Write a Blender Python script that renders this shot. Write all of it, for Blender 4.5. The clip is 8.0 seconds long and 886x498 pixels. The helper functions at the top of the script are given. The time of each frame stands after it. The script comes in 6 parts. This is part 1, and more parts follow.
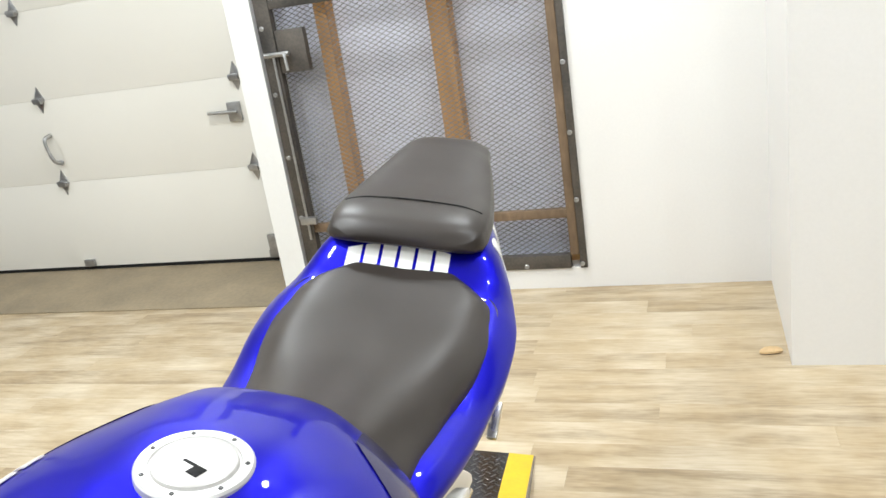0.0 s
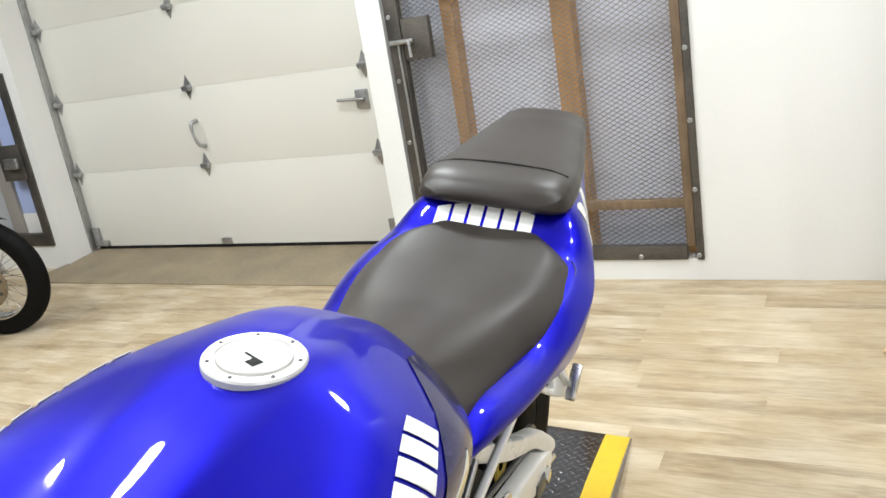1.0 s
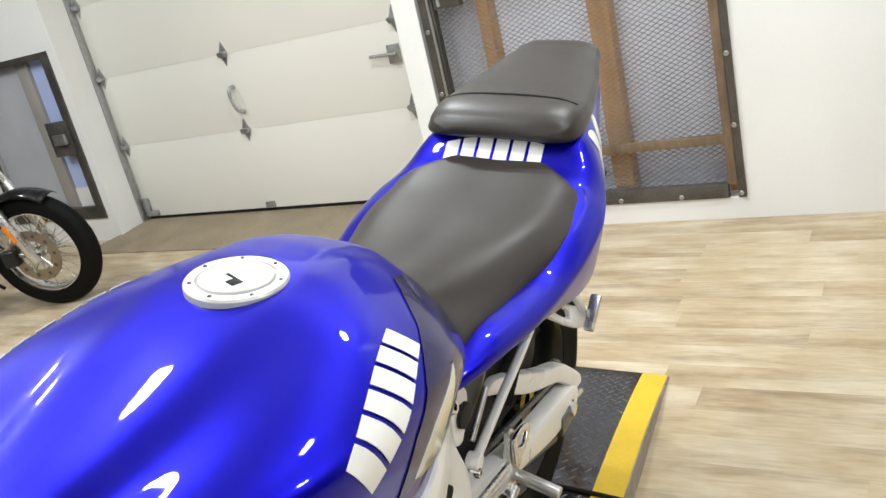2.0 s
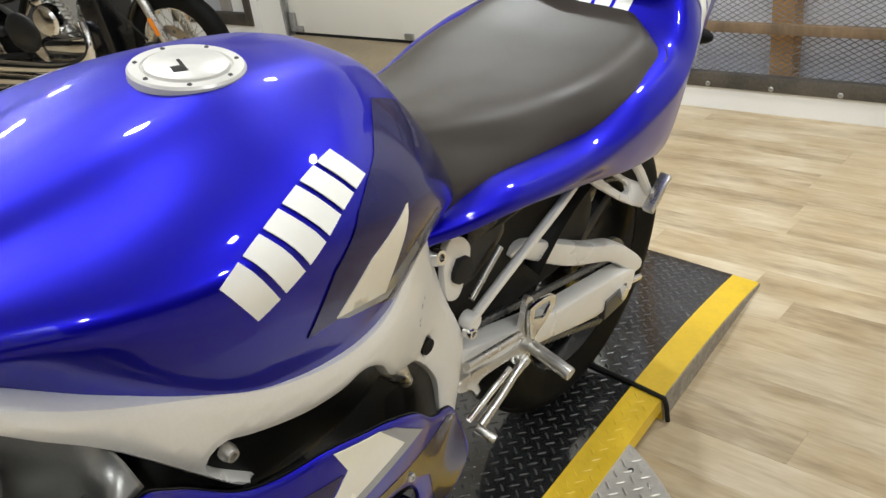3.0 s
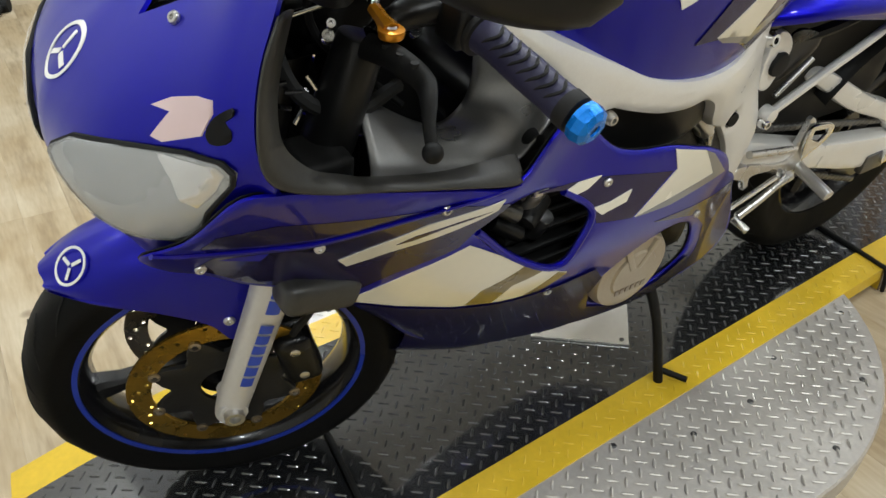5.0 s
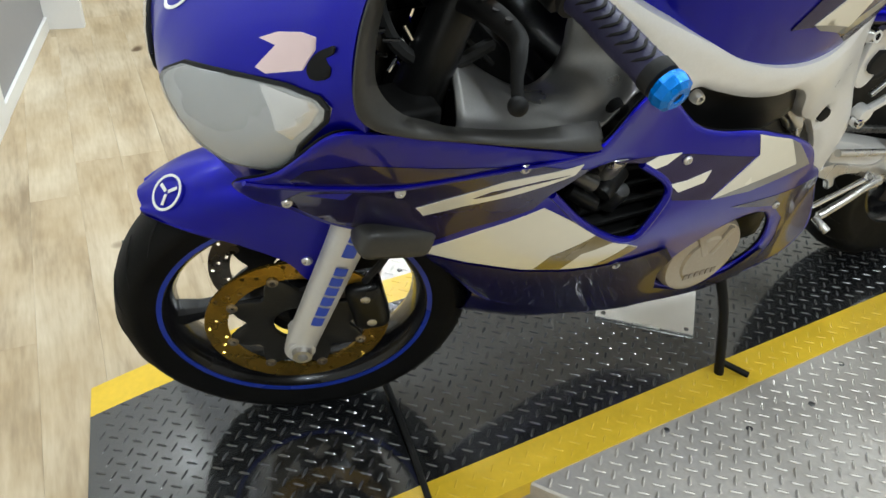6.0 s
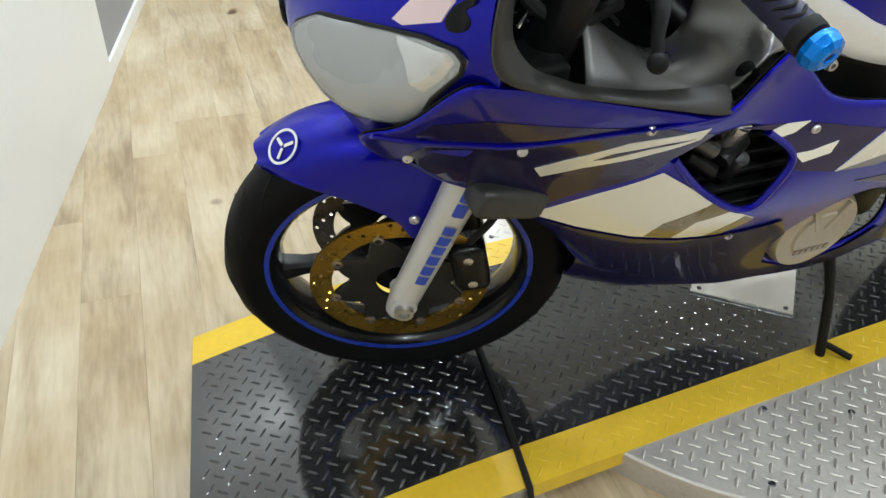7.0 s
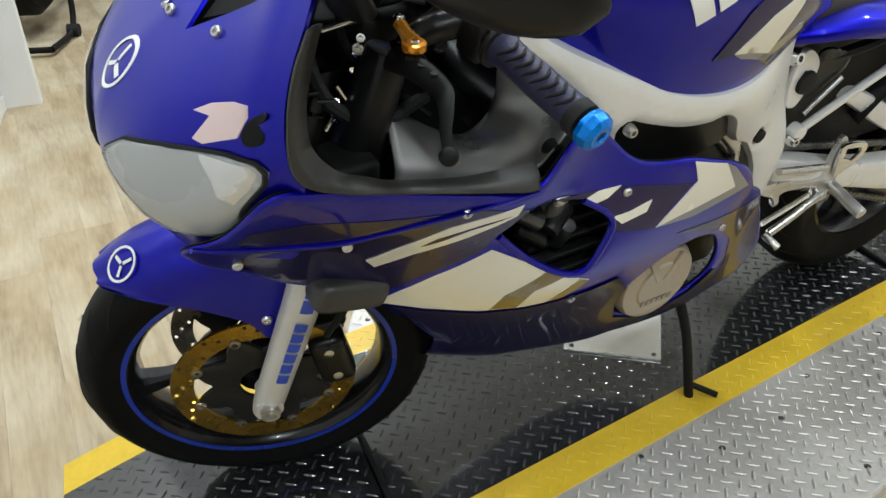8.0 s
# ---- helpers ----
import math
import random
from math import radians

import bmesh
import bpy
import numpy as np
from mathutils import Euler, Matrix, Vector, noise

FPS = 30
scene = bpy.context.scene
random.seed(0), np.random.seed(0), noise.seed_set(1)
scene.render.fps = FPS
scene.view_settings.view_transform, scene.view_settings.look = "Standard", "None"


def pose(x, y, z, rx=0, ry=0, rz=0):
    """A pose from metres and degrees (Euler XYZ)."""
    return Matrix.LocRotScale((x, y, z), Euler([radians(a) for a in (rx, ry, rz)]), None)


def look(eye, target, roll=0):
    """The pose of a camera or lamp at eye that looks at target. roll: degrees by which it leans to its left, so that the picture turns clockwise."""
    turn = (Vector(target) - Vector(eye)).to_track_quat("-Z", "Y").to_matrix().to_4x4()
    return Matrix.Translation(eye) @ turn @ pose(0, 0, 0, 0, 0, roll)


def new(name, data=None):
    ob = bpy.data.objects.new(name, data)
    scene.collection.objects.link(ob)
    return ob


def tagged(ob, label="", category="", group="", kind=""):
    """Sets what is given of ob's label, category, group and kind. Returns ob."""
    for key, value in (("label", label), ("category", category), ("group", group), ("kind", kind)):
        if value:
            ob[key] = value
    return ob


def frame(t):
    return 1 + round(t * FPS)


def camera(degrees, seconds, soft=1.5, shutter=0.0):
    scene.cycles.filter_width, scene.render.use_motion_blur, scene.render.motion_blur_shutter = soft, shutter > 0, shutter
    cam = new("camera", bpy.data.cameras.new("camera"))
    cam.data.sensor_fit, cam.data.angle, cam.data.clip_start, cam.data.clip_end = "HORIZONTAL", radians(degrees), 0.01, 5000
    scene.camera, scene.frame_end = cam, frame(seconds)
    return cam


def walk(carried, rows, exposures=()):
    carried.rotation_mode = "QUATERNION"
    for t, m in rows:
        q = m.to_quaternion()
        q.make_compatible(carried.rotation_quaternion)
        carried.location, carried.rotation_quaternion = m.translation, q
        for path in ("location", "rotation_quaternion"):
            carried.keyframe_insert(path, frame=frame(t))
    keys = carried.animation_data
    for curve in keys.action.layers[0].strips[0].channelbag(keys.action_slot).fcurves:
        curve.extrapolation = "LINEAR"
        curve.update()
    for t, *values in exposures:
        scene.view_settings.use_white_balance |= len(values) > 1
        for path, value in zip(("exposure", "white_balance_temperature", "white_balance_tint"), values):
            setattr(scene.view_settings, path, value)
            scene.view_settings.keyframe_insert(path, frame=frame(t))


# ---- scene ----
cam = camera(56.6, 8.0)
PATH = [
    (0, (0.738, -0.67, 1.393), (0.303, 1.177, 0.762), -8.9),
    (0.5, (0.772, -0.703, 1.372), (0.122, 1.104, 0.814), -8.4),
    (1, (0.829, -0.721, 1.323), (0.089, 1.045, 0.745), -9.5),
    (1.2, (0.836, -0.722, 1.318), (0.095, 1.046, 0.748), -9.9),
    (2.3, (0.94, -0.679, 1.243), (0.025, 0.964, 0.562), -13.7),
    (2.5, (0.972, -0.642, 1.236), (-0.012, 0.942, 0.513), -11.6),
    (3, (0.994, -0.545, 1.171), (-0.155, 0.829, 0.282), -7.9),
    (3.5, (1.008, -0.655, 1.143), (-0.162, 0.656, 0.189), 0.0),
    (4, (1.05, -0.859, 1.151), (-0.101, 0.377, 0.079), -9.7),
    (4.5, (1.042, -0.934, 1.136), (-0.138, 0.297, 0.091), -3.4),
    (5, (1.069, -0.929, 1.117), (-0.282, 0.063, 0.026), -0.1),
    (5.2, (1.086, -0.921, 1.112), (-0.305, -0.001, 0.008), 0.4),
    (6.3, (1.106, -0.981, 1.103), (-0.331, -0.183, -0.037), 2.6),
    (6.5, (1.099, -0.998, 1.099), (-0.354, -0.251, -0.055), 2.2),
    (7, (1.09, -1.007, 1.091), (-0.377, -0.333, -0.089), 1.4),
    (7.5, (1.094, -0.992, 1.102), (-0.393, -0.288, -0.036), 0.9),
    (8, (1.133, -0.933, 1.122), (-0.316, -0.027, 0.084), -1.4),
]
EXPOSURES = [(0, 0.58, 6450, 10), (1.2, 0.5, 6450, 10), (2.5, 0.4, 6550, 10), (3.5, 0.14, 6900, 10), (4.2, 0.14, 7000, 10), (5.0, 0.16, 6550, 8), (6.5, 0.38, 6250, 6), (8, 0.22, 6250, 6)]
walk(cam, [(t, look(eye, target, roll)) for t, eye, target, roll in PATH], EXPOSURES)

# ---- light: ceiling lamps of the show room ----
world = bpy.data.worlds.new("world")
scene.world = world
world.use_nodes = True
world.node_tree.nodes["Background"].inputs[0].default_value = (0.9, 0.95, 1.0, 1)
world.node_tree.nodes["Background"].inputs[1].default_value = 0.02

CEILING = 3.05
# x, y, width, watts
LAMPS = [
    (-2.5, -1.5, 0.17, 22), (-2.5, 0.4, 0.17, 24), (-3.8, 1.4, 0.17, 24), (-0.9, -0.5, 0.17, 22), (-0.6, 0.4, 0.17, 22), (-0.6, 2.0, 0.17, 26),
    # the pair near x = 3 is added to brighten the bike's left side
    (2.9, -1.9, 0.17, 38), (1.4, 0.6, 0.17, 10), (0.9, 1.9, 0.17, 16), (3.0, 0.3, 0.17, 34), (-4.6, 0.9, 0.17, 18),
]


def ceiling_lamp(x, y, width, watts):
    light = bpy.data.lights.new("lamp_light", "AREA")
    light.shape, light.size, light.energy = "DISK", width, watts
    light.color = (0.92, 0.975, 1.0)
    ob = new("lamp_light", light)
    ob.matrix_world = pose(x, y, CEILING - 0.075)


for row in LAMPS:
    ceiling_lamp(*row)

# ---- materials ----
def nodes_of(name):
    m = bpy.data.materials.new(name)
    m.use_nodes = True
    return m, m.node_tree.nodes, m.node_tree.links, m.node_tree.nodes["Principled BSDF"]


def surface(name, colour, rough=0.5, metal=0.0, vary=0.15, scale=4.0, grain=60.0, bump=0.1, coat=0.0, rough_vary=0.1,
            tint=None, stretch=(1, 1, 1), by_object=0.0, depth=0.002, spec=0.5, coat_rough=0.05, coat_ior=1.5):
    """A plain material with cloudy variation, fine grain, relief and uneven gloss."""
    m, n, l, b = nodes_of(name)
    tc = n.new("ShaderNodeTexCoord")
    mp = n.new("ShaderNodeMapping")
    mp.inputs["Scale"].default_value = stretch
    l.new(tc.outputs["Object"], mp.inputs[0])
    big, fine = n.new("ShaderNodeTexNoise"), n.new("ShaderNodeTexNoise")
    big.inputs["Scale"].default_value, fine.inputs["Scale"].default_value = scale, grain
    big.inputs["Detail"].default_value = fine.inputs["Detail"].default_value = 5
    for t in (big, fine):
        l.new(mp.outputs[0], t.inputs["Vector"])
    add = n.new("ShaderNodeMath")
    add.operation = "MULTIPLY_ADD"
    l.new(big.outputs[0], add.inputs[0])
    add.inputs[1].default_value = 0.65
    part_ = n.new("ShaderNodeMath")
    part_.operation = "MULTIPLY"
    l.new(fine.outputs[0], part_.inputs[0])
    part_.inputs[1].default_value = 0.35
    l.new(part_.outputs[0], add.inputs[2])
    src = add.outputs[0]
    if by_object:
        info = n.new("ShaderNodeObjectInfo")
        a2 = n.new("ShaderNodeMath")
        a2.operation = "MULTIPLY_ADD"
        l.new(info.outputs["Random"], a2.inputs[0])
        a2.inputs[1].default_value = by_object
        l.new(src, a2.inputs[2])
        src = a2.outputs[0]
    ramp = n.new("ShaderNodeValToRGB")
    lo = [c * (1 - vary) for c in colour]
    hi = tint or [min(1, c * (1 + vary)) for c in colour]
    ramp.color_ramp.elements[0].position, ramp.color_ramp.elements[1].position = 0.3, 0.7 + by_object
    ramp.color_ramp.elements[0].color, ramp.color_ramp.elements[1].color = (*lo, 1), (*hi, 1)
    l.new(src, ramp.inputs[0])
    l.new(ramp.outputs[0], b.inputs["Base Color"])
    mr = n.new("ShaderNodeMapRange")
    mr.inputs["From Min"].default_value, mr.inputs["From Max"].default_value = 0.3, 0.7
    mr.inputs["To Min"].default_value = max(0.02, rough - rough_vary)
    mr.inputs["To Max"].default_value = min(1, rough + rough_vary)
    l.new(big.outputs[0], mr.inputs["Value"])
    l.new(mr.outputs[0], b.inputs["Roughness"])
    b.inputs["Metallic"].default_value = metal
    b.inputs["Coat Weight"].default_value = coat
    b.inputs["Specular IOR Level"].default_value = spec
    b.inputs["Coat Roughness"].default_value, b.inputs["Coat IOR"].default_value = coat_rough, coat_ior
    if bump:
        bp = n.new("ShaderNodeBump")
        bp.inputs["Strength"].default_value, bp.inputs["Distance"].default_value = bump, depth
        l.new(fine.outputs[0], bp.inputs["Height"])
        l.new(bp.outputs[0], b.inputs["Normal"])
    return m


def plank_material():
    """Light oak vinyl: grain along the plank, knots, boards of differing tone."""
    m, n, l, b = nodes_of("oak_vinyl_plank")
    tc, info, mp = n.new("ShaderNodeTexCoord"), n.new("ShaderNodeObjectInfo"), n.new("ShaderNodeMapping")
    geo = n.new("ShaderNodeNewGeometry")
    both = n.new("ShaderNodeMath")
    both.operation = "ADD"
    l.new(info.outputs["Random"], both.inputs[0])
    l.new(geo.outputs["Random Per Island"], both.inputs[1])
    fr = n.new("ShaderNodeMath")
    fr.operation = "FRACT"
    l.new(both.outputs[0], fr.inputs[0])
    shift = n.new("ShaderNodeVectorMath")
    shift.operation = "MULTIPLY_ADD"
    comb = n.new("ShaderNodeCombineXYZ")
    l.new(fr.outputs[0], comb.inputs[0])
    l.new(fr.outputs[0], comb.inputs[1])
    l.new(comb.outputs[0], shift.inputs[0])
    shift.inputs[1].default_value = (37, 53, 0)
    l.new(tc.outputs["Object"], shift.inputs[2])
    mp.inputs["Scale"].default_value = (1.0, 7, 1)
    l.new(shift.outputs[0], mp.inputs[0])
    g1, g2, kn = n.new("ShaderNodeTexNoise"), n.new("ShaderNodeTexNoise"), n.new("ShaderNodeTexNoise")
    g1.inputs["Scale"].default_value, g1.inputs["Detail"].default_value, g1.inputs["Distortion"].default_value = 2.2, 6, 0.6
    g2.inputs["Scale"].default_value, g2.inputs["Detail"].default_value = 14, 4
    for t in (g1, g2):
        l.new(mp.outputs[0], t.inputs["Vector"])
    kn.inputs["Scale"].default_value, kn.inputs["Detail"].default_value = 5.0, 1
    l.new(shift.outputs[0], kn.inputs["Vector"])
    mix = n.new("ShaderNodeMix")
    mix.data_type = "FLOAT"
    mix.inputs[0].default_value = 0.35
    l.new(g1.outputs[0], mix.inputs[2])
    l.new(g2.outputs[0], mix.inputs[3])
    tone = n.new("ShaderNodeMath")
    tone.operation = "MULTIPLY_ADD"
    l.new(fr.outputs[0], tone.inputs[0])
    tone.inputs[1].default_value = 0.16
    l.new(mix.outputs[0], tone.inputs[2])
    ramp = n.new("ShaderNodeValToRGB")
    e = ramp.color_ramp.elements
    e[0].position, e[0].color = 0.36, (0.30, 0.235, 0.155, 1)
    e[1].position, e[1].color = 0.76, (0.62, 0.54, 0.41, 1)
    mid = e.new(0.55)
    mid.color = (0.49, 0.405, 0.285, 1)
    l.new(tone.outputs[0], ramp.inputs[0])
    knot = n.new("ShaderNodeValToRGB")
    knot.color_ramp.elements[0].position, knot.color_ramp.elements[0].color = 0.765, (0, 0, 0, 1)
    knot.color_ramp.elements[1].position, knot.color_ramp.elements[1].color = 0.80, (1, 1, 1, 1)
    l.new(kn.outputs[0], knot.inputs[0])
    dark = n.new("ShaderNodeMix")
    dark.data_type = "RGBA"
    l.new(knot.outputs[0], dark.inputs[0])
    l.new(ramp.outputs[0], dark.inputs[6])
    dark.inputs[7].default_value = (0.15, 0.10, 0.06, 1)
    blot = n.new("ShaderNodeTexNoise")
    blot.inputs["Scale"].default_value, blot.inputs["Detail"].default_value = 3.2, 4
    l.new(tc.outputs["Object"], blot.inputs["Vector"])
    stain = n.new("ShaderNodeValToRGB")
    stain.color_ramp.elements[0].position, stain.color_ramp.elements[0].color = 0.38, (0.74, 0.645, 0.485, 1)
    stain.color_ramp.elements[1].position, stain.color_ramp.elements[1].color = 0.60, (1.0, 0.985, 0.95, 1)
    l.new(blot.outputs[0], stain.inputs[0])
    worn = n.new("ShaderNodeMix")
    worn.data_type, worn.blend_type = "RGBA", "MULTIPLY"
    worn.inputs[0].default_value = 0.75
    l.new(dark.outputs[2], worn.inputs[6])
    l.new(stain.outputs[0], worn.inputs[7])
    l.new(worn.outputs[2], b.inputs["Base Color"])
    b.inputs["Roughness"].default_value = 0.42
    bp = n.new("ShaderNodeBump")
    bp.inputs["Strength"].default_value, bp.inputs["Distance"].default_value = 0.15, 0.001
    l.new(g2.outputs[0], bp.inputs["Height"])
    l.new(bp.outputs[0], b.inputs["Normal"])
    return m


def glassy(name, colour, rough=0.03, alpha=0.25, spec=0.6):
    """Thin clear plastic or glass."""
    m, n, l, b = nodes_of(name)
    b.inputs["Base Color"].default_value = (*colour, 1)
    b.inputs["Roughness"].default_value = rough
    b.inputs["Alpha"].default_value = alpha
    b.inputs["Specular IOR Level"].default_value = spec
    return m


M = dict(
    wall=surface("white_wall_paint", (0.78, 0.77, 0.75), 0.55, vary=0.03, scale=1.5, grain=90, bump=0.08),
    wall_gloss=surface("white_panel_paint", (0.80, 0.80, 0.79), 0.35, vary=0.02, scale=1.2, grain=60, bump=0.04),
    wall_grey=surface("shaded_grey_wall", (0.30, 0.30, 0.31), 0.6, vary=0.06, scale=2, grain=90, bump=0.08),
    wall_dark=surface("unseen_dark_wall", (0.07, 0.07, 0.075), 0.6, vary=0.08, scale=2, grain=90, bump=0.08),
    door=surface("ivory_door_steel", (0.72, 0.70, 0.64), 0.4, vary=0.03, scale=1.0, grain=200, bump=0.12),
    trim=surface("white_trim_paint", (0.80, 0.80, 0.78), 0.4, vary=0.03, scale=3, grain=60, bump=0.05),
    ceiling=surface("ceiling_paint", (0.70, 0.70, 0.69), 0.8, vary=0.03, bump=0.05),
    plank=plank_material(),
    sill=surface("worn_tan_concrete", (0.25, 0.20, 0.13), 0.6, vary=0.25, scale=5, grain=50, bump=0.3),
    steel=surface("rusty_dark_steel", (0.09, 0.09, 0.09), 0.5, 0.6, vary=0.4, scale=7, grain=80, bump=0.2, tint=(0.16, 0.14, 0.12)),
    mesh=surface("expanded_steel", (0.24, 0.24, 0.245), 0.5, 0.3, vary=0.3, scale=9, grain=60, bump=0.0),
    stud=surface("pine_stud", (0.50, 0.28, 0.11), 0.7, vary=0.2, scale=3, grain=40, stretch=(8, 8, 1), bump=0.2),
    sheet=surface("pale_blue_sheathing", (0.78, 0.80, 0.92), 0.6, vary=0.06, scale=2, grain=30, bump=0.05),
    rust=surface("rusty_brown_bar", (0.17, 0.115, 0.07), 0.65, 0.1, vary=0.5, scale=9, grain=60, bump=0.3, stretch=(1, 1, 0.3)),
    zinc=surface("zinc_plated_steel", (0.42, 0.42, 0.42), 0.42, 0.9, vary=0.25, scale=30, grain=200, bump=0.1),
    rubber=surface("black_rubber_seal", (0.009, 0.009, 0.009), 0.7, vary=0.2, spec=0.3),
    dblack=surface("black_deck_paint", (0.010, 0.0105, 0.0115), 0.5, 0.0, vary=0.35, scale=6, grain=70, bump=0.03, rough_vary=0.08, spec=0.2, coat=1.0, coat_rough=0.09, coat_ior=1.9),
    dlug=surface("worn_black_lug_paint", (0.022, 0.0225, 0.024), 0.45, 0.1, vary=0.4, scale=9, grain=70, bump=0.05, spec=0.3, coat=1.0, coat_rough=0.2, coat_ior=1.8),
    dyellow=surface("yellow_deck_paint", (0.72, 0.48, 0.03), 0.38, vary=0.12, scale=12, grain=90, bump=0.12),
    dsteel=surface("bare_tread_plate", (0.60, 0.57, 0.53), 0.46, 0.6, vary=0.18, scale=5, grain=120, bump=0.1),
    rawside=surface("speckled_raw_steel_edge", (0.30, 0.27, 0.23), 0.6, 0.3, vary=0.55, scale=60, grain=400, bump=0.4),
    dbright=surface("polished_tread_plate", (0.82, 0.81, 0.78), 0.24, 0.85, vary=0.12, scale=8, grain=100, bump=0.1),
    blue=surface("deep_blue_gloss_paint", (0.004, 0.003, 0.36), 0.38, 0.75, vary=0.05, scale=6, grain=900, bump=0.0, coat=0.5, rough_vary=0.03, spec=0.1, coat_rough=0.03),
    navy=surface("navy_gloss_paint", (0.005, 0.004, 0.09), 0.25, 0.6, vary=0.1, scale=6, grain=900, bump=0.0, coat=0.5, rough_vary=0.03, spec=0.2),
    violet=surface("dark_violet_gloss_paint", (0.010, 0.006, 0.07), 0.25, 0.4, vary=0.1, scale=9, grain=900, bump=0.0, coat=0.5, rough_vary=0.03, spec=0.2),
    white=surface("white_gloss_decal", (0.86, 0.85, 0.82), 0.3, vary=0.03, coat=0.6, bump=0.0, rough_vary=0.03),
    cream=surface("cream_white_gloss_paint", (0.84, 0.81, 0.70), 0.25, vary=0.03, coat=0.8, bump=0.0, rough_vary=0.03),
    pink=surface("pale_pink_decal", (0.78, 0.60, 0.60), 0.35, vary=0.04, bump=0.0),
    silverd=surface("grey_silver_decal", (0.24, 0.245, 0.26), 0.3, 0.6, vary=0.1, coat=0.6, bump=0.0),
    gold=surface("olive_gold_decal", (0.22, 0.17, 0.07), 0.3, 0.4, vary=0.2, coat=0.6, bump=0.0),
    seat=surface("grey_brown_seat_vinyl", (0.030, 0.0235, 0.0195), 0.40, vary=0.12, scale=8, grain=450, bump=0.25, rough_vary=0.06, depth=0.0006),
    bplastic=surface("black_satin_plastic", (0.006, 0.006, 0.006), 0.34, vary=0.15, scale=8, grain=300, bump=0.08, spec=0.28),
    duct=surface("worn_grey_plastic", (0.03, 0.029, 0.026), 0.42, vary=0.3, scale=14, grain=200, bump=0.1),
    bdark=surface("dark_matt_plastic", (0.005, 0.005, 0.005), 0.6, vary=0.2, scale=8, grain=300, bump=0.1, spec=0.2),
    bgrey=surface("charcoal_inner_plastic", (0.24, 0.237, 0.23), 0.36, 0.75, vary=0.1, scale=5, grain=300, bump=0.06),
    alu=surface("silver_painted_aluminium", (0.80, 0.79, 0.77), 0.33, 0.25, vary=0.05, scale=6, grain=300, bump=0.03),
    alu2=surface("brushed_aluminium", (0.58, 0.57, 0.55), 0.3, 0.9, vary=0.12, scale=14, grain=250, bump=0.08),
    chrome=surface("chrome", (0.75, 0.75, 0.75), 0.12, 1.0, vary=0.05, bump=0.0, rough_vary=0.05),
    steeld=surface("dark_bare_steel", (0.12, 0.12, 0.12), 0.38, 0.85, vary=0.25, scale=20, grain=150, bump=0.1),
    tyre=surface("tyre_rubber", (0.005, 0.005, 0.005), 0.62, vary=0.25, scale=12, grain=160, bump=0.15, spec=0.1),
    rim=surface("black_rim_paint", (0.006, 0.006, 0.007), 0.25, 0.1, vary=0.1, bump=0.0, coat=0.25, spec=0.3),
    rimtape=surface("blue_rim_tape", (0.012, 0.035, 0.34), 0.3, vary=0.1, bump=0.0),
    bronze=surface("bronze_brake_rotor", (0.36, 0.22, 0.035), 0.27, 0.9, vary=0.25, scale=16, grain=200, bump=0.1),
    discsteel=surface("worn_rotor_steel", (0.30, 0.26, 0.21), 0.32, 0.9, vary=0.2, scale=16, grain=200, bump=0.1),
    engine=surface("black_engine_enamel", (0.015, 0.015, 0.015), 0.42, 0.3, vary=0.3, scale=20, grain=150, bump=0.15),
    cover=surface("champagne_engine_cover", (0.42, 0.36, 0.27), 0.36, 0.6, vary=0.1, scale=9, grain=200, bump=0.08),
    grip=surface("purple_rubber_grip", (0.018, 0.017, 0.055), 0.5, vary=0.15, scale=20, grain=300, bump=0.2),
    cyan=surface("anodised_cyan", (0.0, 0.20, 0.75), 0.25, 0.5, vary=0.25, scale=60, grain=300, bump=0.3),
    orange=surface("anodised_orange", (0.75, 0.30, 0.02), 0.28, 0.6, vary=0.1, bump=0.0),
    amber=surface("amber_lens", (0.75, 0.22, 0.02), 0.2, vary=0.1, bump=0.0),
    lamp=surface("headlamp_reflector", (0.27, 0.275, 0.27), 0.3, 0.4, vary=0.06, scale=5, grain=60, bump=0.0),
    lens=glassy("headlamp_lens", (0.85, 0.88, 0.9), 0.05, 0.22),
    screen=glassy("smoked_screen", (0.002, 0.002, 0.002), 0.2, 0.985, 0.03),
    clear=glassy("clear_visor", (0.7, 0.72, 0.74), 0.06, 0.25),
    bluetext=surface("blue_fork_decal", (0.02, 0.06, 0.42), 0.4, vary=0.1, bump=0.0),
    wornmark=surface("worn_floor_mark", (0.40, 0.325, 0.225), 0.5, vary=0.35, scale=30, grain=200),
    slider=surface("light_grey_fork_paint", (0.60, 0.59, 0.57), 0.38, 0.3, vary=0.06, scale=9, grain=200, bump=0.03),
    panelgrey=surface("grey_mesh_panel", (0.42, 0.43, 0.46), 0.55, vary=0.12, scale=3, grain=250, bump=0.1),
    panelblue=surface("pale_blue_panel", (0.42, 0.50, 0.78), 0.5, vary=0.08, scale=3, grain=200, bump=0.05),
    mullion=surface("brown_grey_upright", (0.30, 0.275, 0.25), 0.6, vary=0.12, scale=4, grain=60, bump=0.1),
    green=surface("green_plastic", (0.03, 0.35, 0.12), 0.4, vary=0.1, bump=0.0),
    bark=surface("tan_wood_chip", (0.6, 0.42, 0.22), 0.7, vary=0.2),
    diffuser=surface("lamp_housing", (0.8, 0.8, 0.8), 0.5),
)

# ---- builders ----
from mathutils.geometry import delaunay_2d_cdt


def thing(name, label, category, group="", kind="", m=None):
    ob = new(name)
    ob.empty_display_size = 0.05
    if m is not None:
        ob.matrix_world = m
    return tagged(ob, label, category, group, kind)


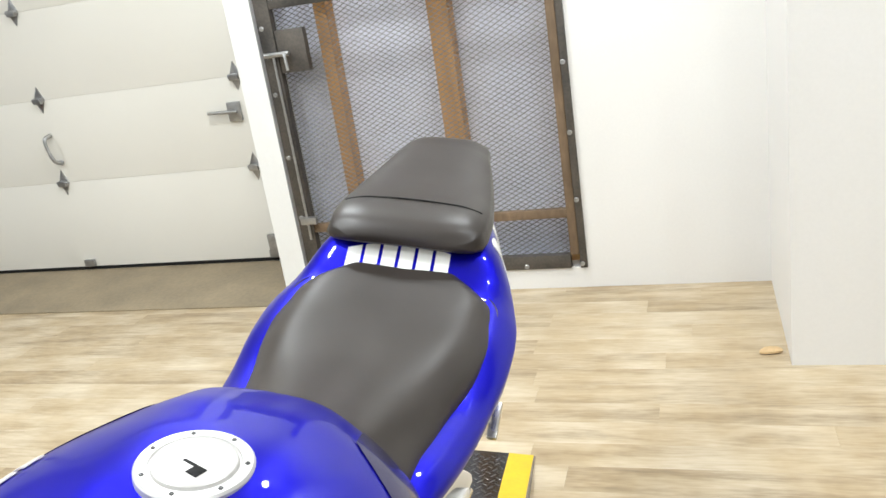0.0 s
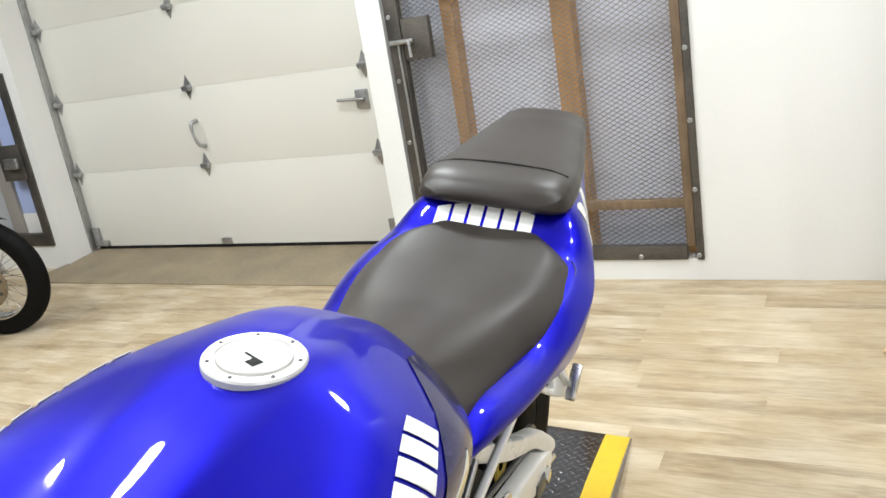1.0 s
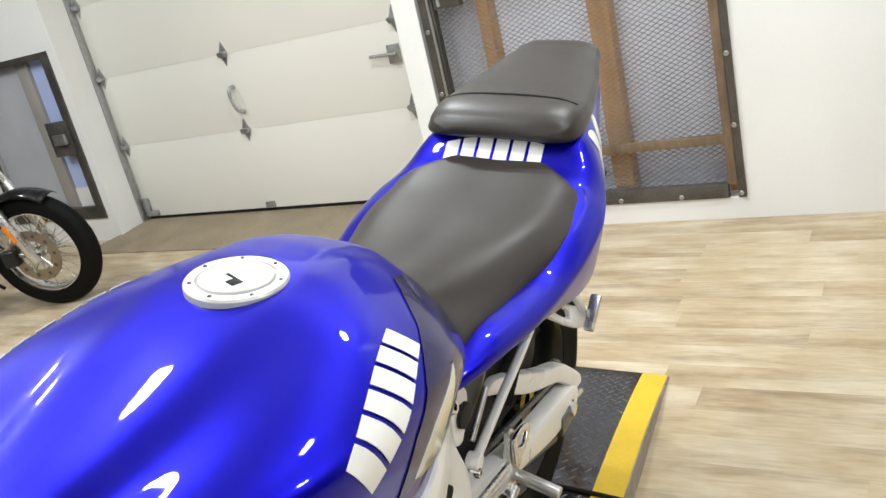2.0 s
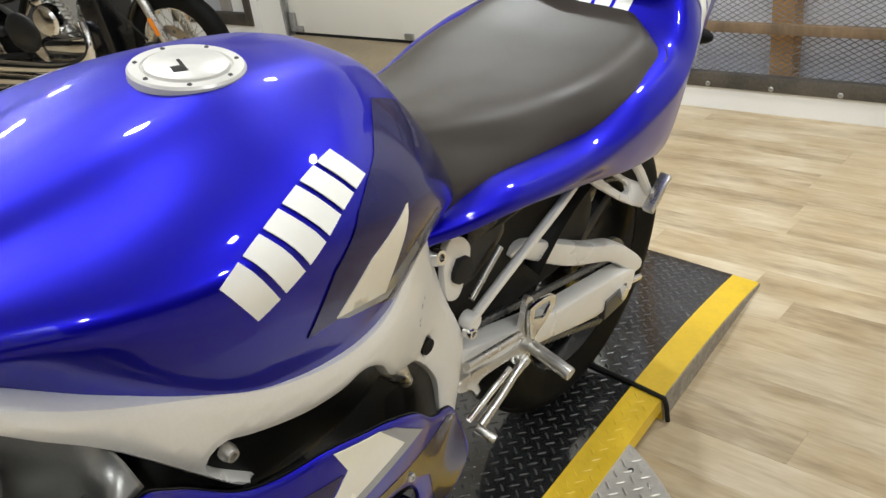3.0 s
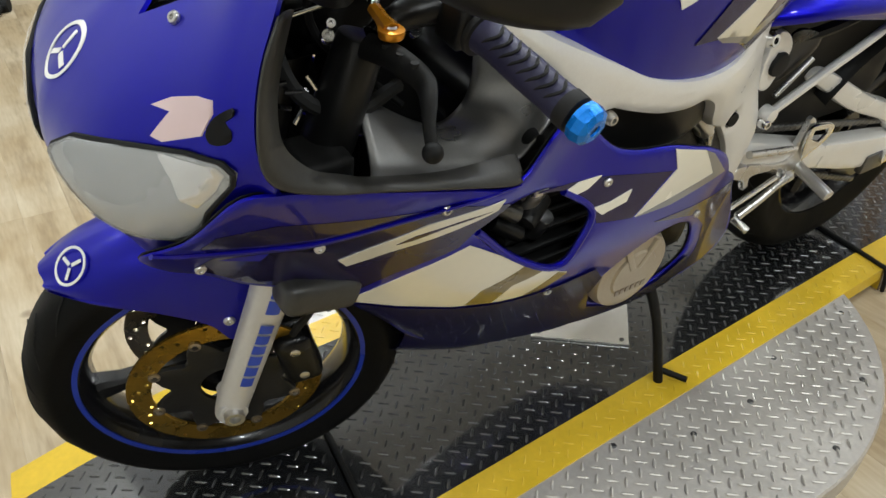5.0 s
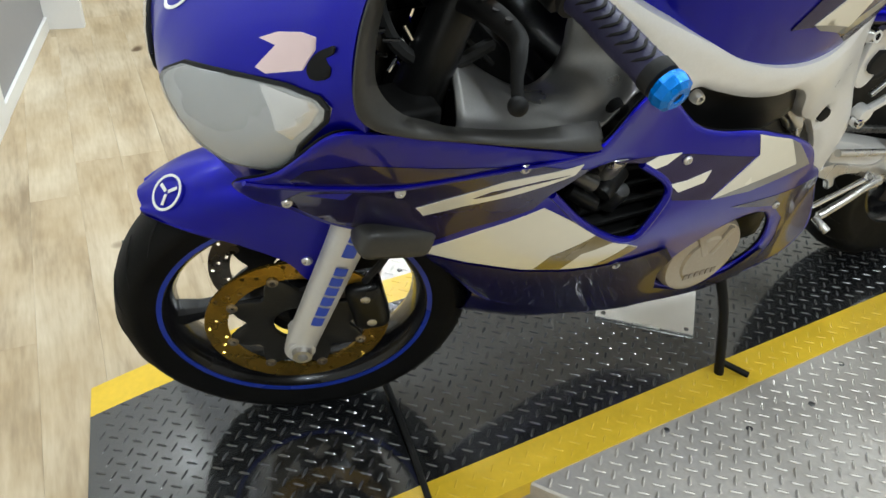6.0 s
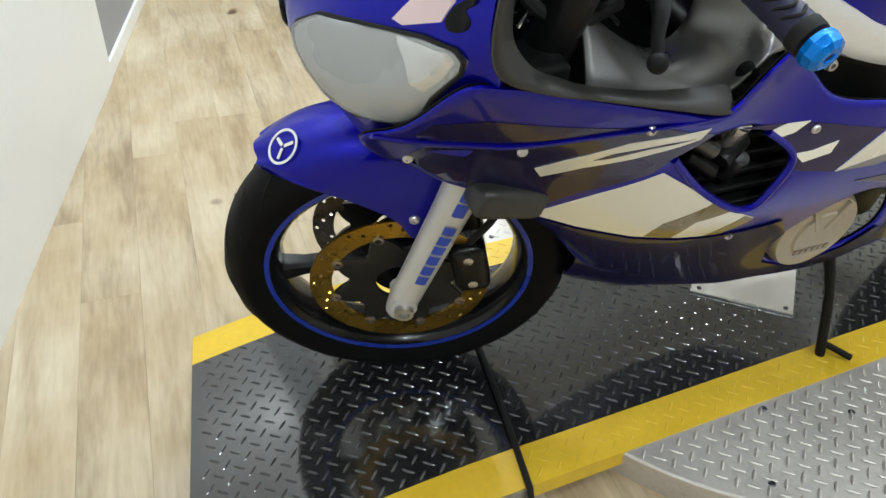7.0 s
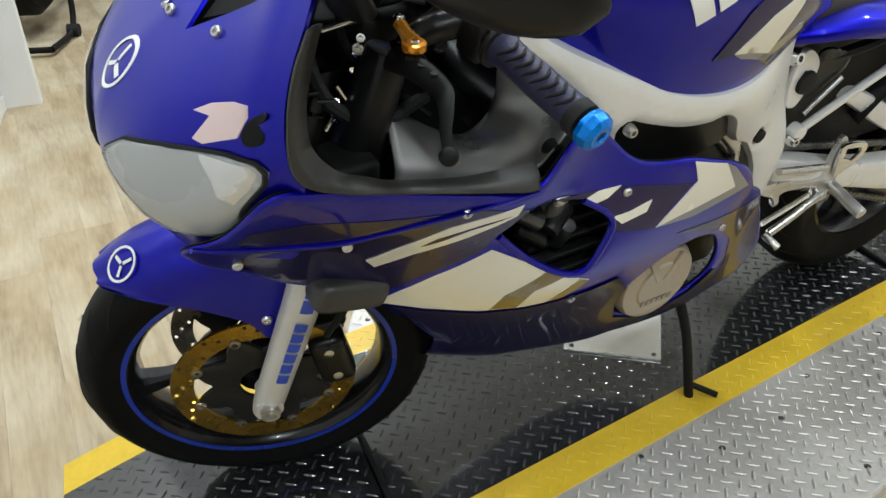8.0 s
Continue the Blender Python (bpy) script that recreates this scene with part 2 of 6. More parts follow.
def link_mesh(name, bm, material, parent=None, label="", smooth=True, angle=38):
    me = bpy.data.meshes.new(name)
    bmesh.ops.recalc_face_normals(bm, faces=bm.faces)
    for f in bm.faces:
        f.smooth = smooth
    if smooth:
        for e in bm.edges:
            if len(e.link_faces) == 2 and e.calc_face_angle(0) > radians(angle):
                e.smooth = False
    bm.to_mesh(me)
    bm.free()
    me.materials.append(material)
    ob = new(name, me)
    if parent is not None:
        ob.parent = parent
    if label:
        ob["label"] = label
    return ob


def part(name, bm, material, parent, label="", smooth=True, angle=38):
    """One mesh object under a thing or a part."""
    return link_mesh(name, bm, material, parent, label, smooth, angle)


def structure(name, bm, material, m=None, label="", smooth=False, kind="structure"):
    ob = link_mesh(name, bm, material, None, label, smooth)
    if m is not None:
        ob.matrix_world = m
    ob["kind"] = kind
    return ob


def box(x0, x1, y0, y1, z0, z1, bevel=0.0, segs=2, bm=None, turn=None):
    b = bmesh.new()
    g = bmesh.ops.create_cube(b, size=1)
    bmesh.ops.scale(b, vec=(x1 - x0, y1 - y0, z1 - z0), verts=g["verts"])
    bmesh.ops.translate(b, vec=((x0 + x1) / 2, (y0 + y1) / 2, (z0 + z1) / 2), verts=g["verts"])
    if bevel:
        bmesh.ops.bevel(b, geom=list(b.edges), offset=bevel, segments=segs, profile=0.6, affect="EDGES")
    if turn is not None:
        b.transform(turn)
    return join(bm, b)


def join(bm, other):
    if bm is None:
        return other
    me = bpy.data.meshes.new("tmp")
    other.to_mesh(me)
    other.free()
    bm.from_mesh(me)
    bpy.data.meshes.remove(me)
    return bm


def rod(a, b, r, r2=None, n=14, bevel=0.0, bm=None):
    """A round bar from a to b."""
    a, b = Vector(a), Vector(b)
    o = bmesh.new()
    bmesh.ops.create_cone(o, cap_ends=True, segments=n, radius1=r, radius2=r if r2 is None else r2, depth=(b - a).length)
    if bevel:
        rims = [e for e in o.edges if any(len(f.verts) > 4 for f in e.link_faces)]
        bmesh.ops.bevel(o, geom=rims, offset=bevel, segments=2, profile=0.6, affect="EDGES")
    o.transform(Matrix.Translation((a + b) / 2) @ (b - a).to_track_quat("Z", "Y").to_matrix().to_4x4())
    return join(bm, o)


def smooth_line(points, per=6, closed=False):
    """Catmull-Rom through the points."""
    p = [Vector(q) for q in points]
    n = len(p)
    out = []
    for i in range(n if closed else n - 1):
        a, b = p[i], p[(i + 1) % n]
        z = p[i - 1] if closed or i else a * 2 - b
        c = p[(i + 2) % n] if closed or i + 2 < n else b * 2 - a
        for k in range(per):
            t = k / per
            out.append(0.5 * ((2 * a) + (b - z) * t + (2 * z - 5 * a + 4 * b - c) * t * t + (3 * a - z - 3 * b + c) * t**3))
    if not closed:
        out.append(p[-1])
    return out


def tube(points, r, n=10, per=6, caps=True, flat=1.0, bm=None):
    """A tube swept along a smooth line; r may be a number or one per point."""
    line = smooth_line(points, per) if per > 1 else [Vector(q) for q in points]
    m = len(line)
    rs = np.interp(np.linspace(0, 1, m), np.linspace(0, 1, len(points)), r if hasattr(r, "__len__") else [r] * len(points))
    o = bmesh.new()
    rings = []
    side = None
    for i, q in enumerate(line):
        d = (line[min(i + 1, m - 1)] - line[max(i - 1, 0)]).normalized()
        if side is None:
            side = d.orthogonal().normalized()
        side = (side - d * side.dot(d)).normalized()
        up = d.cross(side)
        rings.append([o.verts.new(q + (side * math.cos(2 * math.pi * k / n) + up * flat * math.sin(2 * math.pi * k / n)) * rs[i]) for k in range(n)])
    for a, b in zip(rings, rings[1:]):
        for k in range(n):
            o.faces.new((a[k], a[(k + 1) % n], b[(k + 1) % n], b[k]))
    if caps:
        o.faces.new(rings[0][::-1])
        o.faces.new(rings[-1])
    return join(bm, o)


def lathe(profile, n=48, axis="x", bm=None, closed=False):
    """Turns (along, radius) pairs round an axis through the origin."""
    o = bmesh.new()
    rings = []
    for s, r in profile:
        ring = []
        for k in range(n):
            c, q = math.cos(2 * math.pi * k / n) * r, math.sin(2 * math.pi * k / n) * r
            ring.append(o.verts.new((s, c, q) if axis == "x" else (c, q, s)))
        rings.append(ring)
    pairs = list(zip(rings, rings[1:])) + ([(rings[-1], rings[0])] if closed else [])
    for a, b in pairs:
        for k in range(n):
            o.faces.new((a[k], a[(k + 1) % n], b[(k + 1) % n], b[k]))
    if not closed:
        o.faces.new(rings[0][::-1])
        o.faces.new(rings[-1])
    return join(bm, o)


def loft(rings, caps=True, closed=True, bm=None):
    """A skin over rings of equally many points."""
    o = bmesh.new()
    vs = [[o.verts.new(q) for q in ring] for ring in rings]
    n = len(vs[0])
    for a, b in zip(vs, vs[1:]):
        for k in range(n if closed else n - 1):
            o.faces.new((a[k], a[(k + 1) % n], b[(k + 1) % n], b[k]))
    if caps and closed:
        o.faces.new(vs[0][::-1])
        o.faces.new(vs[-1])
    return join(bm, o)


def table(rows):
    """Smooth columns over the first: f(s) gives the other values."""
    a = np.array(rows, float)
    d = np.gradient(a[:, 1:], a[:, 0], axis=0)

    def f(s):
        i = int(np.clip(np.searchsorted(a[:, 0], s) - 1, 0, len(a) - 2))
        h = a[i + 1, 0] - a[i, 0]
        t = np.clip((s - a[i, 0]) / h, 0, 1)
        return ((2 * t**3 - 3 * t**2 + 1) * a[i, 1:] + (t**3 - 2 * t**2 + t) * h * d[i]
                + (3 * t**2 - 2 * t**3) * a[i + 1, 1:] + (t**3 - t**2) * h * d[i + 1])
    return f


def spline_surface(points):
    """A thin-plate height over (y, z) from a few control points (y, z, height)."""
    p = np.array(points, float)
    n = len(p)
    kern = lambda d: np.where(d > 0, d * d * np.log(d + 1e-12), 0)
    a = np.zeros((n + 3, n + 3))
    a[:n, :n] = kern(np.linalg.norm(p[:, None, :2] - p[None, :, :2], axis=2)) + np.eye(n) * 2e-4
    a[:n, n] = a[n, :n] = 1
    a[:n, n + 1:] = p[:, :2]
    a[n + 1:, :n] = p[:, :2].T
    w = np.linalg.solve(a, np.r_[p[:, 2], 0, 0, 0])
    return lambda y, z: float((kern(np.hypot(y - p[:, 0], z - p[:, 1])) * w[:n]).sum() + w[n] + w[n + 1] * y + w[n + 2] * z)


def inside(q, loop):
    x, y = q
    a, b = loop, np.roll(loop, -1, 0)
    cross = ((a[:, 1] > y) != (b[:, 1] > y)) & (x < (b[:, 0] - a[:, 0]) * (y - a[:, 1]) / (b[:, 1] - a[:, 1] + 1e-15) + a[:, 0])
    return bool(cross.sum() % 2)


def to_edge(q, loops):
    best = 9.0
    for loop in loops:
        a, b = loop, np.roll(loop, -1, 0)
        ab = b - a
        t = np.clip(((q - a) * ab).sum(1) / ((ab**2).sum(1) + 1e-15), 0, 1)
        best = min(best, float(np.sqrt((((a + ab * t[:, None]) - q) ** 2).sum(1)).min()))
    return best


def resample(poly, step, smooth):
    p = [Vector((a, b, 0)) for a, b in poly]
    if smooth:
        p = smooth_line(p, 8, True)
    out = []
    for a, b in zip(p, p[1:] + p[:1]):
        k = max(1, int(math.ceil((b - a).length / step)))
        if smooth and out and (a - Vector((*out[-1], 0))).length < step * 0.5:
            continue
        out += [tuple((a.lerp(b, i / k))[:2]) for i in range(k)]
    return np.array(out)


def sheet(poly, height, thick=0.004, round_=0.006, step=0.014, holes=(), lift=0.0, smooth=True, hole_smooth=True, sign=1, to=None, bm=None):
    """A shell over a (y, z) outline: its outer face lies at x = height(y, z) + lift, edges rounded, holes cut through.
    sign -1 mirrors it to the other side; to(y, z, x) may map the points elsewhere."""
    loops = [resample(poly, step, smooth)] + [resample(h, step, hole_smooth) for h in holes]
    lo, hi = loops[0].min(0), loops[0].max(0)
    inner, rim = [], []
    for j, b in enumerate(np.arange(lo[1], hi[1], step * 0.87)):
        for a in np.arange(lo[0] + (j % 2) * step / 2, hi[0], step):
            q = np.array((a, b))
            if inside(q, loops[0]) and not any(inside(q, h) for h in loops[1:]) and to_edge(q, loops) > step * 0.45:
                inner.append((a, b))
    if round_:
        for loop in loops:
            for k in range(len(loop)):
                d = loop[(k + 1) % len(loop)] - loop[k - 1]
                nrm = np.array((-d[1], d[0])) / (np.linalg.norm(d) + 1e-12)
                for f in (0.3, 1.0):
                    for sg in (1, -1):
                        q = loop[k] + nrm * sg * round_ * f
                        if inside(q, loops[0]) and not any(inside(q, h) for h in loops[1:]) and to_edge(q, loops) > round_ * f * 0.93:
                            rim.append(tuple(q))
        inner = [q for q in inner if to_edge(np.array(q), loops) > round_ * 1.25]
    pts = [tuple(q) for loop in loops for q in loop] + rim + inner
    edges, at = [], 0
    for loop in loops:
        edges += [(at + i, at + (i + 1) % len(loop)) for i in range(len(loop))]
        at += len(loop)
    v2, _, tris, *_ = delaunay_2d_cdt([Vector(q) for q in pts], edges, [], 0, 1e-6)
    o = bmesh.new()
    outer, back = [], []
    place = to or (lambda y, z, x: (x * sign, y, z))
    for q in v2:
        x = height(q.x, q.y) + lift
        drop = 0.0
        if round_:
            d = to_edge(np.array(q), loops)
            if d < round_:
                drop = round_ * (1 - math.sqrt(max(0, 1 - (1 - d / round_) ** 2)))
        outer.append(o.verts.new(place(q.x, q.y, x - min(drop, thick * 0.95))))
        back.append(o.verts.new(place(q.x, q.y, x - thick)))
    count = {}
    for t in tris:
        c = sum((Vector(v2[i]) for i in t), Vector((0, 0))) / 3
        if not inside(np.array(c), loops[0]) or any(inside(np.array(c), h) for h in loops[1:]):
            continue
        o.faces.new([outer[i] for i in t])
        o.faces.new([back[i] for i in reversed(t)])
        for a, b in zip(t, t[1:] + t[:1]):
            count.setdefault(frozenset((a, b)), []).append((a, b))
    for e in count.values():
        if len(e) == 1:
            a, b = e[0]
            o.faces.new((outer[b], outer[a], back[a], back[b]))
    loose = [v for v in o.verts if not v.link_faces]
    bmesh.ops.delete(o, geom=loose, context="VERTS")
    return join(bm, o)


def ball(c, r, scale=(1, 1, 1), u=20, v=12, bm=None):
    o = bmesh.new()
    bmesh.ops.create_uvsphere(o, u_segments=u, v_segments=v, radius=r)
    bmesh.ops.scale(o, vec=scale, verts=o.verts)
    bmesh.ops.translate(o, vec=c, verts=o.verts)
    return join(bm, o)


def bolt(at, way, r=0.007, h=0.005, bm=None):
    """A round-headed screw with a socket."""
    o = lathe([(0, r), (h * 0.5, r), (h, r * 0.75), (h, r * 0.42), (h * 0.4, r * 0.4)], 12)
    o.transform(Matrix.Translation(at) @ Vector(way).to_track_quat("X", "Z").to_matrix().to_4x4())
    return join(bm, o)


def moved(bm, m):
    bm.transform(m)
    return bm

# ---- the room ----
ROOM = pose(0.557, 2.735, 0, 0, 0, -5.3)
RX0, RX1, RY0, RY1 = -7.5, 7.5, -11.0, 0.6          # in the room's own axes: u along the back wall, v into it
DOOR_V, LEFT_V = 0.39, 0.15
DOOR_U0, DOOR_U1 = -4.10, -1.66

structure("subfloor", box(RX0, RX1, RY0, RY1, -0.14, -0.012), M["sill"], ROOM, "concrete slab under the planks")
structure("ceiling", box(RX0, RX1, RY0, RY1, CEILING, CEILING + 0.12), M["ceiling"], ROOM, "white painted ceiling")


def wall_box(name, u0, u1, v0, v1, z0=0.0, z1=CEILING, mat="wall", label="white painted wall"):
    return structure(name, box(u0, u1, v0, v1, z0, z1), M[mat], ROOM, label)


# back wall with a barred opening, the sectional door, and a second barred opening
GATE_U0, GATE_U1, GATE_Z0, GATE_Z1 = -1.325, 0.01, 0.095, 2.35
wall_box("wall_north", GATE_U1, 0.755, 0, 0.14)
wall_box("wall_north_sill", -1.345, GATE_U1, 0, 0.14, 0, GATE_Z0)
wall_box("wall_north_head", -1.345, GATE_U1, 0, 0.14, GATE_Z1, CEILING)
wall_box("wall_north_back", -1.47, 0.755, 0.19, 0.24)
wall_box("wall_north_pier", -1.47, -1.345, -0.004, DOOR_V - 0.055, 0, CEILING, "trim", "white painted door post")
wall_box("wall_north_over_door", DOOR_U0 - 0.05, -1.47, 0.12, 0.3, 2.45, CEILING)
wall_box("wall_northwest_reveal", -4.19, -4.114, LEFT_V + 0.12, DOOR_V + 0.1)
LG0, LG1, LGZ0, LGZ1 = -5.24, -4.195, 0.165, 1.31
wall_box("wall_northwest_pier", LG1, -4.114, LEFT_V, LEFT_V + 0.12)
wall_box("wall_northwest", RX0, LG0, LEFT_V, LEFT_V + 0.12)
wall_box("wall_northwest_sill", LG0, LG1, LEFT_V, LEFT_V + 0.12, 0, LGZ0)
wall_box("wall_northwest_head", LG0, LG1, LEFT_V, LEFT_V + 0.12, LGZ1, CEILING)
wall_box("wall_northwest_back", RX0, -4.32, LEFT_V + 0.2, LEFT_V + 0.25)
wall_box("wall_jog", 0.755, 0.88, -0.74, 0.14)
wall_box("wall_northeast", 0.88, RX1, -0.74, -0.62)
# unseen walls, added dark so that the motorcycle mirrors less light
wall_box("wall_east", RX1, RX1 + 0.12, RY0, -0.62, mat="wall_dark", label="unseen wall, kept dark to lower the reflections")
wall_box("wall_west", RX0 - 0.12, RX0, RY0, LEFT_V + 0.2, mat="wall_dark", label="unseen wall, kept dark to lower the reflections")
wall_box("wall_south", RX0, RX1, RY0 - 0.12, RY0, mat="wall_dark", label="unseen wall, kept dark to lower the reflections")
wall_box("wall_door_back", -4.4, -1.47, DOOR_V + 0.1, DOOR_V + 0.18)

# partition near the front wheel
PART = pose(-0.40, -1.26, 0, 0, 0, 164.4)
structure("wall_partition", box(-3.0, 1.10, 0.0, 0.16, 0, CEILING), M["wall_gloss"], PART, "glossy white partition wall")
# the end piece's shade is put into its grey
structure("wall_partition_end", box(1.10, 1.90, 0.014, 0.13, 0, CEILING), M["wall_grey"], PART, "grey partition wall, darkened for its shade")
structure("baseboard", box(1.103, 1.895, 0.002, 0.014, 0.0, 0.05, 0.003), M["trim"], PART, "white painted baseboard")
structure("wall_partition_return", box(1.90, 1.94, -0.12, 0.6, 0, CEILING), M["wall"], PART, "white painted wall end")


# threshold ramp in front of the sectional door
def wedge(u0, u1, v0, v1, z0, z1):
    b = bmesh.new()
    vs = [b.verts.new(q) for q in ((u0, v0, 0), (u1, v0, 0), (u1, v1, 0), (u0, v1, 0), (u0 - 0.0, v0, z0), (u1, v0, z0), (u1, v1, z1), (u0 + 0.14, v1, z1))]
    for f in ((3, 2, 1, 0), (4, 5, 6, 7), (0, 1, 5, 4), (1, 2, 6, 5), (2, 3, 7, 6), (3, 0, 4, 7)):
        b.faces.new([vs[i] for i in f])
    return b


structure("threshold", wedge(-4.22, -1.40, -0.12, DOOR_V, 0.006, 0.055), M["sill"], ROOM, "worn tan concrete threshold ramp")


# ---- sectional door ----
def sectional_door():
    door = thing("door_1", "ivory white sectional garage door, closed", "door", kind="structure", m=ROOM)
    z = 0.075
    for k, top in enumerate((0.585, 1.055, 1.525, 1.995, 2.465)):
        part("panel", box(DOOR_U0, DOOR_U1, DOOR_V, DOOR_V + 0.045, z, top - 0.0006, 0.0014), M["door"], door)
        z = top
    part("bottom_seal", box(DOOR_U0 + 0.02, DOOR_U1 - 0.02, DOOR_V + 0.002, DOOR_V + 0.04, 0.054, 0.076, 0.004), M["rubber"], door, "black rubber seal")
    for u in (DOOR_U0 + 0.03, -2.95, DOOR_U1 - 0.06):
        for zz in (0.587, 1.057, 1.527, 1.997):
            leaf = sheet([(u - 0.034, zz), (u, zz + 0.075), (u + 0.034, zz), (u, zz - 0.075)], lambda y, q: -DOOR_V + 0.004, 0.004, 0.0015, 0.03,
                         smooth=False, to=lambda y, q, x: (y, -x, q))
            hinge = part("hinge", leaf, M["zinc"], door, "zinc-plated steel hinge")
            part("knuckle", rod((u - 0.035, DOOR_V - 0.014, zz), (u + 0.035, DOOR_V - 0.014, zz), 0.011, bevel=0.002), M["zinc"], hinge)
            part("hinge_strap", box(u - 0.026, u + 0.026, DOOR_V - 0.03, DOOR_V - 0.004, zz - 0.02, zz + 0.012, 0.004), M["zinc"], hinge)
    grab = tube([(-2.945, DOOR_V - 0.005, 0.86), (-2.95, DOOR_V - 0.05, 0.845), (-2.945, DOOR_V - 0.055, 0.78), (-2.93, DOOR_V - 0.045, 0.72), (-2.92, DOOR_V - 0.005, 0.70)],
                [0.012, 0.011, 0.009, 0.011, 0.014], 10)
    part("pull_handle", grab, M["zinc"], door, "cast metal pull handle")
    lock = part("slide_lock", box(-1.80, -1.725, DOOR_V - 0.02, DOOR_V - 0.001, 0.83, 0.93, 0.006), M["zinc"], door, "zinc slide lock")
    part("lock_bolt", rod((-1.91, DOOR_V - 0.028, 0.885), (-1.74, DOOR_V - 0.028, 0.88), 0.009), M["zinc"], lock)
    for u in (-2.93, DOOR_U0 + 0.1, DOOR_U1 - 0.05):
        part("bottom_bracket", box(u - 0.035, u + 0.035, DOOR_V - 0.02, DOOR_V, 0.078, 0.12, 0.006), M["zinc"], door)
    for u, s in ((DOOR_U0 - 0.01, -1), (DOOR_U1 + 0.004, 1)):
        part("track", box(u - 0.012, u + 0.012, DOOR_V - 0.05, DOOR_V - 0.01, 0.06, 2.5, 0.004), M["zinc"], door, "galvanised steel roller track")
        part("corner_bracket", box(u - s * 0.05 - 0.03, u - s * 0.05 + 0.03, DOOR_V - 0.022, DOOR_V - 0.002, 0.08, 0.21, 0.004), M["zinc"], door)


sectional_door()


# ---- barred openings ----
def expanded_mesh(u0, u1, z0, z1, pu, pz, w, v):
    """Expanded metal: slanted strands that cross at the knots, cut to the frame."""
    o = bmesh.new()
    rows = int((z1 - z0) / pz) + 1
    cols = int((u1 - u0) / pu) + 1
    for j in range(rows):
        for i in range(cols):
            for s in (1, -1):
                c = Vector((u0 + (i + 0.5) * pu, v, z0 + (j + 0.5) * pz))
                d = Vector((pu / 2, 0, s * pz / 2))
                n = Vector((-s * d.z, 0, abs(d.x))).normalized() * w / 2
                t = Vector((0, 0.0016, 0))
                for off in ((0, 0), (0.5, 0.5)):
                    q = c + Vector((pu * off[0], 0.0008 * s, pz * off[1]))
                    if q.x + pu / 2 > u1 or q.z + pz / 2 > z1:
                        continue
                    vs = [o.verts.new(q + e) for e in (-d - n - t, d - n - t, d + n + t, -d + n + t)]
                    o.faces.new(vs)
    return o


def barred_gate(name, u0, u1, z0, z1, v, rails, label, hinge_side=-1, plate=None):
    g = thing(name, label, "security gate", m=ROOM)
    f = 0.07
    part("stile", box(u0, u0 + f, v - 0.012, v + 0.03, z0, z1, 0.003), M["steel"], g)
    part("stile", box(u1 - 0.03, u1, v - 0.012, v + 0.03, z0, z1, 0.003), M["steel"], g)
    part("inner_bar", box(u1 - f, u1 - 0.032, v - 0.006, v + 0.028, z0 + 0.06, z1, 0.003), M["rust"], g, "rust-brown inner bar")
    part("rail", box(u0 + f, u1 - f, v - 0.011, v + 0.03, z0, z0 + 0.062, 0.003), M["steel"], g)
    part("rail", box(u0 + f, u1 - f, v - 0.011, v + 0.03, z1 - 0.062, z1, 0.003), M["steel"], g)
    for z in rails:
        part("cross_bar", box(u0 + f, u1 - f, v - 0.004, v + 0.026, z - 0.02, z + 0.02, 0.003), M["rust" if z < 1 else "steel"], g)
    part("mesh_panel", expanded_mesh(u0 + f * 0.6, u1 - f * 0.6, z0 + 0.05, z1 - 0.05, 0.038, 0.021, 0.0036, v + 0.034), M["mesh"], g, "expanded metal mesh", smooth=False)
    k = 0
    z = z0 + 0.02
    while z < z1:
        for u in (u0 + 0.02, u1 - 0.02):
            part("screw", bolt((u, v - 0.012, z), (0, -1, 0), 0.011, 0.006), M["zinc"], g)
        z += 0.29
    for k in range(1, 5):
        u = u0 + (u1 - u0) * k / 5
        part("screw", bolt((u, v - 0.011, z0 + 0.015), (0, -1, 0), 0.011, 0.006), M["zinc"], g)
    return g


gate = barred_gate("security_gate", GATE_U0, GATE_U1, GATE_Z0, GATE_Z1, 0.0, (0.345, 1.37), "rusty steel framed gate with expanded metal mesh")
part("latch_plate", box(-1.25, -1.115, -0.010, 0.028, 1.075, 1.26, 0.003), M["steel"], gate, "dark steel latch plate")
slide = part("slide_bolt", rod((-1.31, -0.03, 1.16), (-1.19, -0.03, 1.16), 0.011, bevel=0.002), M["zinc"], gate, "zinc slide bolt")
part("bolt_handle", tube([(-1.21, -0.03, 1.16), (-1.2, -0.055, 1.155), (-1.195, -0.06, 1.09)], 0.007, 8), M["zinc"], slide)
part("cane_bolt", rod((-1.268, -0.028, 0.30), (-1.268, -0.028, 1.15), 0.006), M["zinc"], gate, "long steel drop rod")
part("rod_guide", box(-1.30, -1.22, -0.04, -0.012, 0.375, 0.41, 0.004), M["zinc"], gate)
structure("stud", box(-1.09, -1.035, 0.09, 0.18, GATE_Z0, GATE_Z1), M["stud"], ROOM, "pine wall stud behind the mesh", kind="structure")
structure("stud", box(-0.575, -0.485, 0.09, 0.18, GATE_Z0, GATE_Z1), M["stud"], ROOM, "pine wall stud behind the mesh", kind="structure")
structure("stud", box(-0.07, -0.01, 0.09, 0.18, GATE_Z0, GATE_Z1), M["stud"], ROOM, "pine wall stud behind the mesh", kind="structure")
structure("sheathing", box(-1.33, 0.0, 0.182, 0.189, GATE_Z0, GATE_Z1), M["sheet"], ROOM, "pale blue sheathing behind the mesh")

